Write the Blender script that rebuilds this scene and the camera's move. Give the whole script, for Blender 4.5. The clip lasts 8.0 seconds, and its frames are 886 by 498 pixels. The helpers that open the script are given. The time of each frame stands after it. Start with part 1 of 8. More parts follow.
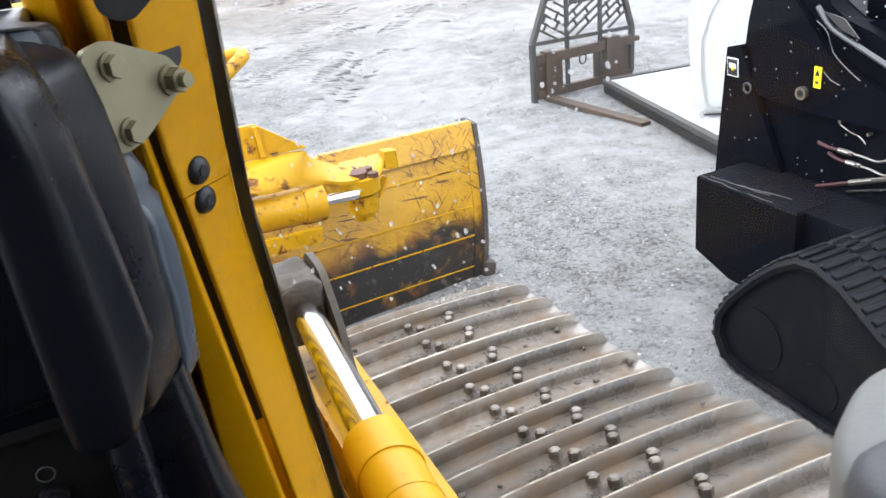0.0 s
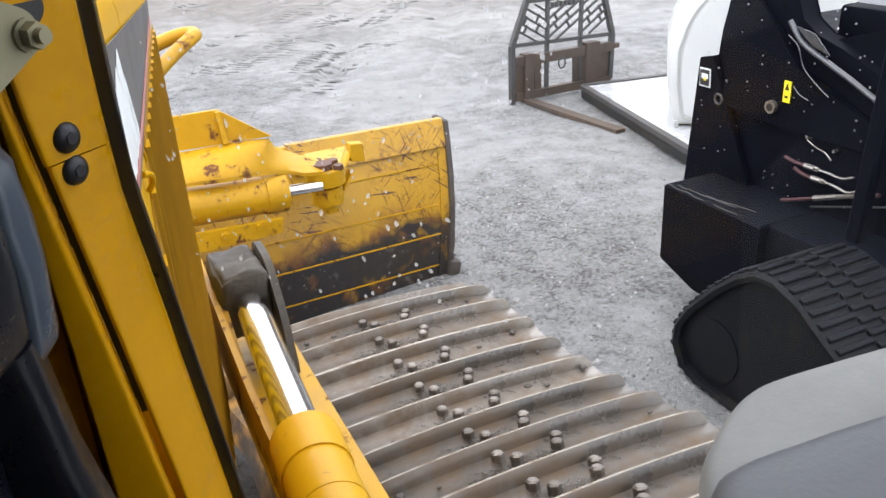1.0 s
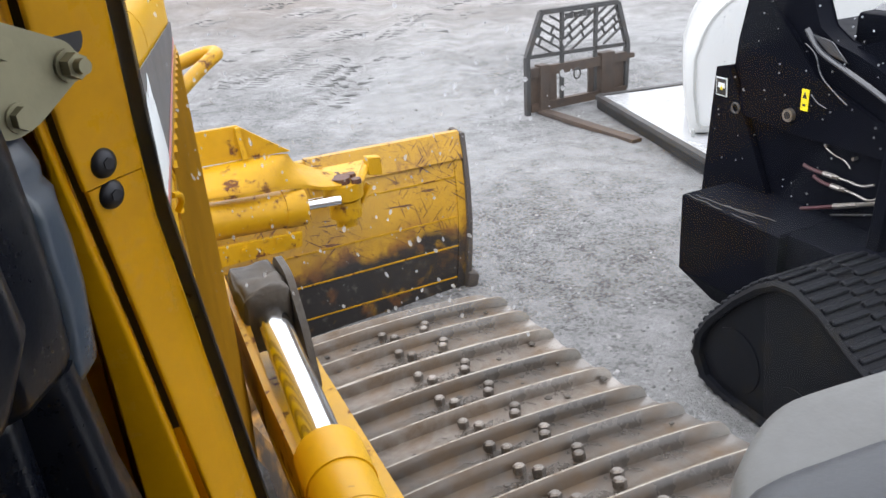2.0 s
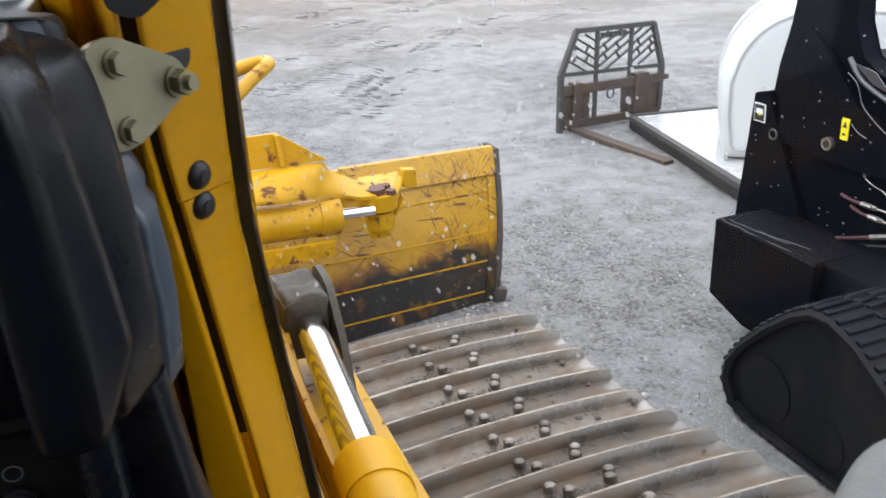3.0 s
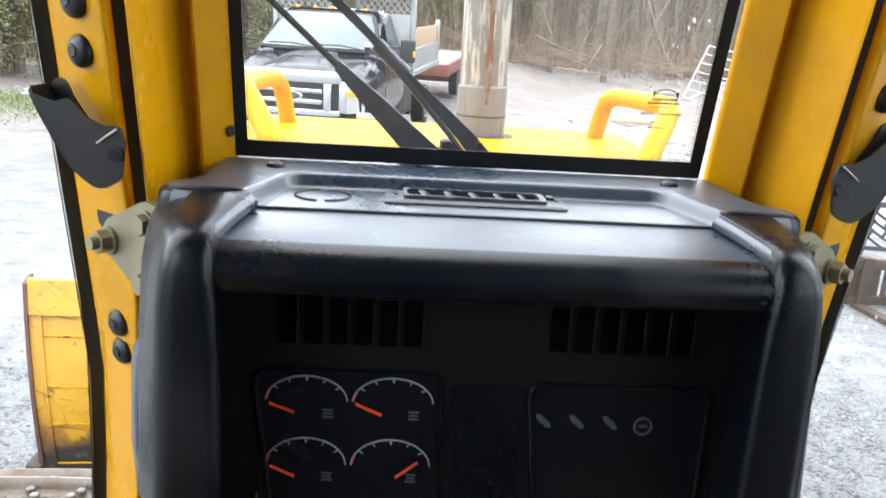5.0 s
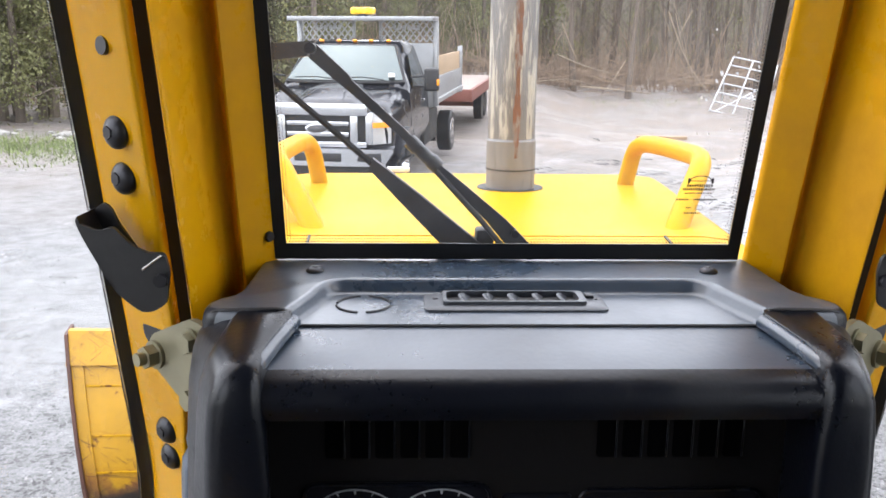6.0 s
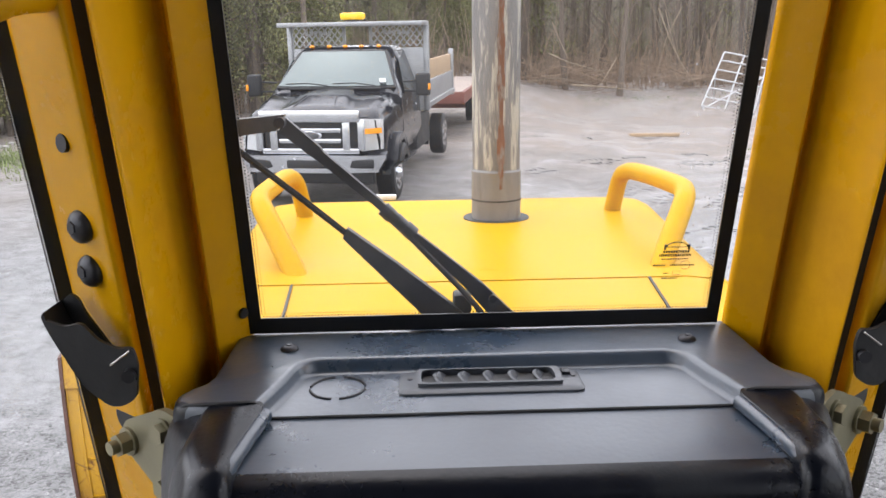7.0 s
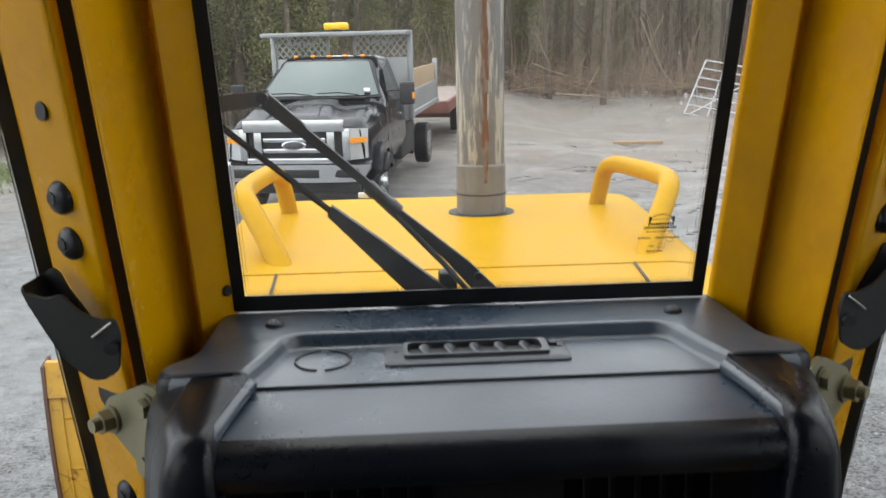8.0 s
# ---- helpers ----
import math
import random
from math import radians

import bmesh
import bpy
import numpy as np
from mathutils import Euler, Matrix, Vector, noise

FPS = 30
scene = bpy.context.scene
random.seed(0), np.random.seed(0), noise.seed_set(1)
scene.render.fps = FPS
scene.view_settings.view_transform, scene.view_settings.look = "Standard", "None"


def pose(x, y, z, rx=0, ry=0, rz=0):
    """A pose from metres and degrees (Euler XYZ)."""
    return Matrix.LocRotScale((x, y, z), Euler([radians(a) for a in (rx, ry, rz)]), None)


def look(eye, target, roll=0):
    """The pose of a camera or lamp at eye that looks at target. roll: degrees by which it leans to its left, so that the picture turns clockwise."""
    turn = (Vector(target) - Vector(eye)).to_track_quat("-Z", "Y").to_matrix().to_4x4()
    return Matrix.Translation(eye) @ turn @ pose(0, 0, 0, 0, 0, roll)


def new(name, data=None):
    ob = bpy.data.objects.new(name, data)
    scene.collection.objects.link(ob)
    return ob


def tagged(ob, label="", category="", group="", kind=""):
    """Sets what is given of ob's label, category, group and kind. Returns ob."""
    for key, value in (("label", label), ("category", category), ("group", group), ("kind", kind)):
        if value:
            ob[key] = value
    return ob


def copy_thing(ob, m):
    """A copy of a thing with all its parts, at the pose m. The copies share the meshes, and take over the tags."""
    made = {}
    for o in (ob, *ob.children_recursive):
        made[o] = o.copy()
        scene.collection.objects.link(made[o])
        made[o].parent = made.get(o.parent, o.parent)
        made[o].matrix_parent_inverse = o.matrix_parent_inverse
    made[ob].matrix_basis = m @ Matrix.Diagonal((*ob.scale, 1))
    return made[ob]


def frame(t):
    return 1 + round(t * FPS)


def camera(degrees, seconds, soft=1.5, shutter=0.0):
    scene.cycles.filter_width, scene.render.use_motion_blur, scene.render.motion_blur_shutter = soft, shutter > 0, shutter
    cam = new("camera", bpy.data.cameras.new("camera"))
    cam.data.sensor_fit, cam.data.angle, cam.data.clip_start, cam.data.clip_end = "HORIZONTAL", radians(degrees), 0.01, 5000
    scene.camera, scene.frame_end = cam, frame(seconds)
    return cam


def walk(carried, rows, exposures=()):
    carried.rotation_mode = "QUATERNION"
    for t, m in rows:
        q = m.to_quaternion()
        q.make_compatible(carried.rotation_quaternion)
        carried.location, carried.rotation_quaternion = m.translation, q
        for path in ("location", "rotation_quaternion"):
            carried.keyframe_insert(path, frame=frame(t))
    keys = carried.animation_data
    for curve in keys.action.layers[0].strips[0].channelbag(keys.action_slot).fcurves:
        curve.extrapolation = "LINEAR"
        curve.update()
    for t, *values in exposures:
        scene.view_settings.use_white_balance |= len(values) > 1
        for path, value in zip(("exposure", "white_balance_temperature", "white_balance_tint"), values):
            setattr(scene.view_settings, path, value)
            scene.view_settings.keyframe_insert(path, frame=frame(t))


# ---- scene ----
# ---- camera and its walk ----
cam = camera(57.0, 8.0, shutter=0.3)
PATH = [
    (0, (0.231, -0.583, 2.096), (0.894, 1.107, 1.259), -6.9),
    (0.2, (0.253, -0.597, 2.099), (0.919, 1.09, 1.256), -6.8),
    (0.5, (0.289, -0.592, 2.084), (1.039, 1.055, 1.232), -3.7),
    (1, (0.302, -0.578, 2.067), (1.016, 1.089, 1.223), -3.5),
    (1.5, (0.304, -0.581, 2.072), (1.023, 1.098, 1.256), -3.8),
    (1.7, (0.301, -0.582, 2.075), (0.99, 1.108, 1.258), -5.0),
    (2.8, (0.26, -0.581, 2.083), (0.914, 1.124, 1.268), -2.6),
    (3, (0.248, -0.573, 2.091), (0.889, 1.151, 1.305), -2.8),
    (3.3, (0.199, -0.578, 2.101), (0.746, 1.196, 1.355), -0.4),
    (3.5, (0.146, -0.595, 2.109), (0.59, 1.213, 1.378), 0.4),
    (4, (0.037, -0.588, 2.112), (0.307, 1.26, 1.396), 2.9),
    (4.5, (-0.025, -0.583, 2.119), (0.139, 1.292, 1.443), 3.5),
    (5, (-0.066, -0.585, 2.148), (0.069, 1.344, 1.636), 3.5),
    (5.2, (-0.067, -0.585, 2.165), (0.025, 1.349, 1.662), 2.6),
    (6.3, (-0.075, -0.566, 2.22), (-0.014, 1.386, 1.788), 0.4),
    (6.5, (-0.068, -0.562, 2.232), (-0.016, 1.393, 1.815), 0.6),
    (7, (-0.056, -0.554, 2.26), (0.011, 1.391, 1.799), -0.8),
    (7.5, (-0.06, -0.552, 2.28), (0.012, 1.402, 1.86), -0.5),
    (8, (-0.056, -0.558, 2.232), (0.046, 1.391, 1.795), -1.2),
]
EXPOSURES = [(0.0, 2.15, 6550, 12), (0.5, 2.0, 6650, 14), (1.0, 1.85, 6700, 14), (1.5, 1.75, 6700, 15), (3.0, 1.68, 6600, 13), (3.5, 1.55, 6600, 13), (4.0, 1.9, 6550, 14), (4.6, 2.42, 6450, 11), (5.2, 2.5, 6450, 11), (6.3, 2.02, 6650, 17), (7.0, 1.78, 6750, 17), (7.5, 1.55, 6850, 15), (8.0, 1.38, 6800, 9)]
walk(cam, [(t, look(eye, target, roll)) for t, eye, target, roll in PATH], EXPOSURES)

# ---- overcast daylight ----
world = bpy.data.worlds.new("overcast_sky")
scene.world = world
world.use_nodes = True
wn, wl = world.node_tree.nodes, world.node_tree.links
sky = wn.new("ShaderNodeTexSky")
sky.sky_type, sky.sun_disc = "NISHITA", False
sky.sun_elevation, sky.sun_rotation = radians(72), radians(-50)
sky.air_density, sky.dust_density, sky.ozone_density = 1.0, 1.0, 1.0
grey = wn.new("ShaderNodeHueSaturation")
grey.inputs["Saturation"].default_value = 0.4
wl.new(sky.outputs[0], grey.inputs["Color"])
wl.new(grey.outputs[0], wn["Background"].inputs[0])
wn["Background"].inputs[1].default_value = 0.15
sun_data = bpy.data.lights.new("sun", "SUN")
sun_data.energy, sun_data.angle, sun_data.color = 1.5, radians(150), (0.97, 0.985, 1.0)
sun = new("sun", sun_data)
sun.matrix_world = look((-3, 3, 30), (0, 0, 0))

# ---- materials ----
def material(name, colour, rough=0.5, metal=0.0, vary=0.15, scale=8.0, grain=60.0, bump=0.15, dirt=None, dirt_at=0.6, dirt_soft=0.08, dirt_scale=5.0, coat=0.0, rough_vary=0.1, island=0.0, piece=0.0, streak=1.0, spec=0.5):
    """A paint, metal, plastic or earth surface: two scales of tone, fine relief and, if given, patches of a second colour."""
    m = bpy.data.materials.new(name)
    m.use_nodes = True
    nt = m.node_tree
    n, l = nt.nodes, nt.links
    bsdf = n["Principled BSDF"]
    bsdf.inputs["Metallic"].default_value = metal
    bsdf.inputs["Coat Weight"].default_value = coat
    bsdf.inputs["Specular IOR Level"].default_value = spec
    bsdf.inputs["Coat Roughness"].default_value = 0.15
    tex = n.new("ShaderNodeTexCoord")
    mapping = n.new("ShaderNodeMapping")
    mapping.inputs["Scale"].default_value = (1, 1, streak)
    l.new(tex.outputs["Object"], mapping.inputs["Vector"])
    big = n.new("ShaderNodeTexNoise")
    big.inputs["Scale"].default_value, big.inputs["Detail"].default_value = scale, 4
    fine = n.new("ShaderNodeTexNoise")
    fine.inputs["Scale"].default_value, fine.inputs["Detail"].default_value = grain, 3
    for q in (big, fine):
        l.new(mapping.outputs[0], q.inputs["Vector"])
    add = n.new("ShaderNodeMath")
    add.operation = "MULTIPLY_ADD"
    l.new(fine.outputs["Fac"], add.inputs[0])
    add.inputs[1].default_value = 0.5
    l.new(big.outputs["Fac"], add.inputs[2])
    spread = n.new("ShaderNodeMapRange")
    spread.inputs["From Min"].default_value, spread.inputs["From Max"].default_value = 0.45, 1.05
    spread.inputs["To Min"].default_value, spread.inputs["To Max"].default_value = 1 - vary, 1 + vary
    l.new(add.outputs[0], spread.inputs["Value"])
    hsv = n.new("ShaderNodeHueSaturation")
    hsv.inputs["Color"].default_value = (*colour, 1)
    value = spread.outputs[0]
    if island or piece:
        src = n.new("ShaderNodeNewGeometry").outputs["Random Per Island"] if island else n.new("ShaderNodeObjectInfo").outputs["Random"]
        r = n.new("ShaderNodeMapRange")
        k = island or piece
        r.inputs["To Min"].default_value, r.inputs["To Max"].default_value = 1 - k, 1 + k
        l.new(src, r.inputs["Value"])
        mul = n.new("ShaderNodeMath")
        mul.operation = "MULTIPLY"
        l.new(r.outputs[0], mul.inputs[0])
        l.new(value, mul.inputs[1])
        value = mul.outputs[0]
    l.new(value, hsv.inputs["Value"])
    out = hsv.outputs[0]
    rough_out = n.new("ShaderNodeMapRange")
    rough_out.inputs["From Min"].default_value, rough_out.inputs["From Max"].default_value = 0.4, 1.1
    rough_out.inputs["To Min"].default_value = max(0.03, rough - rough_vary)
    rough_out.inputs["To Max"].default_value = min(1.0, rough + rough_vary)
    l.new(add.outputs[0], rough_out.inputs["Value"])
    rough_socket = rough_out.outputs[0]
    if dirt:
        patch = n.new("ShaderNodeTexNoise")
        patch.inputs["Scale"].default_value, patch.inputs["Detail"].default_value, patch.inputs["Roughness"].default_value = dirt_scale, 8, 0.7
        l.new(mapping.outputs[0], patch.inputs["Vector"])
        edge = n.new("ShaderNodeMapRange")
        edge.inputs["From Min"].default_value, edge.inputs["From Max"].default_value = dirt_at - dirt_soft, dirt_at + dirt_soft
        l.new(patch.outputs["Fac"], edge.inputs["Value"])
        mix = n.new("ShaderNodeMix")
        mix.data_type = "RGBA"
        l.new(edge.outputs[0], mix.inputs["Factor"])
        l.new(out, mix.inputs["A"])
        mix.inputs["B"].default_value = (*dirt, 1)
        out = mix.outputs["Result"]
        rmix = n.new("ShaderNodeMix")
        l.new(edge.outputs[0], rmix.inputs["Factor"])
        l.new(rough_socket, rmix.inputs["A"])
        rmix.inputs["B"].default_value = 0.75
        rough_socket = rmix.outputs["Result"]
    l.new(out, bsdf.inputs["Base Color"])
    l.new(rough_socket, bsdf.inputs["Roughness"])
    b = n.new("ShaderNodeBump")
    b.inputs["Strength"].default_value, b.inputs["Distance"].default_value = bump, 0.01
    l.new(add.outputs[0], b.inputs["Height"])
    l.new(b.outputs[0], bsdf.inputs["Normal"])
    return m


YELLOW = material("cab_yellow_paint", (0.60, 0.295, 0.002), 0.2, spec=0.2, vary=0.06, scale=5, grain=90, bump=0.012, rough_vary=0.08, dirt=(0.46, 0.215, 0.010), dirt_at=0.64, dirt_soft=0.16, dirt_scale=6)
HOOD_YELLOW = material("hood_yellow_paint", (0.53, 0.288, 0.001), 0.4, spec=0.05, vary=0.07, scale=3, grain=70, bump=0.04, dirt=(0.46, 0.26, 0.02), dirt_at=0.7, dirt_scale=12)
SCREEN_YELLOW = material("shaded_yellow_screen_plate", (0.29, 0.150, 0.005), 0.6, spec=0.2, vary=0.15, scale=6, grain=70, bump=0.05)
CYL_YELLOW = material("spattered_yellow_paint", (0.52, 0.28, 0.003), 0.42, spec=0.3, vary=0.08, scale=4, grain=70, bump=0.05, dirt=(0.20, 0.10, 0.03), dirt_at=0.67, dirt_soft=0.03, dirt_scale=30)
WORN_YELLOW = material("scratched_yellow_paint", (0.47, 0.252, 0.004), 0.42, spec=0.3, vary=0.16, scale=6, grain=50, bump=0.12, dirt=(0.12, 0.045, 0.015), dirt_at=0.595, dirt_soft=0.03, dirt_scale=11)
MUDDY_YELLOW = material("muddy_yellow_paint", (0.40, 0.20, 0.03), 0.6, vary=0.25, scale=5, grain=40, bump=0.3, dirt=(0.045, 0.035, 0.028), dirt_at=0.48, dirt_soft=0.1, dirt_scale=4)
MUD = material("damp_mud", (0.052, 0.044, 0.036), 0.65, vary=0.55, scale=9, grain=60, bump=0.6)
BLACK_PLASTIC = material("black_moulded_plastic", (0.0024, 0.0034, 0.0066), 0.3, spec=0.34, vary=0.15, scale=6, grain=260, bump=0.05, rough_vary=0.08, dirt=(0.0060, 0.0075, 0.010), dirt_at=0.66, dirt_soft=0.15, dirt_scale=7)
# dust, and the sky's bluish sheen mixed into the base colour
DASH_TOP = material("dusty_sheen_dash_plastic", (0.020, 0.039, 0.066), 0.2, vary=0.2, scale=6, grain=240, bump=0.04, rough_vary=0.05, spec=1.0, dirt=(0.06, 0.064, 0.070), dirt_at=0.66, dirt_soft=0.35, dirt_scale=6)
FACE_BLACK = material("matt_black_face", (0.0060, 0.0056, 0.0060), 0.6, vary=0.15, scale=6, grain=260, bump=0.05, spec=0.12)
SLOT_BLACK = material("unlit_slot_black", (0.002, 0.002, 0.0023), 0.9, vary=0.2, bump=0.0, spec=0.0)
FLAT_BLACK = material("flat_black", (0.012, 0.012, 0.013), 0.6, vary=0.2, grain=120, bump=0.05)
WIPER_BLACK = material("weathered_black_wiper_paint", (0.026, 0.027, 0.032), 0.42, vary=0.3, scale=14, grain=120, bump=0.06, spec=0.7, dirt=(0.06, 0.062, 0.068), dirt_at=0.62, dirt_soft=0.1, dirt_scale=18)
RUBBER = material("black_rubber", (0.007, 0.007, 0.008), 0.5, spec=0.3, vary=0.25, scale=10, grain=90, bump=0.15, dirt=(0.028, 0.027, 0.026), dirt_at=0.64, dirt_scale=8)
CATCH_BLACK = material("worn_black_catch_plastic", (0.010, 0.010, 0.011), 0.45, vary=0.25, scale=14, grain=120, bump=0.08, spec=0.4)
TRACK_RUBBER = material("wet_track_rubber", (0.0045, 0.0055, 0.0085), 0.5, spec=0.16, vary=0.25, scale=10, grain=90, bump=0.15, dirt=(0.016, 0.0145, 0.012), dirt_at=0.62, dirt_scale=6)
SEALANT = material("glass_border_black", (0.010, 0.010, 0.011), 0.35, vary=0.1, bump=0.02)
OLIVE = material("zinc_olive_steel", (0.25, 0.23, 0.15), 0.45, metal=0.6, vary=0.12, scale=18, grain=90, bump=0.08)
BOLT_BLACK = material("black_oxide_bolt", (0.03, 0.03, 0.034), 0.38, metal=0.6, vary=0.2, grain=120, bump=0.05)
STEEL = material("worn_bright_steel", (0.34, 0.32, 0.30), 0.38, metal=0.9, vary=0.25, scale=12, grain=80, bump=0.1, dirt=(0.12, 0.085, 0.06), dirt_at=0.6, dirt_scale=16)
BOLT_STEEL = material("worn_bolt_steel", (0.20, 0.18, 0.16), 0.42, metal=0.8, vary=0.35, scale=20, grain=80, bump=0.2, dirt=(0.08, 0.06, 0.045), dirt_at=0.55, dirt_scale=30, piece=0.3)
EDGE_STEEL = material("rubbed_bright_edge", (0.30, 0.27, 0.23), 0.4, metal=0.5, vary=0.3, scale=14, grain=80, bump=0.1, dirt=(0.16, 0.11, 0.075), dirt_at=0.58, dirt_scale=12)
SHOE_STEEL = material("muddy_track_steel", (0.135, 0.118, 0.102), 0.30, coat=0.5, metal=0.5, vary=0.4, scale=6, grain=60, bump=0.18, rough_vary=0.16, dirt=(0.120, 0.074, 0.037), dirt_at=0.55, dirt_soft=0.10, dirt_scale=3.5, piece=0.35)
CHROME = material("chromed_rod", (0.75, 0.76, 0.78), 0.12, metal=1.0, vary=0.05, bump=0.02, rough_vary=0.05)
RUST = material("rusty_iron", (0.046, 0.040, 0.037), 0.75, metal=0.2, vary=0.35, scale=9, grain=60, bump=0.35, dirt=(0.09, 0.073, 0.063), dirt_at=0.57, dirt_soft=0.2, dirt_scale=6)
FORK_RUST = material("brown_rusted_fork", (0.060, 0.047, 0.040), 0.7, metal=0.2, vary=0.4, scale=9, grain=60, bump=0.35, dirt=(0.105, 0.068, 0.046), dirt_at=0.58, dirt_soft=0.2, dirt_scale=5)
PIN_RUST = material("brown_rusted_pin", (0.085, 0.040, 0.030), 0.6, metal=0.2, vary=0.35, scale=20, grain=60, bump=0.3)
GREY_IRON = material("weathered_grey_iron", (0.066, 0.066, 0.067), 0.6, metal=0.4, vary=0.25, scale=12, grain=70, bump=0.2, dirt=(0.075, 0.062, 0.054), dirt_at=0.6, dirt_soft=0.1, dirt_scale=8)
PIPE = material("peeling_exhaust_steel", (0.165, 0.160, 0.158), 0.5, metal=0.3, vary=0.3, scale=18, grain=90, bump=0.15, dirt=(0.40, 0.385, 0.34), dirt_at=0.515, dirt_soft=0.03, dirt_scale=60, streak=0.14)
RUST_STREAK = material("rust_streak", (0.17, 0.075, 0.040), 0.7, metal=0.2, vary=0.3, scale=20, grain=90, bump=0.15, dirt=(0.22, 0.19, 0.17), dirt_at=0.52, dirt_soft=0.04, dirt_scale=55, streak=0.25)
WHITE_POLY = material("white_poly_tank", (0.56, 0.57, 0.57), 0.4, vary=0.05, scale=3, grain=40, bump=0.05, dirt=(0.62, 0.60, 0.55), dirt_at=0.68, dirt_scale=3)
WHITE_PAINT = material("white_paint", (0.58, 0.59, 0.59), 0.45, vary=0.1, scale=3, grain=30, bump=0.05, dirt=(0.5, 0.47, 0.42), dirt_at=0.63, dirt_scale=4)
GREY_STRAP = material("grey_webbing", (0.35, 0.36, 0.35), 0.7, vary=0.1)
BLACK_PAINT = material("glossy_black_paint", (0.006, 0.007, 0.011), 0.14, vary=0.15, scale=4, grain=60, bump=0.0, spec=0.26, coat=0.06, rough_vary=0.04, dirt=(0.022, 0.021, 0.021), dirt_at=0.70, dirt_soft=0.15, dirt_scale=4)
# wet black, its base lifted to blue-grey for the reflected sky
WET_EDGE = material("wet_black_edge_sheen", (0.03, 0.033, 0.04), 0.22, vary=0.15, scale=5, grain=60, bump=0.02, spec=0.9)
CTL_BLACK = material("satin_black_machine_paint", (0.0020, 0.0027, 0.0058), 0.6, vary=0.2, scale=5, grain=60, bump=0.0, rough_vary=0.08, spec=0.05, dirt=(0.0035, 0.0043, 0.0080), dirt_at=0.62, dirt_soft=0.2, dirt_scale=5)
GREY_TOP = material("pale_grey_console_plastic", (0.145, 0.15, 0.146), 0.5, vary=0.1, scale=5, grain=300, bump=0.08, dirt=(0.115, 0.115, 0.11), dirt_at=0.62, dirt_soft=0.15, dirt_scale=6)
GREY_PANEL = material("grey_interior_plastic", (0.145, 0.147, 0.145), 0.55, vary=0.1, scale=5, grain=300, bump=0.08, dirt=(0.085, 0.084, 0.08), dirt_at=0.62, dirt_soft=0.15, dirt_scale=6)
DARK_PANEL = material("charcoal_interior_vinyl", (0.045, 0.05, 0.058), 0.5, vary=0.12, scale=5, grain=260, bump=0.1)
RED = material("needle_red", (0.75, 0.07, 0.015), 0.5, vary=0.03, bump=0)
SCRAP_WHITE = material("dirty_white_sheet", (0.36, 0.36, 0.345), 0.5, vary=0.25, scale=3, grain=30, bump=0.1, dirt=(0.17, 0.14, 0.11), dirt_at=0.56, dirt_scale=4)
WHITE_PRINT = material("white_print", (0.27, 0.28, 0.285), 0.6, vary=0.05, bump=0)
GREY_PRINT = material("grey_print", (0.06, 0.072, 0.08), 0.5, vary=0.05, bump=0)
DECAL_GREY = material("dark_grey_decal", (0.06, 0.06, 0.065), 0.45, vary=0.15, bump=0.03, dirt=(0.18, 0.17, 0.16), dirt_at=0.66, dirt_scale=14)
DECAL_WHITE = material("white_decal", (0.72, 0.76, 0.78), 0.45, vary=0.05, bump=0.02)
DECAL_PINK = material("faded_red_decal", (0.5, 0.17, 0.16), 0.5, vary=0.06, bump=0.02)
STICKER_YELLOW = material("yellow_warning_sticker", (0.85, 0.70, 0.02), 0.45, vary=0.05, bump=0.02)
HOSE_RED = material("red_brown_hose", (0.055, 0.016, 0.020), 0.5, vary=0.1)
ALUMINIUM = material("dull_aluminium", (0.34, 0.345, 0.35), 0.45, metal=0.75, vary=0.12, scale=4, grain=50, bump=0.06, dirt=(0.33, 0.33, 0.33), dirt_at=0.6, dirt_scale=6)
CHROME_TRIM = material("chrome_trim", (0.58, 0.59, 0.61), 0.2, metal=1.0, vary=0.06, bump=0.02)
AMBER = material("amber_lens", (0.85, 0.30, 0.02), 0.25, vary=0.05, bump=0.02)
BEACON = material("yellow_beacon_lens", (0.95, 0.55, 0.02), 0.25, vary=0.05, bump=0.02)
LAMP_CLEAR = material("headlamp_lens", (0.62, 0.63, 0.64), 0.15, metal=0.5, vary=0.1, bump=0.03)
TRUCK_GLASS = material("tinted_vehicle_glass", (0.085, 0.105, 0.11), 0.08, metal=0.85, vary=0.1, bump=0.0, rough_vary=0.02)
PLYWOOD = material("weathered_plywood", (0.36, 0.25, 0.15), 0.7, vary=0.2, scale=3, grain=30, bump=0.1)
TRAILER_WOOD = material("grey_trailer_plank", (0.26, 0.21, 0.18), 0.75, vary=0.2, scale=3, grain=30, bump=0.15, piece=0.12)
TRAILER_RED = material("rust_red_trailer_paint", (0.16, 0.05, 0.035), 0.6, vary=0.2, scale=5, grain=40, bump=0.1)
GALVANISED = material("galvanised_tube", (0.55, 0.56, 0.57), 0.45, metal=0.7, vary=0.1, bump=0.04)
BARK = material("grey_brown_bark", (0.12, 0.095, 0.075), 0.85, vary=0.35, scale=14, grain=50, bump=0.5, piece=0.25, streak=0.3)
DEAD_WOOD = material("pale_dead_wood", (0.27, 0.215, 0.155), 0.8, vary=0.25, scale=6, grain=30, bump=0.2, piece=0.3)
TWIG = material("bare_grey_brown_twigs", (0.24, 0.175, 0.125), 0.8, vary=0.25, scale=3, grain=20, bump=0.1, island=0.4)
NEEDLES = material("dark_conifer_foliage", (0.125, 0.125, 0.048), 0.7, vary=0.3, scale=2, grain=15, bump=0.05, island=0.5)
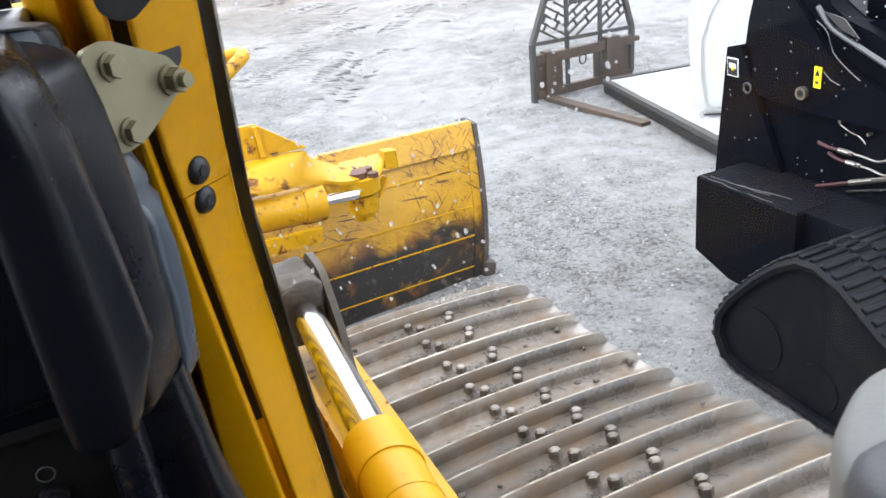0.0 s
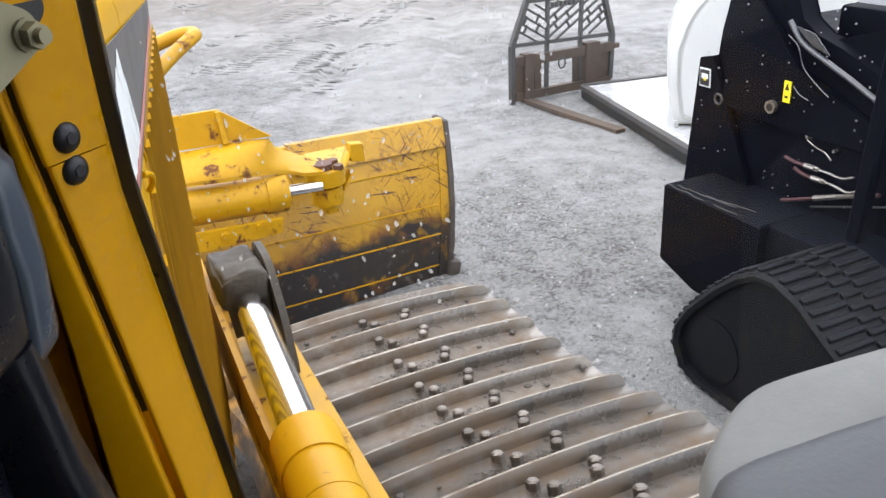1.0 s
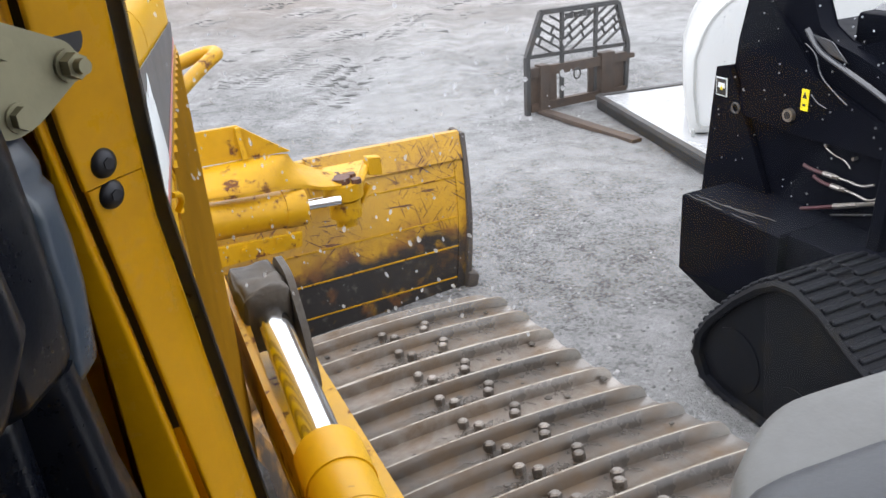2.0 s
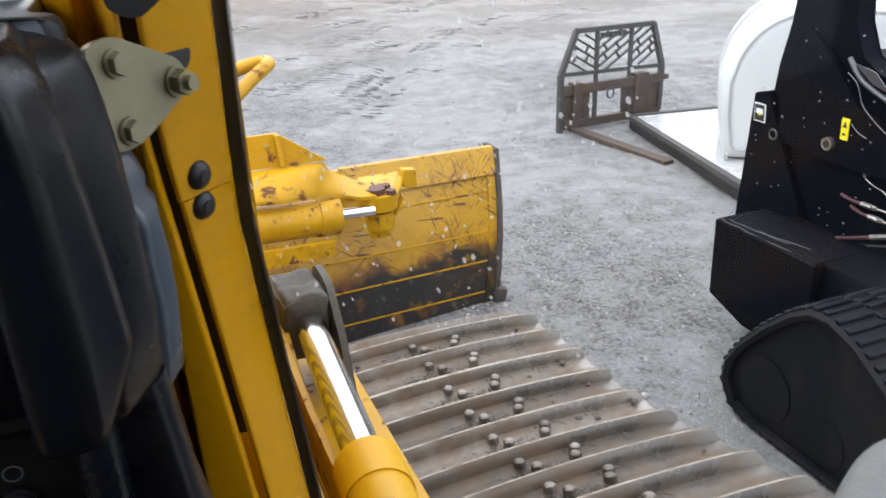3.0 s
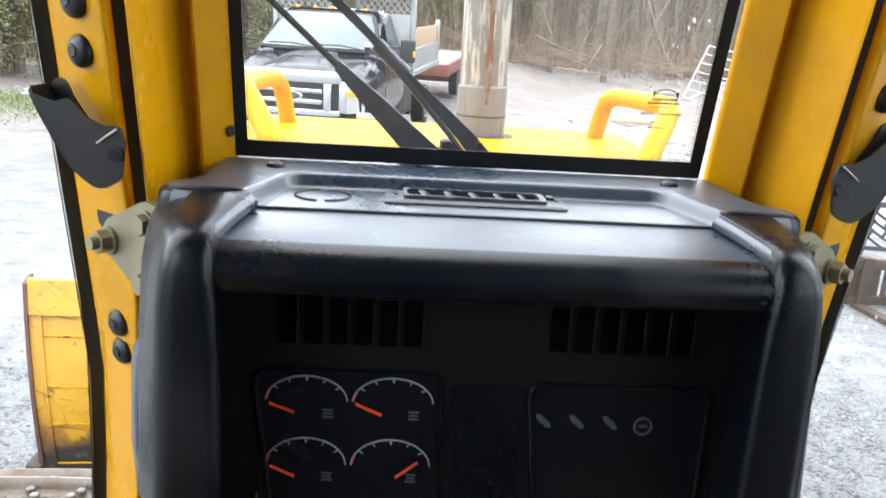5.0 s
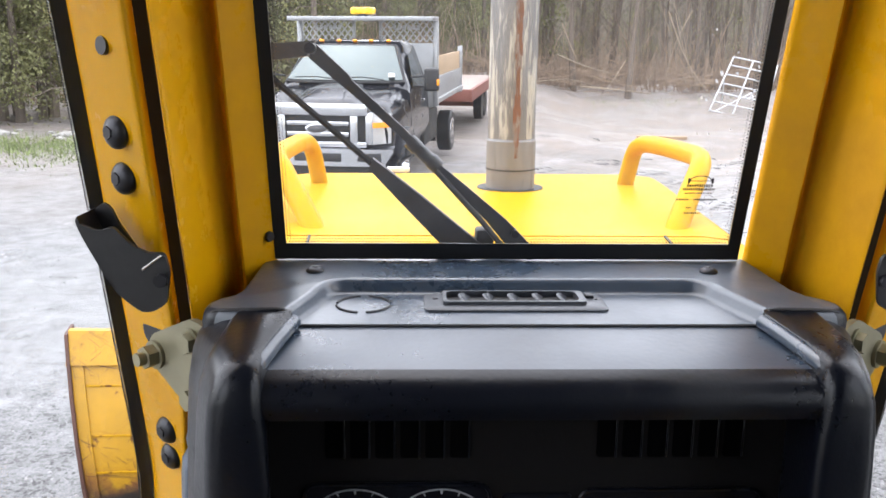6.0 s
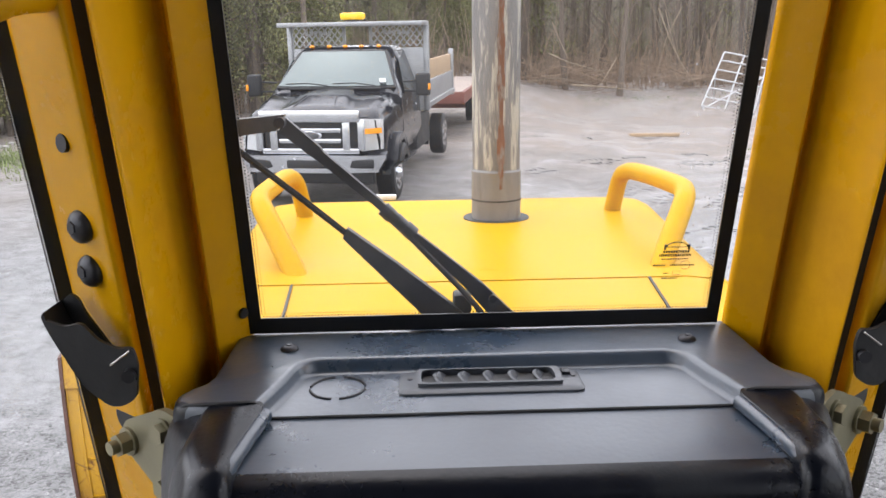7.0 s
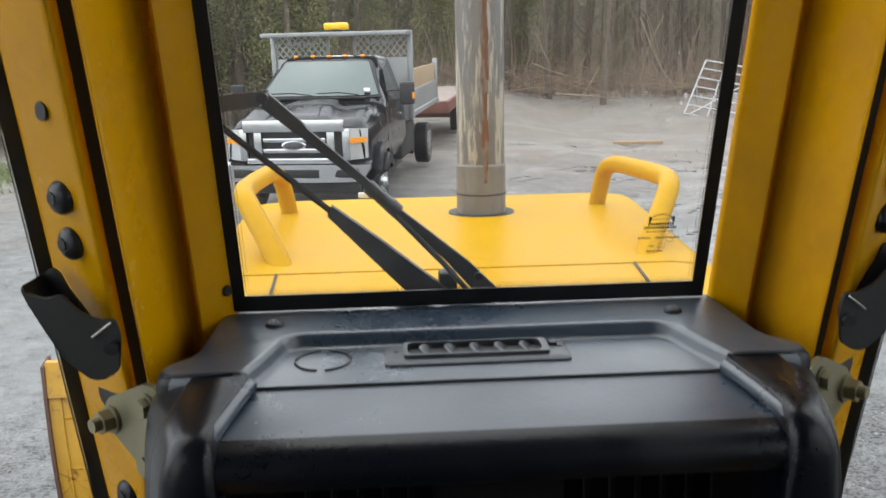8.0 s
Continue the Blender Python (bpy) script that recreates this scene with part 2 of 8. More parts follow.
YOUNG_LEAVES = material("fresh_spring_foliage", (0.13, 0.13, 0.045), 0.65, vary=0.3, scale=2, grain=15, bump=0.05, island=0.45)
GRASS = material("short_green_grass", (0.165, 0.205, 0.075), 0.7, vary=0.3, scale=2, grain=10, bump=0.05, island=0.4)
ROCK = material("pale_rock", (0.30, 0.29, 0.27), 0.8, vary=0.2, scale=5, grain=30, bump=0.3, island=0.2)
GRAVEL = material("crushed_stone", (0.23, 0.23, 0.23), 0.7, vary=0.2, scale=5, grain=60, bump=0.1, island=0.5)
FAR_WOODS = material("far_bare_woods", (0.20, 0.165, 0.135), 0.95, vary=0.35, scale=0.35, grain=2.5, bump=0.2, dirt=(0.21, 0.19, 0.155), dirt_at=0.52, dirt_soft=0.2, dirt_scale=0.9, streak=0.55)


def ground_material():
    m = bpy.data.materials.new("wet_gravel_yard")
    m.use_nodes = True
    nt = m.node_tree
    n, l = nt.nodes, nt.links
    bsdf = n["Principled BSDF"]
    tex = n.new("ShaderNodeTexCoord")

    def noise_tex(scale, detail, rough=0.6):
        q = n.new("ShaderNodeTexNoise")
        q.inputs["Scale"].default_value, q.inputs["Detail"].default_value, q.inputs["Roughness"].default_value = scale, detail, rough
        l.new(tex.outputs["Object"], q.inputs["Vector"])
        return q.outputs["Fac"]

    large, mid, grit = noise_tex(0.45, 6), noise_tex(4.5, 9, 0.72), noise_tex(55, 5, 0.75)
    stones = n.new("ShaderNodeTexVoronoi")
    stones.inputs["Scale"].default_value = 60
    l.new(tex.outputs["Object"], stones.inputs["Vector"])
    ramp = n.new("ShaderNodeValToRGB")
    els = ramp.color_ramp.elements
    els[0].position, els[0].color = 0.36, (0.125, 0.126, 0.126, 1)
    els[1].position, els[1].color = 0.60, (0.235, 0.239, 0.243, 1)
    e2 = els.new(0.47)
    e2.color = (0.185, 0.187, 0.188, 1)
    mixed = n.new("ShaderNodeMath")
    mixed.operation = "MULTIPLY_ADD"
    l.new(mid, mixed.inputs[0])
    mixed.inputs[1].default_value = 0.6
    half = n.new("ShaderNodeMath")
    half.operation = "MULTIPLY"
    l.new(large, half.inputs[0])
    half.inputs[1].default_value = 0.4
    l.new(half.outputs[0], mixed.inputs[2])
    l.new(mixed.outputs[0], ramp.inputs["Fac"])
    # dark pebbles in loose patches
    pick = n.new("ShaderNodeMath")
    pick.operation = "MULTIPLY"
    inv = n.new("ShaderNodeMapRange")
    inv.inputs["From Min"].default_value, inv.inputs["From Max"].default_value = 0.56, 0.40
    l.new(mixed.outputs[0], inv.inputs["Value"])
    sel = n.new("ShaderNodeSeparateColor")
    l.new(stones.outputs["Color"], sel.inputs[0])
    many = n.new("ShaderNodeMapRange")
    many.inputs["From Min"].default_value, many.inputs["From Max"].default_value = 0.55, 0.75
    l.new(sel.outputs[0], many.inputs["Value"])
    l.new(inv.outputs[0], pick.inputs[0])
    l.new(many.outputs[0], pick.inputs[1])
    speck = n.new("ShaderNodeMix")
    speck.data_type = "RGBA"
    l.new(pick.outputs[0], speck.inputs["Factor"])
    l.new(ramp.outputs[0], speck.inputs["A"])
    speck.inputs["B"].default_value = (0.055, 0.055, 0.055, 1)
    # browner mud further from the machines
    sep = n.new("ShaderNodeSeparateXYZ")
    l.new(tex.outputs["Object"], sep.inputs[0])
    away = n.new("ShaderNodeMapRange")
    away.inputs["From Min"].default_value, away.inputs["From Max"].default_value = 8.5, 19.0
    l.new(sep.outputs["Y"], away.inputs["Value"])
    soil = n.new("ShaderNodeMath")
    soil.operation = "MULTIPLY"
    l.new(away.outputs[0], soil.inputs[0])
    l.new(noise_tex(0.8, 7), soil.inputs[1])
    earth = n.new("ShaderNodeMix")
    earth.data_type = "RGBA"
    l.new(soil.outputs[0], earth.inputs["Factor"])
    l.new(speck.outputs["Result"], earth.inputs["A"])
    earth.inputs["B"].default_value = (0.25, 0.195, 0.155, 1)
    fine = n.new("ShaderNodeMix")
    fine.data_type, fine.blend_type = "RGBA", "OVERLAY"
    fine.inputs["Factor"].default_value = 0.85
    l.new(earth.outputs["Result"], fine.inputs["A"])
    l.new(grit, fine.inputs["B"])
    l.new(fine.outputs["Result"], bsdf.inputs["Base Color"])
    wet = n.new("ShaderNodeMapRange")
    wet.inputs["From Min"].default_value, wet.inputs["From Max"].default_value = 0.46, 0.60
    wet.inputs["To Min"].default_value, wet.inputs["To Max"].default_value = 0.8, 0.33
    l.new(large, wet.inputs["Value"])
    l.new(wet.outputs[0], bsdf.inputs["Roughness"])
    height = n.new("ShaderNodeMath")
    height.operation = "MULTIPLY_ADD"
    l.new(stones.outputs["Distance"], height.inputs[0])
    height.inputs[1].default_value = -0.5
    both = n.new("ShaderNodeMath")
    l.new(grit, both.inputs[0])
    l.new(mid, both.inputs[1])
    l.new(both.outputs[0], height.inputs[2])
    b = n.new("ShaderNodeBump")
    b.inputs["Strength"].default_value, b.inputs["Distance"].default_value = 0.75, 0.022
    l.new(height.outputs[0], b.inputs["Height"])
    l.new(b.outputs[0], bsdf.inputs["Normal"])
    return m


GROUND = ground_material()
CHURNED = material("churned_wet_gravel", (0.125, 0.124, 0.122), 0.6, vary=0.4, scale=9, grain=60, bump=0.5, island=0.3)


def blade_material():
    """Yellow paint with fine dark scratches, rust at their edges and black mud caked up from the foot."""
    m = material("scratched_blade_paint", (0.42, 0.225, 0.008), 0.42, vary=0.14, scale=6, grain=50, bump=0.1, dirt=(0.13, 0.05, 0.015), dirt_at=0.64, dirt_soft=0.03, dirt_scale=14)
    n, l = m.node_tree.nodes, m.node_tree.links
    bsdf = n["Principled BSDF"]
    paint = bsdf.inputs["Base Color"].links[0].from_socket
    tex = n.new("ShaderNodeTexCoord").outputs["Object"]

    def node_noise(scale, detail=5):
        q = n.new("ShaderNodeTexNoise")
        q.inputs["Scale"].default_value, q.inputs["Detail"].default_value = scale, detail
        l.new(tex, q.inputs["Vector"])
        return q.outputs["Fac"]

    def ranged(src, a, b):
        q = n.new("ShaderNodeMapRange")
        q.inputs["From Min"].default_value, q.inputs["From Max"].default_value = a, b
        l.new(src, q.inputs["Value"])
        return q.outputs[0]

    def product(a, b, op="MULTIPLY"):
        q = n.new("ShaderNodeMath")
        q.operation = op
        l.new(a, q.inputs[0])
        l.new(b, q.inputs[1])
        return q.outputs[0]

    def over(factor, under, colour):
        q = n.new("ShaderNodeMix")
        q.data_type = "RGBA"
        l.new(factor, q.inputs["Factor"])
        l.new(under, q.inputs["A"])
        q.inputs["B"].default_value = (*colour, 1)
        return q.outputs["Result"]
    lines = None
    for turn, scale, level in ((35, 7.0, 0.645), (-40, 9.0, 0.65), (78, 6.0, 0.65), (10, 5.0, 0.655)):
        mp = n.new("ShaderNodeMapping")
        mp.vector_type = "TEXTURE"
        mp.inputs["Rotation"].default_value = (0, radians(turn), 0)
        mp.inputs["Scale"].default_value = (1.0, 1.0, 0.07)
        l.new(tex, mp.inputs["Vector"])
        q = n.new("ShaderNodeTexNoise")
        q.inputs["Scale"].default_value, q.inputs["Detail"].default_value = scale, 2
        l.new(mp.outputs[0], q.inputs["Vector"])
        line = ranged(q.outputs["Fac"], level, level + 0.02)
        lines = line if lines is None else product(lines, line, "MAXIMUM")
    lines = product(lines, ranged(node_noise(2.6, 6), 0.40, 0.54))
    out = over(product(ranged(node_noise(5.0, 10), 0.58, 0.74), ranged(node_noise(40, 4), 0.40, 0.62)), paint, (0.20, 0.085, 0.015))
    out = over(lines, out, (0.085, 0.030, 0.012))
    # mud that reaches up unevenly from the foot
    sep = n.new("ShaderNodeSeparateXYZ")
    l.new(tex, sep.inputs[0])
    wave = n.new("ShaderNodeMath")
    wave.operation = "MULTIPLY_ADD"
    l.new(node_noise(2.2, 7), wave.inputs[0])
    wave.inputs[1].default_value = -0.62
    l.new(sep.outputs["Z"], wave.inputs[2])
    out = over(product(ranged(wave.outputs[0], 0.16, -0.03), ranged(node_noise(13, 9), 0.40, 0.54)), out, (0.17, 0.065, 0.016))
    out = over(product(ranged(wave.outputs[0], 0.03, -0.06), ranged(node_noise(9, 12), 0.28, 0.44)), out, (0.020, 0.017, 0.016))
    out = over(product(ranged(wave.outputs[0], -0.02, -0.10), ranged(node_noise(24, 8), 0.60, 0.70)), out, (0.085, 0.075, 0.066))
    l.new(out, bsdf.inputs["Base Color"])
    return m


BLADE_PAINT = blade_material()


def glass_material(name, gloss, tint=(1, 1, 1)):
    m = bpy.data.materials.new(name)
    m.use_nodes = True
    n, l = m.node_tree.nodes, m.node_tree.links
    clear, shine, mix = n.new("ShaderNodeBsdfTransparent"), n.new("ShaderNodeBsdfGlossy"), n.new("ShaderNodeMixShader")
    clear.inputs["Color"].default_value = (*tint, 1)
    shine.inputs["Roughness"].default_value = 0.03
    mix.inputs[0].default_value = gloss
    l.new(clear.outputs[0], mix.inputs[1])
    l.new(shine.outputs[0], mix.inputs[2])
    l.new(mix.outputs[0], n["Material Output"].inputs["Surface"])
    return m


def hazed_glass():
    """Cab windscreen with a thin uneven scattering layer, added to imitate glare and haze."""
    m = glass_material("hazed_windscreen_glass", 0.045, (0.97, 0.98, 0.97))
    n, l = m.node_tree.nodes, m.node_tree.links
    clean = n["Material Output"].inputs["Surface"].links[0].from_socket
    tex = n.new("ShaderNodeTexCoord")
    cloud = n.new("ShaderNodeTexNoise")
    cloud.inputs["Scale"].default_value, cloud.inputs["Detail"].default_value = 7.0, 6
    l.new(tex.outputs["Object"], cloud.inputs["Vector"])
    amount = n.new("ShaderNodeMapRange")
    amount.inputs["From Min"].default_value, amount.inputs["From Max"].default_value = 0.35, 0.75
    amount.inputs["To Min"].default_value, amount.inputs["To Max"].default_value = 0.003, 0.020
    l.new(cloud.outputs["Fac"], amount.inputs["Value"])
    veil = n.new("ShaderNodeBsdfTranslucent")
    veil.inputs["Color"].default_value = (0.85, 0.84, 0.82, 1)
    mix = n.new("ShaderNodeMixShader")
    l.new(amount.outputs[0], mix.inputs[0])
    l.new(clean, mix.inputs[1])
    l.new(veil.outputs[0], mix.inputs[2])
    l.new(mix.outputs[0], n["Material Output"].inputs["Surface"])
    return m


PANE = glass_material("clear_cab_glass", 0.022, (0.97, 0.98, 0.97))


def drop_material():
    m = bpy.data.materials.new("water_drop")
    m.use_nodes = True
    n, l = m.node_tree.nodes, m.node_tree.links
    clear, glow, shine = n.new("ShaderNodeBsdfTransparent"), n.new("ShaderNodeBsdfTranslucent"), n.new("ShaderNodeBsdfGlossy")
    glow.inputs["Color"].default_value = (0.62, 0.64, 0.67, 1)
    shine.inputs["Roughness"].default_value = 0.05
    first, second = n.new("ShaderNodeMixShader"), n.new("ShaderNodeMixShader")
    first.inputs[0].default_value, second.inputs[0].default_value = 0.55, 0.12
    l.new(clear.outputs[0], first.inputs[1])
    l.new(glow.outputs[0], first.inputs[2])
    l.new(first.outputs[0], second.inputs[1])
    l.new(shine.outputs[0], second.inputs[2])
    l.new(second.outputs[0], n["Material Output"].inputs["Surface"])
    return m


DROP = drop_material()


# ---- mesh helpers ----
def box(bm, c, s, turn=None, bevel=0.0, seg=1):
    made = bmesh.ops.create_cube(bm, size=1.0)["verts"]
    bmesh.ops.scale(bm, vec=s, verts=made)
    if bevel:
        edges = list({e for v in made for e in v.link_edges})
        made = bmesh.ops.bevel(bm, geom=edges, offset=bevel, segments=seg, affect="EDGES", profile=0.5)["verts"]
        made = list({v for v in made})
    if turn:
        bmesh.ops.transform(bm, matrix=turn.to_4x4() if len(turn) == 3 else turn, verts=made)
    bmesh.ops.translate(bm, vec=c, verts=made)
    return made


def cyl(bm, a, b, r, seg=16, r2=None, caps=True):
    a, b = Vector(a), Vector(b)
    d = b - a
    made = bmesh.ops.create_cone(bm, cap_ends=caps, segments=seg, radius1=r, radius2=r if r2 is None else r2, depth=d.length)["verts"]
    turn = d.to_track_quat("Z", "Y").to_matrix().to_4x4()
    bmesh.ops.transform(bm, matrix=Matrix.Translation((a + b) / 2) @ turn, verts=made)
    return made


def ball(bm, c, r, u=12, v=8, squash=(1, 1, 1)):
    made = bmesh.ops.create_uvsphere(bm, u_segments=u, v_segments=v, radius=r)["verts"]
    bmesh.ops.scale(bm, vec=squash, verts=made)
    bmesh.ops.translate(bm, vec=c, verts=made)
    return made


def rings(bm, sections, closed=True, caps=True):
    """Skins a row of equal rings of points."""
    vs = [[bm.verts.new(p) for p in s] for s in sections]
    k = len(vs[0])
    for a, b in zip(vs, vs[1:]):
        for i in range(k if closed else k - 1):
            bm.faces.new((a[i], a[(i + 1) % k], b[(i + 1) % k], b[i]))
    if caps and closed:
        bm.faces.new(list(reversed(vs[0])))
        bm.faces.new(vs[-1])
    return vs


def tube(bm, pts, r, seg=8, taper=None, caps=True):
    pts = [Vector(p) for p in pts]
    secs, up = [], None
    for i, p in enumerate(pts):
        d = (pts[min(i + 1, len(pts) - 1)] - pts[max(i - 1, 0)]).normalized()
        if up is None:
            up = d.orthogonal().normalized()
        up = (up - d * up.dot(d)).normalized()
        side = d.cross(up)
        rr = r if taper is None else r * (1 - taper * i / (len(pts) - 1))
        secs.append([p + (up * math.cos(2 * math.pi * j / seg) + side * math.sin(2 * math.pi * j / seg)) * rr for j in range(seg)])
    return rings(bm, secs, caps=caps)


def smooth_path(pts, k=6):
    """Catmull-Rom points through the corners given."""
    pts = [Vector(p) for p in pts]
    out = []
    for i in range(len(pts) - 1):
        p0, p1, p2, p3 = pts[max(i - 1, 0)], pts[i], pts[i + 1], pts[min(i + 2, len(pts) - 1)]
        for j in range(k):
            t = j / k
            out.append(0.5 * ((2 * p1) + (p2 - p0) * t + (2 * p0 - 5 * p1 + 4 * p2 - p3) * t * t + (3 * p1 - p0 - 3 * p2 + p3) * t ** 3))
    return out + [pts[-1]]


def slab(bm, pts, depth):
    """A flat polygon given a thickness vector."""
    rings(bm, [[Vector(p) for p in pts], [Vector(p) + Vector(depth) for p in pts]])


def hexbolt(bm, c, axis, r, h):
    c, axis = Vector(c), Vector(axis).normalized()
    cyl(bm, c, c + axis * 0.25 * h, r * 1.25, 14)
    cyl(bm, c + axis * 0.25 * h, c + axis * h, r, 6)


def shade(bm, angle=40):
    for f in bm.faces:
        f.smooth = True
    lim = math.cos(radians(angle))
    for e in bm.edges:
        if len(e.link_faces) == 2 and e.link_faces[0].normal.dot(e.link_faces[1].normal) < lim:
            e.smooth = False


def part(name, bm, mat, parent=None, label="", smooth=40, recalc=True):
    """Links a bmesh as one mesh object, under a thing or a part."""
    if recalc:
        bmesh.ops.recalc_face_normals(bm, faces=bm.faces)
    bm.normal_update()
    if smooth:
        shade(bm, smooth)
    me = bpy.data.meshes.new(name)
    bm.to_mesh(me)
    bm.free()
    me.materials.append(mat)
    ob = new(name, me)
    if parent:
        ob.parent = parent
        ob.matrix_parent_inverse = world_of(parent).inverted()
    if label:
        ob["label"] = label
    return ob


def world_of(ob):
    m = ob.matrix_basis.copy()
    if ob.parent:
        m = world_of(ob.parent) @ ob.matrix_parent_inverse @ m
    return m


def thing(name, at, label, category, group="", kind=""):
    ob = new(name)
    ob.empty_display_size = 0.2
    ob.matrix_basis = at if isinstance(at, Matrix) else Matrix.Translation(at)
    return tagged(ob, label, category, group, kind)


def B():
    return bmesh.new()


def soft_box(name, c, s, mat, parent, bevel=0.004, label="", turn=None, seg=2):
    bm = B()
    box(bm, c, s, turn, bevel, seg)
    return part(name, bm, mat, parent, label)


def shared(name, ob, m, parent, label=""):
    """Another object on the mesh of ob, placed by m in the world."""
    o = new(name, ob.data)
    o.parent = parent
    o.matrix_parent_inverse = world_of(parent).inverted()
    o.matrix_basis = m
    if label:
        o["label"] = label
    return o

# ---- ground ----
def ground_height(x, y):
    """Ruts and lumps of the yard; flat under the machines."""
    h = 0.035 * noise.noise(Vector((x * 0.5, y * 0.5, 0.0))) + 0.02 * noise.noise(Vector((x * 1.7, y * 1.7, 3.0)))
    for x0, slope, width in ((1.5, 0.42, 0.22), (3.6, 0.42, 0.22), (-1.0, 0.55, 0.25), (5.2, 0.36, 0.2)):
        d = x - (x0 + slope * (y - 10.0))
        if abs(d) < 1.2 and y > 6:
            h -= 0.045 * math.exp(-(d / width) ** 2) * min(1.0, (y - 6) / 3)
            h += 0.02 * math.exp(-((abs(d) - 0.42) / 0.14) ** 2) * min(1.0, (y - 6) / 3)
            h += 0.012 * math.sin(y * 26.0) * math.exp(-(d / width) ** 2)
    d = math.hypot((x - 0.2) / 2.6, (y - 0.8) / 3.2)
    h *= min(1.0, max(0.0, d - 0.7) * 3)
    if y > 11.5 and x < 6.5:
        ease = min(1.0, max(0.0, (6.5 - x) / 4.0))
        h += 0.035 * min(y - 11.5, 15.0) * ease * ease * (3 - 2 * ease)
    if y > 27:
        k = min(1.0, (y - 27) / 5.0)
        h += 0.75 * k * k * (3 - 2 * k)
    if y > 24:
        h += 0.35 * min(1.0, (y - 24) / 8) * (0.6 + 0.5 * noise.noise(Vector((x * 0.25, y * 0.25, 9.0))))
    return h


def spaced(a, b, near_a, near_b, fine, coarse):
    out, v = [], a
    while v < b:
        out.append(v)
        v += fine if near_a <= v < near_b else coarse * (1 + 0.15 * (min(abs(v - near_a), abs(v - near_b))))
    return out + [b]


def make_ground():
    bm = B()
    xs, ys = spaced(-900, 900, -9, 13, 0.16, 0.7), spaced(-900, 900, 0, 24, 0.16, 0.7)
    grid = [[bm.verts.new((x, y, ground_height(x, y) if -60 < x < 60 and -60 < y < 80 else 0.0)) for x in xs] for y in ys]
    for r0, r1 in zip(grid, grid[1:]):
        for i in range(len(xs) - 1):
            bm.faces.new((r0[i], r0[i + 1], r1[i + 1], r1[i]))
    ob = part("ground", bm, GROUND, smooth=180)
    return tagged(ob, "wet grey gravel yard with muddy tyre ruts", "ground", kind="structure")


make_ground()

# ---- the bulldozer ----
dozer = thing("bulldozer", (0, 0.6, 0), "yellow crawler bulldozer with a cab, wide steel tracks and angled blade", "bulldozer")
LEAN = 0.24


def back(z):
    """How far the front of the cab leans back at a height; the lean eases below the console."""
    return -LEAN * (z - 2.0) if z > 1.75 else 0.06 + 0.15 * (1.75 - z)


def splay(x, z):
    """The pillars spread outwards below the console's bracket, the inner edge first."""
    f = min(1.0, max(0.0, (x - 0.26) / 0.045))
    return x + 0.1 * max(0.0, 1.95 - 0.08 * f - z)


CAB_X = 0.004


def column(name, section, z0, z1, mat, parent, side, label="", steps=24, smooth=25):
    bm = B()
    secs = []
    for i in range(steps + 1):
        z = z0 + (z1 - z0) * i / steps
        secs.append([(CAB_X + side * splay(x, z), y + back(z), z) for x, y in section])
    rings(bm, secs)
    return part(name, bm, mat, parent, label, smooth=smooth)


def round_section(pts, r=0.008, k=3):
    """Rounds the corners of a closed outline."""
    out, n = [], len(pts)
    for i in range(n):
        p, a, b = Vector(pts[i]), Vector(pts[i - 1]), Vector(pts[(i + 1) % n])
        da, db = a - p, b - p
        ra, rb = min(r, da.length * 0.45), min(r, db.length * 0.45)
        s, e = p + da.normalized() * ra, p + db.normalized() * rb
        for j in range(k + 1):
            t = j / k
            out.append(tuple((1 - t) ** 2 * s + 2 * t * (1 - t) * p + t * t * e))
    return out


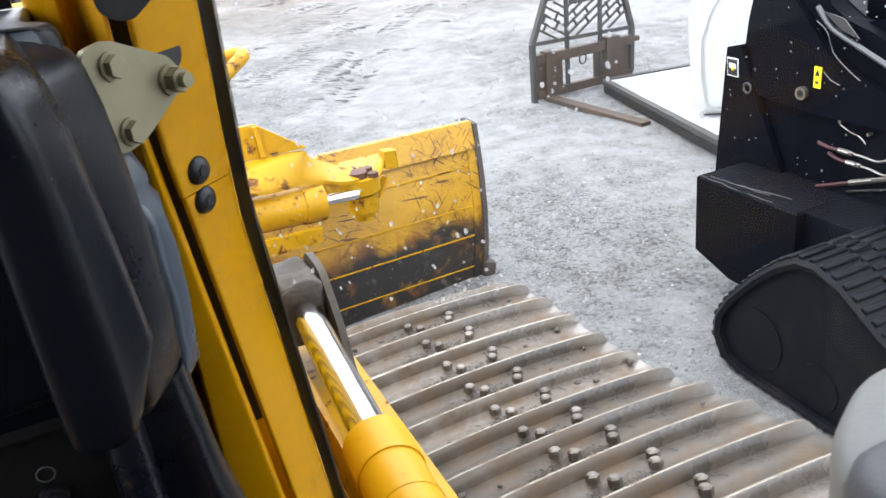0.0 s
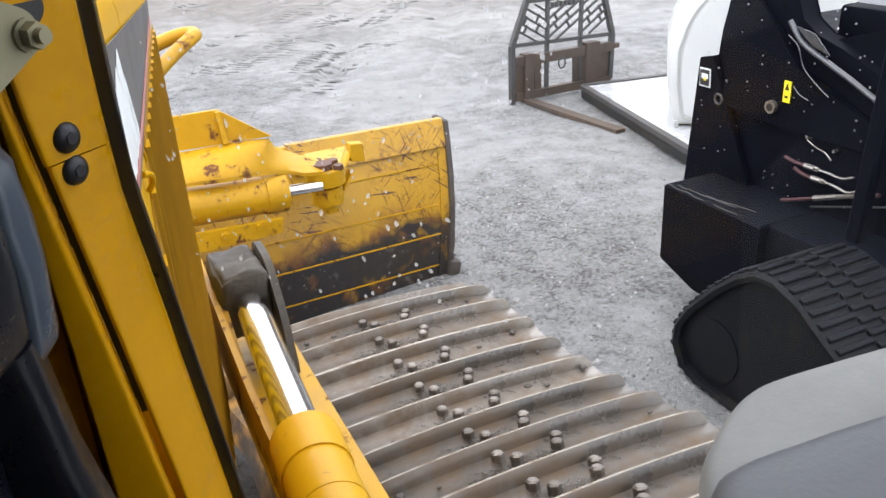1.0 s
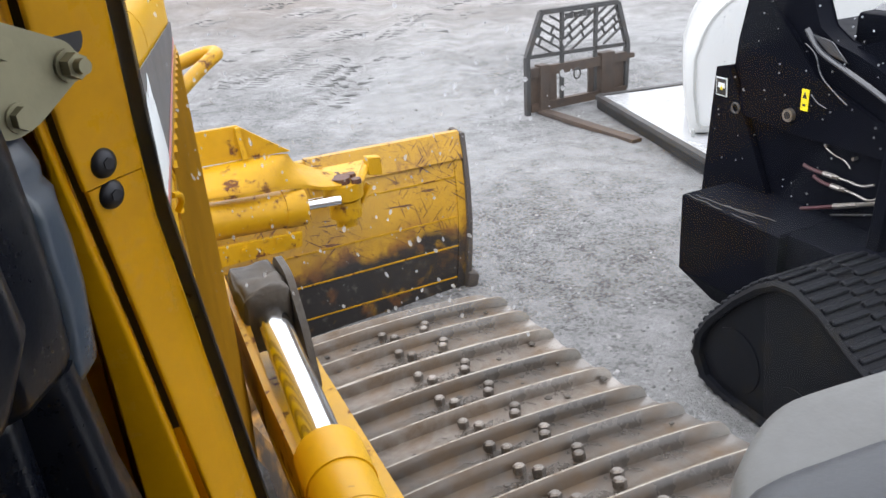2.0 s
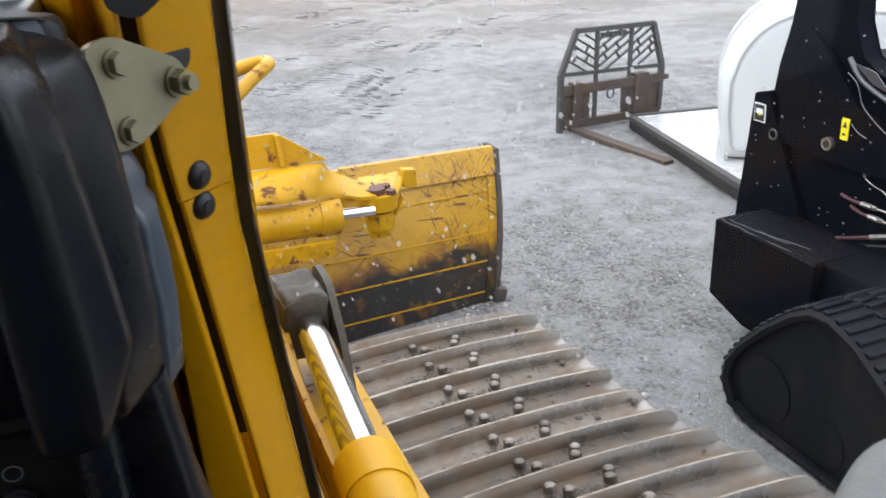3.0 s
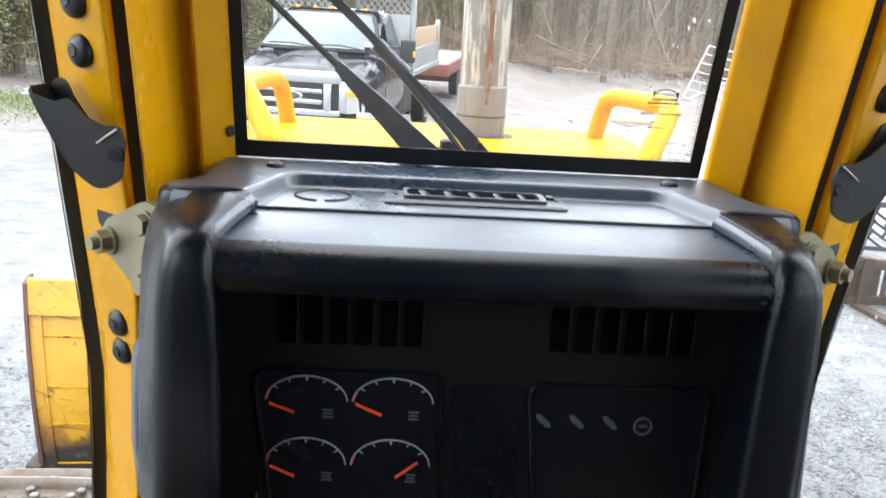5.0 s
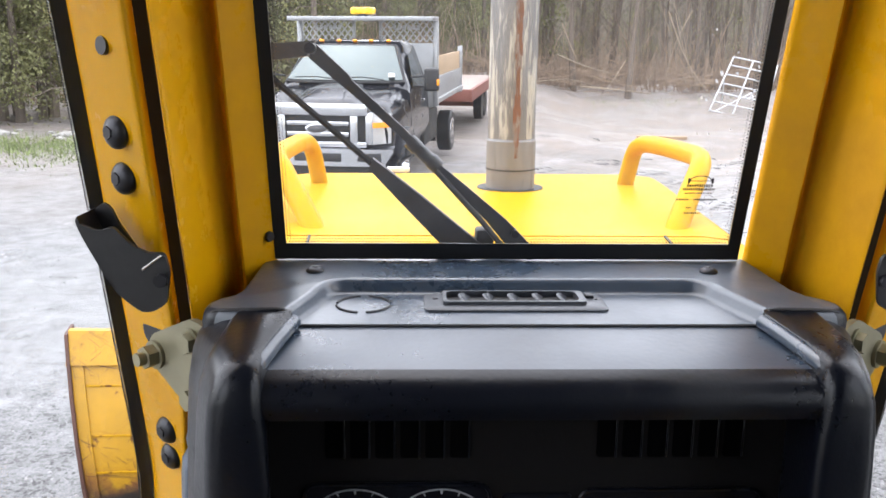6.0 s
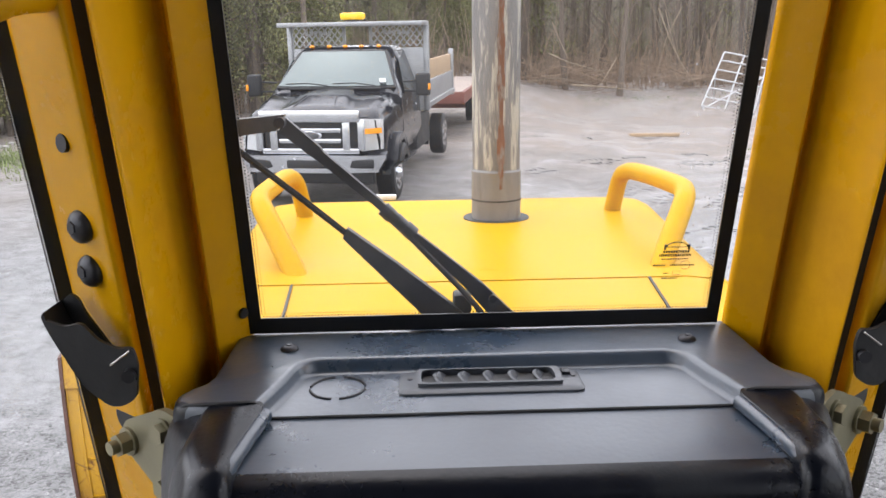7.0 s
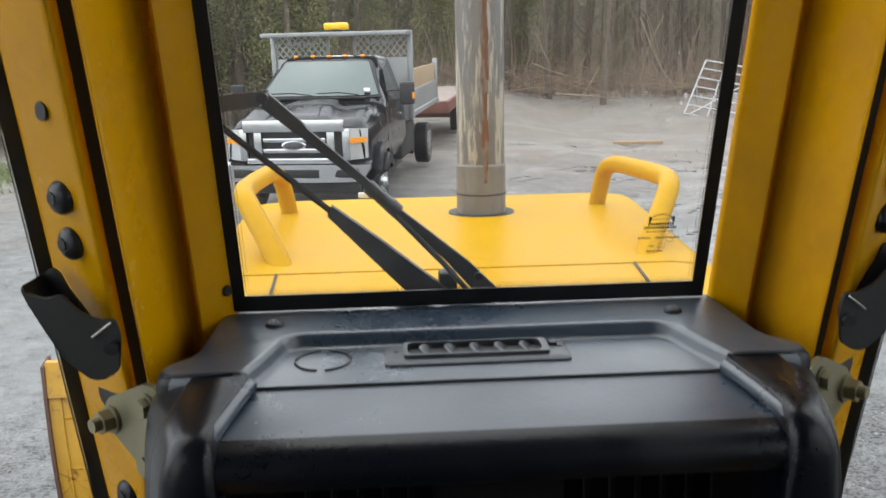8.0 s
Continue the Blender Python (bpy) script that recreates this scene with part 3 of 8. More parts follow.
for side in (1, -1):
    # inner post: front face by the windscreen, a soft fold, then the face beside the slot
    post = column("front_pillar", round_section([(0.193, 0.094), (0.2175, 0.0645), (0.2225, 0.079), (0.2300, 0.079), (0.2350, 0.060), (0.2385, 0.030), (0.2415, 0.001), (0.2450, 0.006), (0.2460, 0.085), (0.235, 0.11), (0.2, 0.11)], 0.006), 1.05, 2.8, YELLOW, dozer, side, "yellow painted cab pillar with a soft fold")
    # deep shade of the slot, given as a black channel floor
    column("pillar_channel", [(0.2440, 0.068), (0.262, 0.068), (0.290, 0.068), (0.298, 0.085), (0.2440, 0.085)], 1.06, 2.79, RUBBER, post, side, "slot channel coloured black for its deep shade")
    bm = B()
    rings(bm, [[(CAB_X + side * x, y + back(z), z) for x, y in round_section([(0.2430, 0.0040), (splay(0.2500, z) - 0.004, 0.0005), (splay(0.2500, z), 0.006), (splay(0.2500, z) - 0.002, 0.034), (0.2430, 0.034)], 0.003)] for z in [1.06 + 0.895 * k / 16 for k in range(17)]])
    part("post_flange", bm, YELLOW, post, smooth=25)
    strip = column("door_frame", round_section([(0.259, 0.002), (0.284, 0.0215), (0.3055, 0.038), (0.3075, 0.044), (0.300, 0.047), (0.256, 0.018), (0.2555, 0.004)], 0.004), 1.895, 2.8, YELLOW, dozer, side, "yellow upper door frame strip")
    column("door_frame", round_section([(0.260, 0.0045), (0.2845, 0.0235), (0.3050, 0.0395), (0.3070, 0.045), (0.300, 0.047), (0.257, 0.019), (0.2565, 0.0065)], 0.004), 1.05, 1.8935, YELLOW, dozer, side, "yellow lower door frame strip")
    column("glass_border", [(0.3068, 0.0425), (0.3168, 0.0400), (0.3180, 0.0425), (0.3080, 0.0480)], 1.05, 2.8, SEALANT, dozer, side, "black printed border of the door glass")
    # dotted edge of the printed border
    bm = B()
    for i in range(480):
        z = 1.45 + i * 0.0019
        cyl(bm, (CAB_X + side * splay(0.3186, z), 0.0405 + back(z), z), (CAB_X + side * splay(0.3186, z), 0.042 + back(z), z), 0.0008, 6)
    tagged(part("border_dots", bm, SEALANT, dozer, smooth=0), kind="stuff")
    inward = Vector((side * 0.61, -0.79, 0.0))
    # pairs of domed socket screws on the strip
    for zc in (1.911, 1.885, 2.154, 2.122):
        q = Vector((CAB_X + side * 0.2775, 0.019 + back(zc), zc))
        bm = B()
        turn = inward.to_track_quat("Z", "Y").to_matrix().to_4x4()
        made = ball(bm, (0, 0, 0), 0.0115, 20, 10, (1, 1, 0.62))
        bmesh.ops.transform(bm, matrix=Matrix.Translation(q + inward * 0.003) @ turn, verts=made)
        cyl(bm, q + inward * 0.0085, q + inward * 0.0106, 0.0046, 6)
        part("screw", bm, BOLT_BLACK, strip, "black domed socket screw")
    q = Vector((CAB_X + side * 0.2775, 0.019 + back(2.210), 2.210))
    bm = B()
    cyl(bm, q, q + inward * 0.004, 0.006, 12)
    part("plug", bm, BOLT_BLACK, strip)
    # screw low on the face beside the windscreen
    q = Vector((0.007 + side * 0.201, 0.086 + back(2.063), 2.063))
    bm = B()
    cyl(bm, q, q + Vector((-side * 0.74, -0.67, 0)) * 0.002, 0.0046, 12, 0.0038)
    part("screw", bm, BOLT_BLACK, post)
    # black door catch: a curled scoop with a hollow behind its lip
    bm = B()
    y0 = -0.012
    face = round_section([(0.304, 2.095), (0.288, 2.0895), (0.277, 2.093), (0.266, 2.081), (0.253, 2.0755), (0.243, 2.077), (0.240, 2.065), (0.2435, 2.041), (0.2535, 2.035), (0.261, 2.0345), (0.266, 2.037), (0.282, 2.052)], 0.004, 3)
    slab(bm, [(side * x, y0 - 0.030 + 0.16 * (x - 0.243), z) for x, z in face], (0, 0.0035, 0))
    rear = round_section([(0.303, 2.097), (0.295, 2.104), (0.289, 2.101), (0.284, 2.090), (0.262, 2.060), (0.266, 2.038), (0.282, 2.053)], 0.003, 3)
    slab(bm, [(side * x, y0 - 0.008 + 0.30 * (x - 0.243), z) for x, z in rear], (0, 0.003, 0))
    rim = smooth_path([(0.3035, 0, 2.096), (0.299, 0, 2.084), (0.282, 0, 2.0525), (0.274, 0, 2.0435), (0.266, 0, 2.0375), (0.2615, 0, 2.0352)], 3)
    rings(bm, [[(side * p.x, y0 - 0.030 + 0.16 * (p.x - 0.243), p.z) for p in rim] + [(side * (p.x - 0.0015), y0 - 0.030 + 0.16 * (p.x - 0.243), p.z + 0.003) for p in reversed(rim)], [(side * p.x, y0 - 0.006 + 0.30 * (p.x - 0.243), p.z) for p in rim] + [(side * (p.x - 0.0015), y0 - 0.006 + 0.30 * (p.x - 0.243), p.z + 0.003) for p in reversed(rim)]])
    catch = part("door_catch", bm, CATCH_BLACK, dozer, "black moulded door catch with a curled hollow lip", smooth=50)
    bm = B()
    cyl(bm, (side * 0.246, y0 - 0.034, 2.058), (side * 0.246, y0 - 0.028, 2.058), 0.0045, 12)
    part("catch_pin", bm, BOLT_BLACK, catch)
    bm = B()
    tube(bm, [(side * 0.258, y0 - 0.030, 2.065), (side * 0.2445, y0 - 0.032, 2.075)], 0.0007, 6)
    part("spring", bm, STEEL, catch)
    # dark round hole in the strip by the bracket
    bm = B()
    q = Vector((CAB_X + side * 0.2765, 0.0165 + back(2.003), 2.003))
    cyl(bm, q, q + inward * 0.0012, 0.0125, 20)
    part("cable_hole", bm, FLAT_BLACK, strip)
    # door glass, its border along the sill, rear post, sill wall
    bm = B()
    a, b2 = (CAB_X + side * 0.3060, 0.0504), (side * 0.86, -0.46)
    slab(bm, [(a[0], a[1] + back(1.45), 1.45), (b2[0], b2[1] + back(1.45) * 0.3, 1.45), (b2[0], b2[1] + back(2.72) * 0.3, 2.72), (a[0], a[1] + back(2.72), 2.72)], (side * 0.004, 0.004, 0))
    pane = part("door_glass", bm, PANE, dozer, "clear cab door glass spotted with rain")
    pane.visible_shadow = False
    bm = B()

    def on_glass(x, z, off=0.004):
        f = (x - a0[0]) / (b2[0] * side - a0[0])
        return (side * (x - 0.7 * off), a0[1] + (b2[1] - a0[1]) * f + back(z) * (1 - 0.7 * f) - 0.7 * off, z)
    a0 = (0.310, 0.0504)
    slab(bm, [on_glass(0.670, 1.742), on_glass(0.82, 1.872), on_glass(0.82, 1.80), on_glass(0.70, 1.742)], (side * 0.001, 0.001, 0))
    for i in range(60):
        x = 0.670 + i * 0.0025
        z = float(np.interp(x, [0.670, 0.82], [1.742, 1.872])) + 0.0012
        p = Vector(on_glass(x, z))
        cyl(bm, p, p + Vector((side * 0.0006, 0.0006, 0)), 0.0011, 6)
    part("foot_border", bm, SEALANT, pane, smooth=0)
    # unseen post, panel and side wall, coloured dark to dim reflections in the glass
    bm = B()
    rings(bm, [[(side * x, y + back(z) * 0.3, z) for x, y in ((0.85, -0.45), (0.90, -0.46), (0.90, -0.56), (0.86, -0.56))] for z in (1.05, 2.8)])
    part("rear_door_post", bm, DARK_PANEL, dozer, "unseen cab door post, dark to dim its reflection")
    bm = B()
    slab(bm, [(side * 0.335, 0.06, 1.0), (side * 0.875, -0.47, 1.0), (side * 0.875, -0.47, 1.45), (side * 0.335, 0.06, 1.45)], (side * 0.02, 0.02, 0))
    part("door_panel", bm, DARK_PANEL, dozer)
    # rear quarter
    bm = B()
    slab(bm, [(side * 0.90, -0.56, 1.0), (side * 0.90, -1.7, 1.0), (side * 0.90, -1.7, 1.4), (side * 0.90, -0.56, 1.4)], (side * -0.03, 0, 0))
    slab(bm, [(side * 0.90, -1.62, 1.4), (side * 0.90, -1.7, 1.4), (side * 0.90, -1.7, 2.8), (side * 0.90, -1.62, 2.8)], (side * -0.03, 0, 0))
    part("cab_side", bm, DARK_PANEL, dozer)
    bm = B()
    slab(bm, [(side * 0.89, -0.56, 1.4), (side * 0.89, -1.62, 1.4), (side * 0.89, -1.62, 2.78), (side * 0.89, -0.56, 2.78)], (side * -0.004, 0, 0))
    q = part("side_glass", bm, PANE, dozer)
    q.visible_shadow = False

# cab roof, floor, unseen back wall added solid to keep light off the console
bm = B()
slab(bm, [(-0.92, -1.75, 2.8), (0.92, -1.75, 2.8), (0.92, -0.45, 2.8), (0.36, 0.0, 2.8), (-0.36, 0.0, 2.8), (-0.92, -0.45, 2.8)], (0, 0, 0.09))
part("cab_roof", bm, GREY_PANEL, dozer, "plain cab roof")
bm = B()
slab(bm, [(-0.92, -1.72, 0.97), (0.92, -1.72, 0.97), (0.92, -0.45, 0.97), (0.36, 0.3, 0.97), (-0.36, 0.3, 0.97), (-0.92, -0.45, 0.97)], (0, 0, 0.06))
part("cab_floor", bm, RUBBER, dozer)
soft_box("cab_back", (0, -1.71, 1.9), (1.8, 0.04, 1.8), DARK_PANEL, dozer, 0)
# front wall below the windscreen
bm = B()
slab(bm, [(-0.24, 0.115, 0.97), (0.24, 0.115, 0.97), (0.24, 0.115, 2.02), (-0.24, 0.115, 2.02)], (0, 0.03, 0))
part("cowl", bm, YELLOW, dozer)

# windscreen with printed border and dots
Z0, Z1, XW = 2.048, 2.72, 0.192


def screen(x, z, off=0.0):
    return (x, 0.094 + back(z) + off, z)


bm = B()
slab(bm, [screen(-XW, Z0), screen(XW, Z0), screen(XW, Z1), screen(-XW, Z1)], (0, 0.005, 0.001))
windscreen = part("windscreen", bm, hazed_glass(), dozer, "clear laminated windscreen with a black printed border")
windscreen.visible_shadow = False
bm = B()
w = 0.010
for x0, x1, z0, z1 in ((-XW, XW, Z0 - 0.006, Z0 + 0.008), (-XW, -XW + w, Z0 + 0.008, Z1), (XW - w, XW, Z0 + 0.008, Z1)):
    slab(bm, [screen(x0, z0, -0.003), screen(x1, z0, -0.003), screen(x1, z1, -0.003), screen(x0, z1, -0.003)], (0, 0.002, 0))
part("printed_border", bm, SEALANT, windscreen, smooth=0)
bm = B()


def dot(x, z, r):
    vs = [bm.verts.new(screen(x + r * math.cos(a), z + r * math.sin(a), -0.002)) for a in (0.0, 1.05, 2.09, 3.14, 4.19, 5.24)]
    bm.faces.new(vs)


for row in range(2):
    r = 0.0007 - 0.0002 * row
    for i in range(150):
        x = -XW + w + (i + 0.5 * (row % 2)) * 0.0026
        if x < XW - w:
            dot(x, Z0 + 0.0094 + row * 0.0024, r)
    for i in range(240):
        z = Z0 + 0.012 + (i + 0.5 * (row % 2)) * 0.0026
        for s in (1, -1):
            dot(s * (XW - w - 0.0014 - row * 0.0024), z, r)
tagged(part("border_dots", bm, SEALANT, windscreen, smooth=0), kind="stuff")
# maker's mark printed on the glass, as plain bars
bm = B()
rng = random.Random(5)
for z, x0, x1, h in ((2.1065, 0.140, 0.161, 0.0022), (2.1035, 0.137, 0.163, 0.0022), (2.1002, 0.139, 0.161, 0.0009), (2.0948, 0.133, 0.143, 0.0014), (2.0948, 0.147, 0.166, 0.0014), (2.0877, 0.142, 0.147, 0.0010), (2.0832, 0.141, 0.154, 0.0012)):
    x = x0
    while x < x1 - 0.0006:
        w = rng.uniform(0.0007, 0.0016)
        slab(bm, [screen(x, z - h / 2, -0.0015), screen(min(x + w, x1), z - h / 2, -0.0015), screen(min(x + w, x1), z + h / 2, -0.0015), screen(x, z + h / 2, -0.0015)], (0, 0.0003, 0))
        x += w + 0.0006
tube(bm, [screen(0.1505 + 0.0085 * math.cos(a), 2.1105 + 0.0042 * math.sin(a), -0.0013) for a in [math.pi * i / 10 for i in range(11)]], 0.0004, 5)
tube(bm, [screen(0.141, 2.1105, -0.0013), screen(0.160, 2.1105, -0.0013)], 0.0003, 5)
for x in (0.141, 0.160):
    tube(bm, [screen(x, 2.1085, -0.0013), screen(x, 2.1128, -0.0013)], 0.0009, 5)
tube(bm, [screen(0.159 + 0.0038 * math.cos(a), 2.0948 + 0.0038 * math.sin(a), -0.0013) for a in [math.pi * i / 8 for i in range(17)]], 0.0002, 4)
tube(bm, [screen(0.1495, 2.0862, -0.0013), screen(0.1555, 2.0862, -0.0013), screen(0.1555, 2.0895, -0.0013), screen(0.1495, 2.0895, -0.0013), screen(0.1495, 2.0862, -0.0013)], 0.0002, 4)
part("glass_mark", bm, FLAT_BLACK, windscreen, "small unreadable maker's mark on the glass", smooth=0)

# wipers outside the windscreen
def wiper_strip(pairs, t):
    """A flat arm from its two edges, t thick across the glass."""
    bm = B()
    rings(bm, [[(xu, y - t, zu), (xu, y + t, zu), (xl, y + t, zl), (xl, y - t, zl)] for y, xl, zl, xu, zu in pairs])
    bmesh.ops.bevel(bm, geom=[e for e in bm.edges if e.calc_face_angle(0) > 0.9], offset=0.0012, segments=2, affect="EDGES")
    return bm


wiper = part("wiper_arm", wiper_strip([(0.131, 0.014, 2.030, 0.038, 2.030), (0.131, 0.001, 2.046, 0.022, 2.046), (0.131, -0.016, 2.066, 0.003, 2.0655), (0.128, -0.043, 2.093, -0.033, 2.096), (0.126, -0.062, 2.111, -0.056, 2.115), (0.122, -0.092, 2.141, -0.086, 2.145), (0.1145, -0.135, 2.179, -0.129, 2.185), (0.113, -0.139, 2.182, -0.132, 2.190), (0.106, -0.163, 2.203, -0.157, 2.214)], 0.004), WIPER_BLACK, dozer, "black wiper arm")
bm = B()
tube(bm, [(0.010, 0.124, 2.028), (-0.004, 0.124, 2.047), (-0.018, 0.124, 2.064), (-0.060, 0.123, 2.110)], 0.0026, 8)
part("wiper_link", bm, WIPER_BLACK, wiper)
bm = B()
for f, r in ((0.0, 0.0066), (0.45, 0.0060), (1.0, 0.0064)):
    p = Vector((-0.061, 0.1255, 2.1155)).lerp(Vector((-0.079, 0.1245, 2.132)), f)
    cyl(bm, p - Vector((0.0036, 0, -0.0036)), p + Vector((0.0036, 0, -0.0036)), r, 12)
cyl(bm, (-0.058, 0.1255, 2.113), (-0.083, 0.1245, 2.1355), 0.0056, 12)
part("collar", bm, WIPER_BLACK, wiper)
bm = B()
rings(bm, [[(-0.157, 0.098, 2.2165), (-0.157, 0.112, 2.2165), (-0.164, 0.112, 2.204), (-0.164, 0.098, 2.204)], [(-0.214, 0.094, 2.212), (-0.214, 0.106, 2.212), (-0.214, 0.106, 2.198), (-0.214, 0.094, 2.198)]])
part("wiper_head", bm, WIPER_BLACK, wiper)
bm = B()
cyl(bm, (-0.1605, 0.092, 2.2105), (-0.1605, 0.112, 2.2105), 0.0045, 14)
part("pivot_screw", bm, BOLT_BLACK, wiper)
wiper2 = part("wiper_arm", wiper_strip([(0.128, -0.038, 2.026, 0.002, 2.026), (0.128, -0.056, 2.046, -0.021, 2.046), (0.126, -0.088, 2.080, -0.072, 2.088), (0.121, -0.117, 2.112, -0.113, 2.1205)], 0.005), WIPER_BLACK, dozer, "black tapered wiper arm")
bm = B()
tube(bm, [(-0.112, 0.121, 2.1135), (-0.1505, 0.113, 2.1485), (-0.192, 0.100, 2.1865), (-0.212, 0.094, 2.204)], 0.0030, 6)
part("wiper_blade", bm, RUBBER, wiper2)
soft_box("wiper_motor", (-0.016, 0.137, 2.048), (0.016, 0.02, 0.018), FLAT_BLACK, dozer, 0.003)
bm = B()
cyl(bm, (0.010, 0.122, 2.054), (0.010, 0.136, 2.054), 0.0035, 10)
part("spring_pin", bm, BOLT_BLACK, dozer)

# grab bar by the left pillar
bm = B()
tube(bm, smooth_path([(-0.262, -0.06, 2.297), (-0.272, -0.095, 2.292), (-0.30, -0.11, 2.275), (-0.35, -0.115, 2.25), (-0.42, -0.12, 2.21)], 4), 0.010, 10)
part("grab_bar", bm, YELLOW, dozer, "yellow tubular grab bar")

# raindrops on the glass
rng = random.Random(7)
verts, faces = [], []
for i in range(900):
    u, v = rng.random(), rng.random()
    z = 1.5 + 0.75 * v
    x, y = 0.324 + u * 0.46, 0.033 - u * 0.434
    y += back(z) * (1 - 0.7 * u)
    r = 0.0005 + 0.0029 * rng.random() ** 3.2
    tall, lean, k = 1.0 + 0.8 * rng.random(), rng.uniform(-0.3, 0.3), len(verts)
    for ring_r, out in ((1.0, 0.0), (0.62, 0.32)):
        for j in range(7):
            w = ring_r * rng.uniform(0.8, 1.15)
            du, dz = r * w * math.cos(j * 0.898), r * w * tall * math.sin(j * 0.898)
            verts.append((x + 0.005 + 0.73 * (du + lean * dz) - 0.68 * out * r, y + 0.005 - 0.68 * (du + lean * dz) - 0.73 * out * r, z + dz))
    faces += [(k + j, k + (j + 1) % 7, k + 7 + (j + 1) % 7, k + 7 + j) for j in range(7)] + [tuple(range(k + 7, k + 14))]
me = bpy.data.meshes.new("raindrops")
me.from_pydata(verts, [], faces)
me.materials.append(DROP)
drops = new("raindrops", me)
drops.parent = dozer
drops.matrix_parent_inverse = dozer.matrix_world.inverted()
tagged(drops, "scattered clear raindrops", kind="stuff")

# ---- hood ----
def hood_half(y):
    return 0.315 + 0.100 * (y - 0.15)


def hood_mid(y):
    return 0.03 * y


def hood_top(y):
    return 1.992 - 0.030 * (y - 0.2)


def hood_section(y, z_low=0.85, drop=0.0, squeeze=1.0):
    w, t = hood_half(y) * squeeze, hood_top(y) - drop
    half = [(w * 0.80, t), (w * 0.92, t - 0.005), (w * 0.97, t - 0.015), (w * 0.992, t - 0.028), (w, t - 0.044), (w, z_low)]
    c = hood_mid(y)
    return [(c + x, y, z) for x, z in half] + [(c - x, y, z) for x, z in reversed(half)]


bm = B()
rings(bm, [hood_section(y) for y in (0.432, 0.6, 0.9, 1.12)] + [hood_section(1.17, drop=0.004, squeeze=0.995), hood_section(1.20, drop=0.02, squeeze=0.97), hood_section(1.215, drop=0.06, squeeze=0.93)])
hood = part("hood", bm, HOOD_YELLOW, dozer, "bright yellow wet hood panel", smooth=50)
bm = B()
rings(bm, [hood_section(y) for y in (0.15, 0.2, 0.425)])
part("hood_rear", bm, HOOD_YELLOW, dozer, "yellow rear hood panel", smooth=50)
for side in (1, -1):
    bm = B()
    slab(bm, [(side * 0.194 + 0.006, 0.16, hood_top(0.16) - 0.0008), (side * 0.197 + 0.006, 0.16, hood_top(0.16) - 0.0008), (side * 0.225 + 0.013, 0.425, hood_top(0.425) - 0.001), (side * 0.222 + 0.013, 0.425, hood_top(0.425) - 0.001)], (0, 0, 0.003))
    part("panel_gap", bm, FLAT_BLACK, hood, smooth=0)
bm = B()
box(bm, (0.013, 0.4285, 1.898), (0.52, 0.008, 0.16))
part("seam", bm, FLAT_BLACK, hood, smooth=0)
# ribbed side screens over a backing plate in a darker, shaded yellow
for side in (1, -1):
    bm = B()
    rings(bm, [[(hood_mid(y) + side * (hood_half(y) + o), y, z) for o, z in ((0.0, 0.95), (0.003, 0.95), (0.003, top), (0.0, top))] for y, top in ((0.26, 1.665), (0.318, 1.752), (0.40, 1.803), (0.7, 1.808), (1.18, 1.818))])
    screen_plate = part("side_screen", bm, SCREEN_YELLOW, hood, "yellow backing of the ribbed side screen, shade in its colour", smooth=0)
    for i in range(16):
        y = 0.285 + i * 0.056
        top = np.interp(y, [0.26, 0.318, 0.40, 1.2], [1.66, 1.747, 1.800, 1.815])
        bm = B()
        x, c = hood_half(y) + 0.003, hood_mid(y)
        rings(bm, [[(c + side * (x - 0.002), y - 0.018, z), (c + side * (x + 0.0028), y - 0.017, z), (c + side * (x + 0.0048), y + 0.016, z), (c + side * (x - 0.002), y + 0.018, z)] for z in (0.96, top)])
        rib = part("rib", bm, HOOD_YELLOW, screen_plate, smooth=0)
        # rear faces of the ribs carry their shade as a darker yellow
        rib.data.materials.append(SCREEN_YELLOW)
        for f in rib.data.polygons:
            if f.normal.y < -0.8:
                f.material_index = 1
    for dy, dz in ((0.0, 0.0), (0.075, 0.004)):
        bm = B()
        tube(bm, smooth_path([(hood_mid(y) + side * (hood_half(y) + o), y + dy, z + dz) for o, y, z in ((0.003, 0.268, 1.802), (0.009, 0.282, 1.797), (0.009, 0.298, 1.784), (0.003, 0.304, 1.772))], 4), 0.0035, 8)
        part("pull_handle", bm, HOOD_YELLOW, hood, "small yellow latch hook")
# decal on the right side
def side_point(y, z, off=0.003):
    return (hood_mid(y) + hood_half(y) + off, y, z)


bm = B()
slab(bm, [side_point(0.152, 1.806), side_point(1.06, 1.838), side_point(1.13, 1.872), side_point(0.7, 1.905), side_point(0.152, 1.948)], (0.0012, 0, 0))
decal = part("decal", bm, DECAL_GREY, hood, "dark grey band decal with pale slanted lettering shapes", smooth=0)
for y0, y1, z1 in ((0.152, 0.170, 1.912), (0.176, 0.214, 1.922), (0.222, 0.262, 1.930), (0.268, 0.282, 1.900)):
    bm = B()
    slab(bm, [side_point(y0 + 0.015, 1.826, 0.0048), side_point(y1 + 0.035, 1.834, 0.0048), side_point(y1, z1, 0.0048), side_point(y0, z1 - 0.012, 0.0048)], (0.0006, 0, 0))
    part("decal_bar", bm, DECAL_WHITE, decal, smooth=0)
bm = B()
slab(bm, [side_point(0.18, 1.818, 0.0048), side_point(1.055, 1.842, 0.0048), side_point(1.065, 1.850, 0.0048), side_point(0.18, 1.826, 0.0048)], (0.0006, 0, 0))
part("decal_stripe", bm, DECAL_PINK, decal, smooth=0)
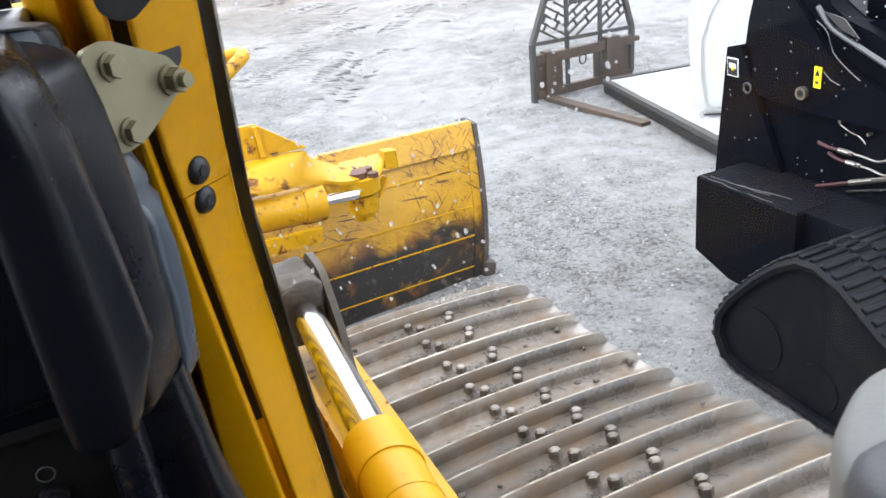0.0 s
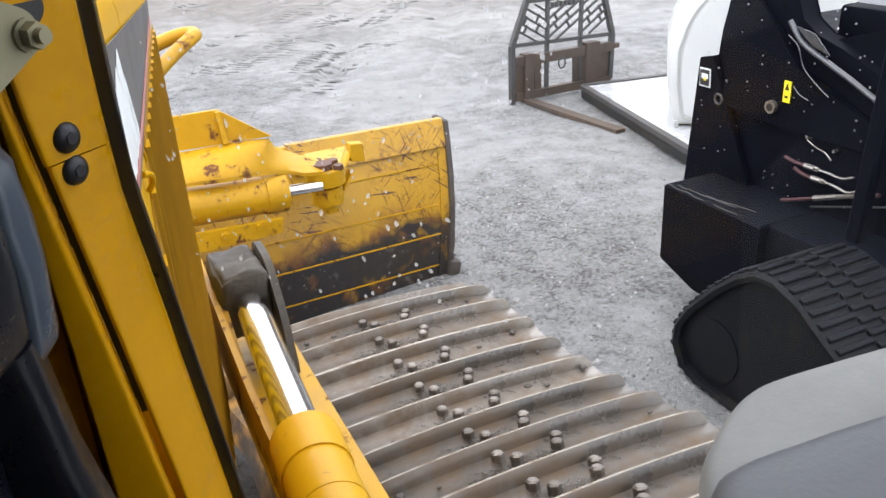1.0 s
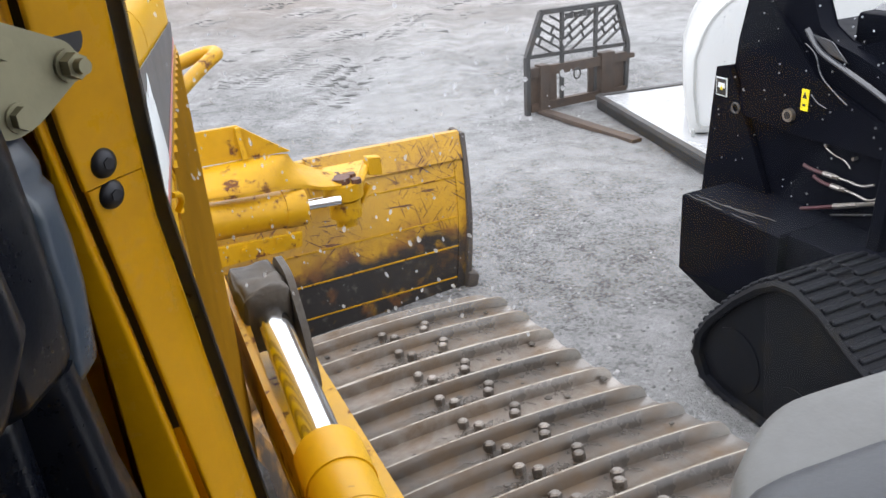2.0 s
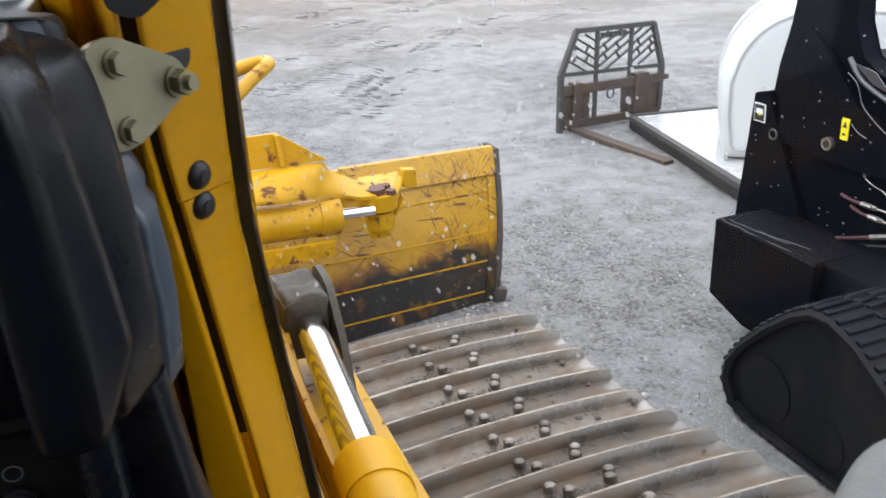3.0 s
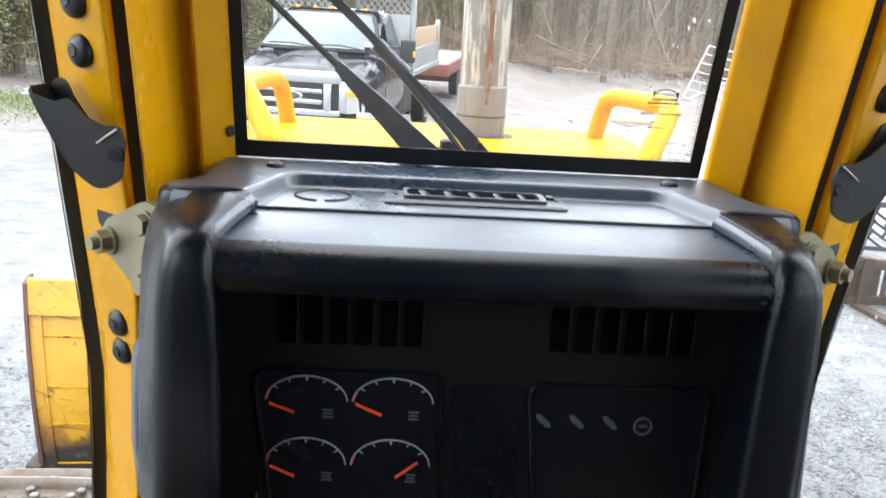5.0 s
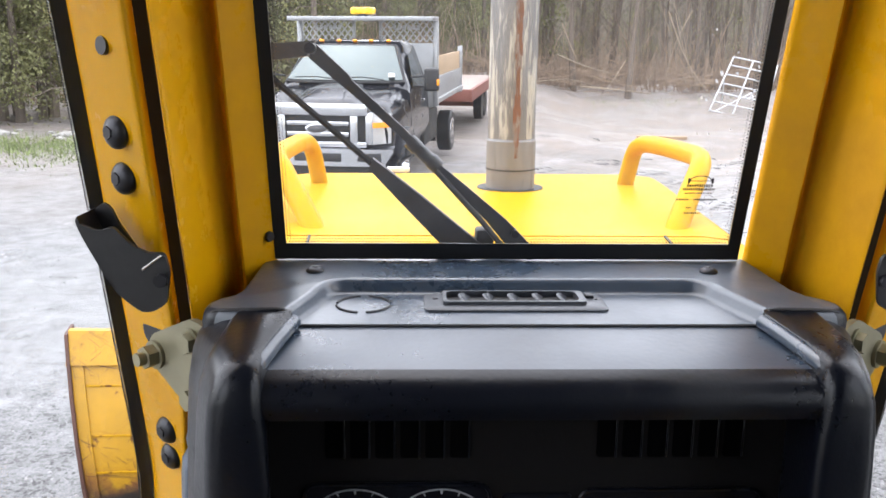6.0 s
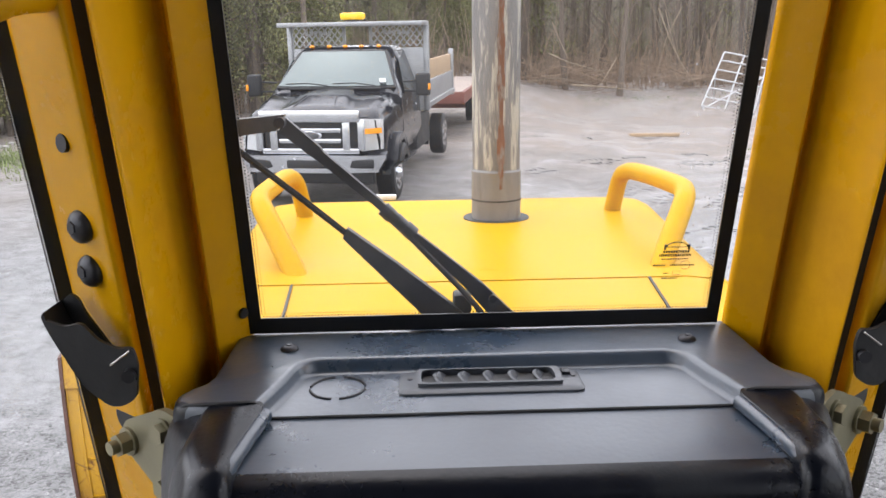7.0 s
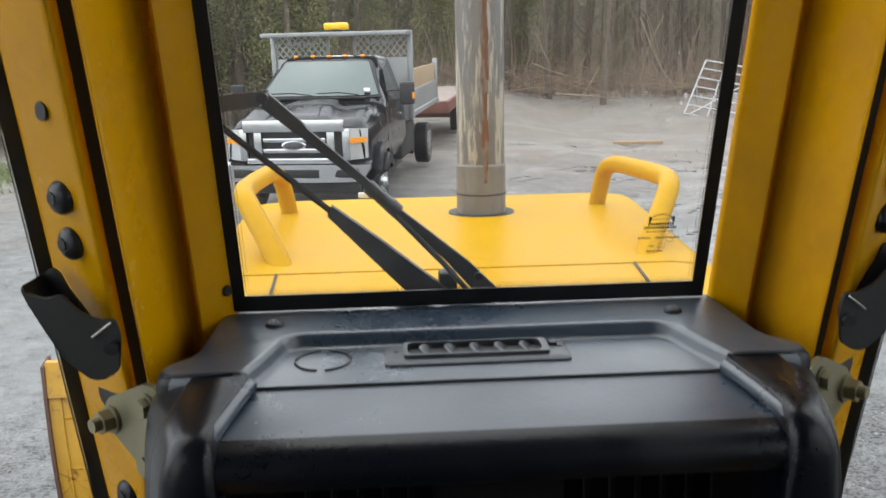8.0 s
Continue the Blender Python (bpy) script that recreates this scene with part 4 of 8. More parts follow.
# grab loops on the hood, both sides
for side in (1, -1):
    bm = B()
    out = 0.028 if side == 1 else 0.0
    tube(bm, smooth_path([(hood_mid(y) + side * x + out * min(1.0, max(0.0, (0.92 - y) / 0.2)), y, z) for x, y, z in ((0.222, 0.48, 1.968), (0.248, 0.53, 2.000), (0.286, 0.60, 2.040), (0.303, 0.645, 2.053), (0.308, 0.70, 2.057), (0.308, 0.86, 2.055), (0.305, 0.92, 2.048), (0.300, 0.955, 2.025), (0.290, 0.975, 1.95))], 5), 0.0155, 12)
    part("grab_loop", bm, HOOD_YELLOW, dozer, "yellow bent-tube grab loop")
bm = B()
tube(bm, smooth_path([(0.43, 1.22, 1.70), (0.50, 1.30, 1.735), (0.548, 1.35, 1.755), (0.560, 1.38, 1.757), (0.548, 1.405, 1.757), (0.50, 1.40, 1.75), (0.42, 1.36, 1.73)], 4), 0.016, 10)
part("side_handle", bm, WORN_YELLOW, dozer, "chipped yellow side handle")
# nose below and ahead of the hood
bm = B()
rings(bm, [[(x * 0.96, y, max(0.55, z)) for x, y, z in hood_section(1.19, 0.55, 0.03)], [(x * 0.93, y, max(0.55, z)) for x, y, z in hood_section(1.42, 0.55, 0.30)]])
part("nose", bm, HOOD_YELLOW, dozer, smooth=50)
soft_box("engine_frame", (0, 0.55, 0.75), (0.62, 1.9, 0.5), WORN_YELLOW, dozer, 0.02)

# exhaust stack
EX = Vector((0.092, 0.905))
bm = B()
cyl(bm, (*EX, 2.05), (*EX, 2.95), 0.0425, 28)
exhaust = part("exhaust_pipe", bm, PIPE, dozer, "weathered exhaust stack with peeling pale paint")
bm = B()
cyl(bm, (*EX, 1.93), (*EX, 2.058), 0.0445, 28)
cyl(bm, (*EX, 2.058), (*EX, 2.062), 0.0445, 28, 0.0428)
part("pipe_collar", bm, material("bare_grey_pipe", (0.19, 0.187, 0.185), 0.5, metal=0.3, vary=0.25, scale=18, grain=90, bump=0.12, dirt=(0.13, 0.11, 0.095), dirt_at=0.6, dirt_scale=25, streak=0.3), exhaust)
bm = B()
cyl(bm, (*EX, 2.006), (*EX, 2.009), 0.0455, 28)
part("pipe_joint", bm, GREY_IRON, exhaust)
bm = B()
for dz in range(40):
    z = 2.03 + dz * 0.022
    a = radians(-84 + 5 * noise.noise(Vector((z * 6, 0, 0))))
    wv = 0.12 + 0.12 * noise.noise(Vector((z * 17, 4, 0)))
    r = 0.0432 if z > 2.06 else 0.0451
    rings(bm, [[(EX.x + r * math.cos(a + k * wv), EX.y + r * math.sin(a + k * wv), zz) for k in (-1, 0, 1)] for zz in (z, z + 0.0225)], closed=False)
part("rust_run", bm, RUST_STREAK, exhaust, "orange rust run", recalc=False)
bm = B()
cyl(bm, (*EX, hood_top(0.9) - 0.004), (*EX, hood_top(0.9) + 0.002), 0.060, 28)
part("pipe_opening", bm, FLAT_BLACK, hood)
soft_box("spot_mount", (-0.12, 1.185, 1.965), (0.05, 0.012, 0.012), WHITE_PAINT, hood, 0.003)

# ---- instrument console ----
console = thing("instrument_console", (0, -0.03, 1.03), "black moulded instrument console with four gauges and a display", "console")


# dash panel: flat border with a tray that opens towards the binnacle
bm = B()
TZ, FZ = 2.0410, 2.0307
CORNER = 0.020
half_rim = [(0.0, 0.0235)] + [(0.147 - CORNER + CORNER * math.sin(a), 0.0235 - CORNER + CORNER * math.cos(a)) for a in [radians(82) * k / 7 for k in range(8)]] + [(0.1525, -0.020), (0.162, -0.054)]


def rim_ring(inset, z):
    """The tray's U-shaped outline drawn in by a distance, from the front right round the back to the front left."""
    right = []
    for k, (x, y) in enumerate(half_rim):
        a, b = half_rim[max(0, k - 1)], half_rim[min(len(half_rim) - 1, k + 1)]
        d = Vector((b[0] - a[0], b[1] - a[1])).normalized()
        right.append((x + d.y * inset if k else 0.0, y - d.x * inset))
    return [bm.verts.new((x, y, z)) for x, y in reversed(right)] + [bm.verts.new((-x, y, z)) for x, y in right[1:]]


def lay(points, z):
    return [bm.verts.new((x, y, z)) for x, y in points]


half_out = [(0.0, 0.088), (0.198, 0.088), (0.198, -0.005), (0.2020, -0.020), (0.2100, -0.029), (0.2145, -0.038), (0.2130, -0.048), (0.204, -0.0535), (0.166, -0.056)]
o = lay(list(reversed(half_out)) + [(-x, y) for x, y in half_out[1:]], TZ)
rims = [rim_ring(d, z) for d, z in ((-0.0035, TZ), (-0.0010, TZ + 0.0006), (0.0012, TZ - 0.0004), (0.0030, TZ - 0.0030), (0.0042, FZ + 0.0030), (0.0062, FZ + 0.0006), (0.0085, FZ))]
no, nr = len(o), len(rims[0])
mo, mr = no // 2, nr // 2
bm.faces.new(o[:mo + 1] + list(reversed(rims[0][:mr + 1])))
bm.faces.new(o[mo:] + list(reversed(rims[0][mr:])))
for a_, b_ in zip(rims, rims[1:]):
    for k in range(nr - 1):
        bm.faces.new([a_[k], a_[k + 1], b_[k + 1], b_[k]])
bm.faces.new(rims[-1])
# edge rolls over before it drops
rolled = [[bm.verts.new((v.co.x * (1 + k * 0.012), v.co.y - k * 0.0012 * (v.co.y < 0), TZ - d)) for v in o] for k, d in ((0.8, 0.0012), (1.6, 0.0040), (2.0, 0.0085))]
skirt = [bm.verts.new((v.co.x, v.co.y, 2.006)) for v in rolled[-1]]
for lower, upper in zip(rolled + [skirt], [o] + rolled):
    for k in range(no - 1):
        bm.faces.new([upper[k], upper[k + 1], lower[k + 1], lower[k]])
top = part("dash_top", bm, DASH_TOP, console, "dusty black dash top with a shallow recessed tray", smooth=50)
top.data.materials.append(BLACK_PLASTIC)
# rolled outer corners get the darker plastic, so they stay unlit in tone
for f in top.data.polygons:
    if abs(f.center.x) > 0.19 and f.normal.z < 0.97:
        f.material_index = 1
# visor, slope and face of the binnacle, as one profile across
bm = B()
prof = [(0.07, 2.010), (-0.050, 2.012), (-0.0575, 2.0300), (-0.090, 2.0268), (-0.117, 2.0240), (-0.1245, 2.0215), (-0.1300, 2.0175), (-0.1335, 2.0120), (-0.1345, 2.0050), (-0.131, 1.9975), (-0.120, 1.9930), (-0.100, 1.990), (-0.0715, 1.987), (-0.0715, 1.815), (-0.086, 1.812), (-0.090, 1.806), (-0.086, 1.799), (-0.072, 1.796), (-0.068, 1.45), (-0.05, 1.03), (0.09, 1.03), (0.09, 1.98)]
rings(bm, [[(x, y, z) for y, z in prof] for x in (-0.176, 0.176)])
body = part("binnacle", bm, BLACK_PLASTIC, console, "black binnacle with an overhanging visor", smooth=35)


def dusty_sheen_top(ob, least):
    """Gives faces that look up the paler plastic: dust plus sky sheen as colour."""
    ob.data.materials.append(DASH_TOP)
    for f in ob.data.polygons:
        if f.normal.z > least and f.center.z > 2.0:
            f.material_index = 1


dusty_sheen_top(body, 0.985)
body.data.materials.append(FACE_BLACK)
for f in body.data.polygons:
    if f.normal.y < -0.7 and f.center.z < 1.99:
        f.material_index = 2


def knots(z, *rows):
    """Straight steps between (z, value) rows, from the lowest up."""
    if z <= rows[0][0]:
        return rows[0][1]
    for (a, u), (b, v) in zip(rows, rows[1:]):
        if z <= b:
            return u + (v - u) * (z - a) / (b - a)
    return rows[-1][1]


for side in (1, -1):
    # rounded cheek that comes over the shoulder and hangs down beside the face, its outer side chamfered
    bm = B()
    secs = []
    for z, inset in ((1.8035, 0.014), (1.806, 0.008), (1.812, 0.0025), (1.820, 0.0), (1.838, 0.0), (1.855, 0.0), (1.88, 0.0), (1.92, 0.0), (1.96, 0.0), (1.99, 0.0), (2.008, 0.0005), (2.018, 0.002), (2.0255, 0.005), (2.0305, 0.0095), (2.0335, 0.016)):
        xa = knots(z, (1.80, 0.1960), (1.85, 0.1985), (1.95, 0.1970), (2.0, 0.1945), (2.03, 0.1905))
        xb = knots(z, (1.80, 0.2000), (1.82, 0.2060), (1.855, 0.2220), (1.92, 0.2175), (1.96, 0.2140), (2.0, 0.2105), (2.03, 0.2050))
        yb = knots(z, (1.80, -0.128), (1.82, -0.122), (1.855, -0.107), (2.03, -0.104))
        crown = knots(z, (1.985, 0.0), (2.005, 1.0))
        xi, xk = 0.1605 + 0.0035 * crown, 0.178 - 0.0225 * crown
        out = round_section([(xi + inset * 0.4, -0.140 + inset), (xa - inset * 0.7, -0.140 + inset), (xb - inset * 0.8, yb + inset * 0.5), (xb - 0.003 - inset * 0.6, -0.052), (xk, -0.052)], 0.009, 4)
        rise = 0.11 * knots(z, (2.0, 0.0), (2.0335, 1.0))
        secs.append([(side * x, y, z + rise * (y + 0.124)) for x, y in out])
    rings(bm, secs)
    part("cheek", bm, BLACK_PLASTIC, console, "rounded black side cheek", smooth=60)
    bm = B()
    tube(bm, smooth_path([(side * 0.1560, -0.0590, 2.0345), (side * 0.1625, -0.090, 2.0315), (side * 0.1680, -0.116, 2.0275), (side * 0.1715, -0.1265, 2.0200), (side * 0.1735, -0.1280, 2.0080)], 5), 0.0050, 10)
    # bead's highlight comes from the sheen-tinted dash plastic
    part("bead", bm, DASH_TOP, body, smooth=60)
    # outer shell between cheek and pillar
    bm = B()
    secs = []
    for z, inset in ((1.790, 0.022), (1.7925, 0.012), (1.799, 0.004), (1.808, 0.0), (1.85, 0.0), (1.90, 0.0), (1.95, 0.0), (1.99, 0.0), (2.012, 0.0008), (2.022, 0.003), (2.029, 0.007), (2.0335, 0.013), (2.0355, 0.020)):
        xs = knots(z, (1.80, 0.2370), (1.85, 0.2400), (1.90, 0.2395), (1.95, 0.2370), (1.99, 0.2335), (2.02, 0.2290), (2.036, 0.2250))
        out = round_section([(0.185, -0.100 + inset), (xs - 0.027 - inset, -0.100 + inset), (xs - 0.002 - inset, -0.047), (xs - 0.002 - inset, -0.029), (0.185, -0.029)], 0.010, 4)
        secs.append([(side * x, y, z) for x, y in out])
    rings(bm, secs)
    bulge = part("side_bulge", bm, BLACK_PLASTIC, console, smooth=60)
    # soft cover with a knuckled top, worn grey
    bm = B()
    secs = []
    for z, grow in ((1.772, -0.020), (1.777, -0.008), (1.786, -0.002), (1.805, 0.0), (1.84, 0.003), (1.875, 0.0025), (1.90, 0.0015), (1.912, 0.0), (1.920, -0.005), (1.930, -0.004), (1.938, -0.0065), (1.947, -0.010), (1.951, -0.014)):
        out = round_section([(0.222, -0.036), (0.240 + grow, -0.036), (0.250 + grow, -0.014), (0.250 + grow, 0.006), (0.222, 0.006)], 0.005, 3)
        secs.append([(side * x, y, z) for x, y in out])
    rings(bm, secs)
    for v in bm.verts:
        v.co.x += side * 0.0016 * noise.noise(v.co * 55)
    part("side_cover", bm, DASH_TOP, bulge, smooth=60)
    # shadow gap along the joint between dash and binnacle
    bm = B()
    tube(bm, smooth_path([(side * 0.1545, -0.0565, 2.0308), (side * 0.1575, -0.0555, 2.0350), (side * 0.163, -0.0545, 2.0412), (side * 0.180, -0.0555, 2.0418), (side * 0.199, -0.0545, 2.0410), (side * 0.209, -0.0525, 2.0395), (side * 0.2155, -0.049, 2.034)], 3), 0.0013, 6)
    part("shoulder_seam", bm, FLAT_BLACK, top, smooth=60)
    # lower leg of the console
    bm = B()
    box(bm, (side * 0.186, -0.070, 1.42), (0.026, 0.05, 0.76), None, 0.010, 3)
    part("leg_cover", bm, BLACK_PLASTIC, console, smooth=60)
    bm = B()
    rings(bm, [[(side * x, y, z) for x, y in round_section([(0.19, -0.062), (0.226 + k, -0.062), (0.235 + k, -0.045), (0.235 + k, 0.0), (0.19, 0.0)], 0.008, 3)] for z, k in ((1.04, 0.05), (1.45, 0.045), (1.62, 0.022), (1.70, 0.008), (1.80, 0.0))])
    part("leg_side", bm, BLACK_PLASTIC, console, smooth=60)
    # dash screws
    bm = B()
    ball(bm, (side * 0.155, 0.045, 2.0415), 0.0072, 16, 8, (1, 1, 0.5))
    cyl(bm, (side * 0.155, 0.045, 2.0445), (side * 0.155, 0.045, 2.0455), 0.0026, 6)
    part("dash_screw", bm, BOLT_BLACK, top)
    # olive mounting bracket and its bolts, turned to lie along the door frame
    along, facing = Vector((side * 0.766, 0.643, 0.0)), Vector((side * 0.643, -0.766, 0.0))
    root = Vector((CAB_X + side * 0.2380, -0.0215, 0.0))

    def on_plate(u, z, out=0.0):
        return root + along * u + facing * out + Vector((0, 0, z))
    bm = B()
    tri = round_section([(-0.020, 2.020), (0.002, 2.0235), (0.052, 2.001), (0.0585, 1.988), (0.053, 1.977), (0.014, 1.955), (-0.004, 1.951), (-0.020, 1.955)], 0.007, 4)
    slab(bm, [on_plate(u, z) for u, z in tri], facing * -0.005)
    br = part("mounting_bracket", bm, OLIVE, console, "olive zinc-plated mounting bracket")
    bm = B()
    hexbolt(bm, on_plate(0.0465, 1.9865), facing, 0.0088, 0.011)
    cyl(bm, on_plate(0.0465, 1.9865, 0.010), on_plate(0.0465, 1.9865, 0.017), 0.0052, 12)
    part("nut", bm, OLIVE, br)
    for u, z in ((0.0, 2.007), (0.002, 1.9635)):
        bm = B()
        hexbolt(bm, on_plate(u, z), facing, 0.0078, 0.008)
        part("bolt", bm, OLIVE, br)
    bm = B()
    cyl(bm, on_plate(0.0465, 1.9865, -0.006), on_plate(0.0465, 1.9865, -0.03), 0.008, 10)
    part("bracket_stud", bm, OLIVE, br)

# joint at the front of the tray
bm = B()
tube(bm, [(-0.1545, -0.0565, 2.0308), (0.1545, -0.0565, 2.0308)], 0.0012, 6)
part("tray_joint", bm, FLAT_BLACK, top)
# round blank in the tray
bm = B()
for a0 in (0.15, 1.75, 3.3, 4.85):
    tube(bm, [(-0.1135 + 0.0195 * math.cos(a0 + k * 0.14), -0.009 + 0.0195 * math.sin(a0 + k * 0.14), 2.0310) for k in range(10)], 0.0010, 6)
part("blank_outline", bm, FLAT_BLACK, top)
# vent in the tray
bm = B()
out = round_section([(-0.070, -0.027), (0.061, -0.027), (0.061, 0.012), (-0.070, 0.012)], 0.006, 3)
hole = round_section([(-0.054, -0.016), (0.042, -0.016), (0.042, 0.008), (-0.054, 0.008)], 0.006, 3)
inner = round_section([(-0.068, -0.025), (0.059, -0.025), (0.059, 0.010), (-0.068, 0.010)], 0.005, 3)
lip = round_section([(-0.0565, -0.0185), (0.0465, -0.0185), (0.0465, 0.0095), (-0.0565, 0.0095)], 0.003, 3)
vs = rings(bm, [[(x, y, 2.0292) for x, y in out], [(x, y, 2.0322) for x, y in out], [(x, y, 2.0334) for x, y in inner], [(x, y, 2.0334) for x, y in lip], [(x, y, 2.0360) for x, y in lip], [(x, y, 2.0360) for x, y in hole], [(x, y, 2.0292) for x, y in hole]], caps=False)
vent = part("dash_vent", bm, material("grey_vent_plastic", (0.046, 0.052, 0.062), 0.4, vary=0.1, grain=200, bump=0.04), top, "grey louvred vent plate")
bm = B()
slab(bm, [(-0.053, -0.015, 2.0312), (0.043, -0.015, 2.0312), (0.043, 0.007, 2.0312), (-0.053, 0.007, 2.0312)], (0, 0, 0.0005))
part("vent_well", bm, FLAT_BLACK, vent)
for i in range(5):
    bm = B()
    x = -0.041 + i * 0.018
    rings(bm, [[(x + 0.004 * c, y, 2.0314), (x + 0.004 * c + 0.0022, y, 2.0314), (x + 0.004 * c - 0.003, y, 2.0367 - c * 0.002), (x + 0.004 * c - 0.005, y, 2.0367 - c * 0.002)] for y, c in ((-0.0155, 1.0), (-0.010, 0.4), (-0.004, 0.0), (0.002, 0.4), (0.0075, 1.0))])
    part("louvre", bm, vent.data.materials[0], vent)
soft_box("slider", (0.0515, 0.003, 2.0342), (0.006, 0.010, 0.003), BLACK_PLASTIC, vent, 0.001)
for x in (-0.062, 0.056):
    bm = B()
    cyl(bm, (x, -0.003, 2.0327), (x, -0.003, 2.0340), 0.002, 8)
    part("vent_screw", bm, BOLT_BLACK, vent)


def plate(bm, x0, x1, z0, z1, y, d=0.002, r=0.004):
    slab(bm, [(x, y, z) for x, z in round_section([(x0, z0), (x1, z0), (x1, z1), (x0, z1)], r, 3)], (0, d, 0))


# face vents: rows of upright slots between thin ribs
FY = -0.0725
for x0, x1 in ((-0.138, -0.038), (0.044, 0.147)):
    n = 6
    for i in range(n):
        cx = x0 + (i + 0.5) * (x1 - x0) / n
        bm = B()
        # raised plate in near-black, the slot's inner shade given as colour
        plate(bm, cx - 0.0062, cx + 0.0058, 1.943, 1.975, FY, 0.003, 0.002)
        slot = part("face_vent", bm, SLOT_BLACK, console)
        bm = B()
        box(bm, (cx + 0.0064, FY - 0.0006, 1.959), (0.0012, 0.0016, 0.032), None, 0.0004)
        part("vent_rib", bm, BLACK_PLASTIC, slot)
# gauge panel
panel_mat = material("gauge_glass", (0.006, 0.0065, 0.009), 0.25, vary=0.1, bump=0.0, rough_vary=0.04, spec=0.15)
bm = B()
plate(bm, -0.150, -0.026, 1.822, 1.922, FY, 0.003, 0.010)
gauges = part("gauge_panel", bm, panel_mat, console, "dark gauge panel with four half-round gauges")
bm = B()
tube(bm, [(x, FY - 0.001, z) for x, z in round_section([(-0.151, 1.820), (-0.025, 1.820), (-0.025, 1.924), (-0.151, 1.924)], 0.011, 4)] + [(-0.140, FY - 0.001, 1.820)], 0.0015, 6)
part("panel_rim", bm, BLACK_PLASTIC, gauges)
for gx, gz, rise, tail, tip in ((-0.1165, 1.9015, 0.0185, (-0.1245, 1.8935), (-0.1415, 1.9000)), (-0.0580, 1.9015, 0.0185, (-0.0655, 1.8930), (-0.0835, 1.9010)), (-0.1165, 1.8535, 0.0205, (-0.1240, 1.8452), (-0.1410, 1.8525)), (-0.0580, 1.8535, 0.0205, (-0.0540, 1.8458), (-0.0390, 1.8575))):
    bm = B()
    tube(bm, [(gx + 0.0275 * math.cos(a), FY - 0.0008, gz + rise * math.sin(a)) for a in [radians(2 + 176 * i / 24) for i in range(25)]], 0.0006, 5)
    for a in (35, 62, 90, 118, 145):
        c, s = math.cos(radians(a)), math.sin(radians(a))
        tube(bm, [(gx + 0.0272 * c, FY - 0.0008, gz + 0.99 * rise * s), (gx + 0.0235 * c, FY - 0.0008, gz + 0.84 * rise * s)], 0.0005 if a != 90 else 0.0010, 4)
    part("gauge_scale", bm, WHITE_PRINT, gauges)
    bm = B()
    tube(bm, [(gx + 0.0268 * math.cos(a), FY - 0.0007, gz + 0.97 * rise * math.sin(a)) for a in [radians(158 + 18 * i / 5) for i in range(6)]], 0.0006, 5)
    part("red_zone", bm, RED, gauges, "red stretch of the scale")
    bm = B()
    tube(bm, [(tail[0], FY - 0.0018, tail[1]), (tip[0], FY - 0.0018, tip[1])], 0.0011, 5)
    part("needle", bm, RED, gauges, "red gauge needle")
    bm = B()
    for k in range(3):
        box(bm, (gx + 0.0145, FY - 0.0006, gz - 0.0115 + k * 0.0026), (0.0075 - 0.0015 * (k == 1), 0.0005, 0.0012))
    part("gauge_symbol", bm, GREY_PRINT, gauges, smooth=0)
# blank cover and display
bm = B()
plate(bm, -0.017, 0.031, 1.816, 1.916, FY - 0.0008, 0.003, 0.004)
part("blank_cover", bm, BLACK_PLASTIC, console)
bm = B()
plate(bm, 0.037, 0.161, 1.822, 1.917, FY, 0.003, 0.009)
display = part("display_panel", bm, panel_mat, console, "dark display panel with four small symbols")
bm = B()
tube(bm, [(x, FY - 0.001, z) for x, z in round_section([(0.036, 1.820), (0.162, 1.820), (0.162, 1.919), (0.036, 1.919)], 0.010, 4)] + [(0.046, FY - 0.001, 1.820)], 0.0015, 6)
part("panel_rim", bm, BLACK_PLASTIC, display)
for x in (0.0465, 0.0700, 0.0935):
    bm = B()
    for k in (0, 1):
        for j in range(3):
            c = (x - 0.0030 + k * 0.0040 + j * 0.0013, FY - 0.0006, 1.8955 - k * 0.0034 - j * 0.0020)
            box(bm, c, (0.0050 - 0.0008 * abs(j - 1), 0.0006, 0.0024), None, 0.0003)
    part("display_symbol", bm, GREY_PRINT, display, smooth=0)
bm = B()
tube(bm, [(0.1175 + 0.0062 * math.cos(a), FY - 0.0008, 1.8900 + 0.0062 * math.sin(a)) for a in [i * math.pi / 8 for i in range(17)]], 0.0008, 5)
box(bm, (0.1175, FY - 0.0008, 1.8900), (0.0065, 0.0004, 0.0016))
part("display_symbol", bm, GREY_PRINT, display, smooth=0)
for x, z in ((-0.0255, 1.8145), (0.0345, 1.8150), (0.006, 1.7775), (-0.128, 1.7790)):
    bm = B()
    cyl(bm, (x, FY + 0.003, z), (x, FY - 0.002, z), 0.0046, 14, 0.0036)
    box(bm, (x, FY - 0.0021, z), (0.0050, 0.0006, 0.0010), Matrix.Rotation(radians(25), 3, "Y"))
    part("face_screw", bm, BOLT_BLACK, console)
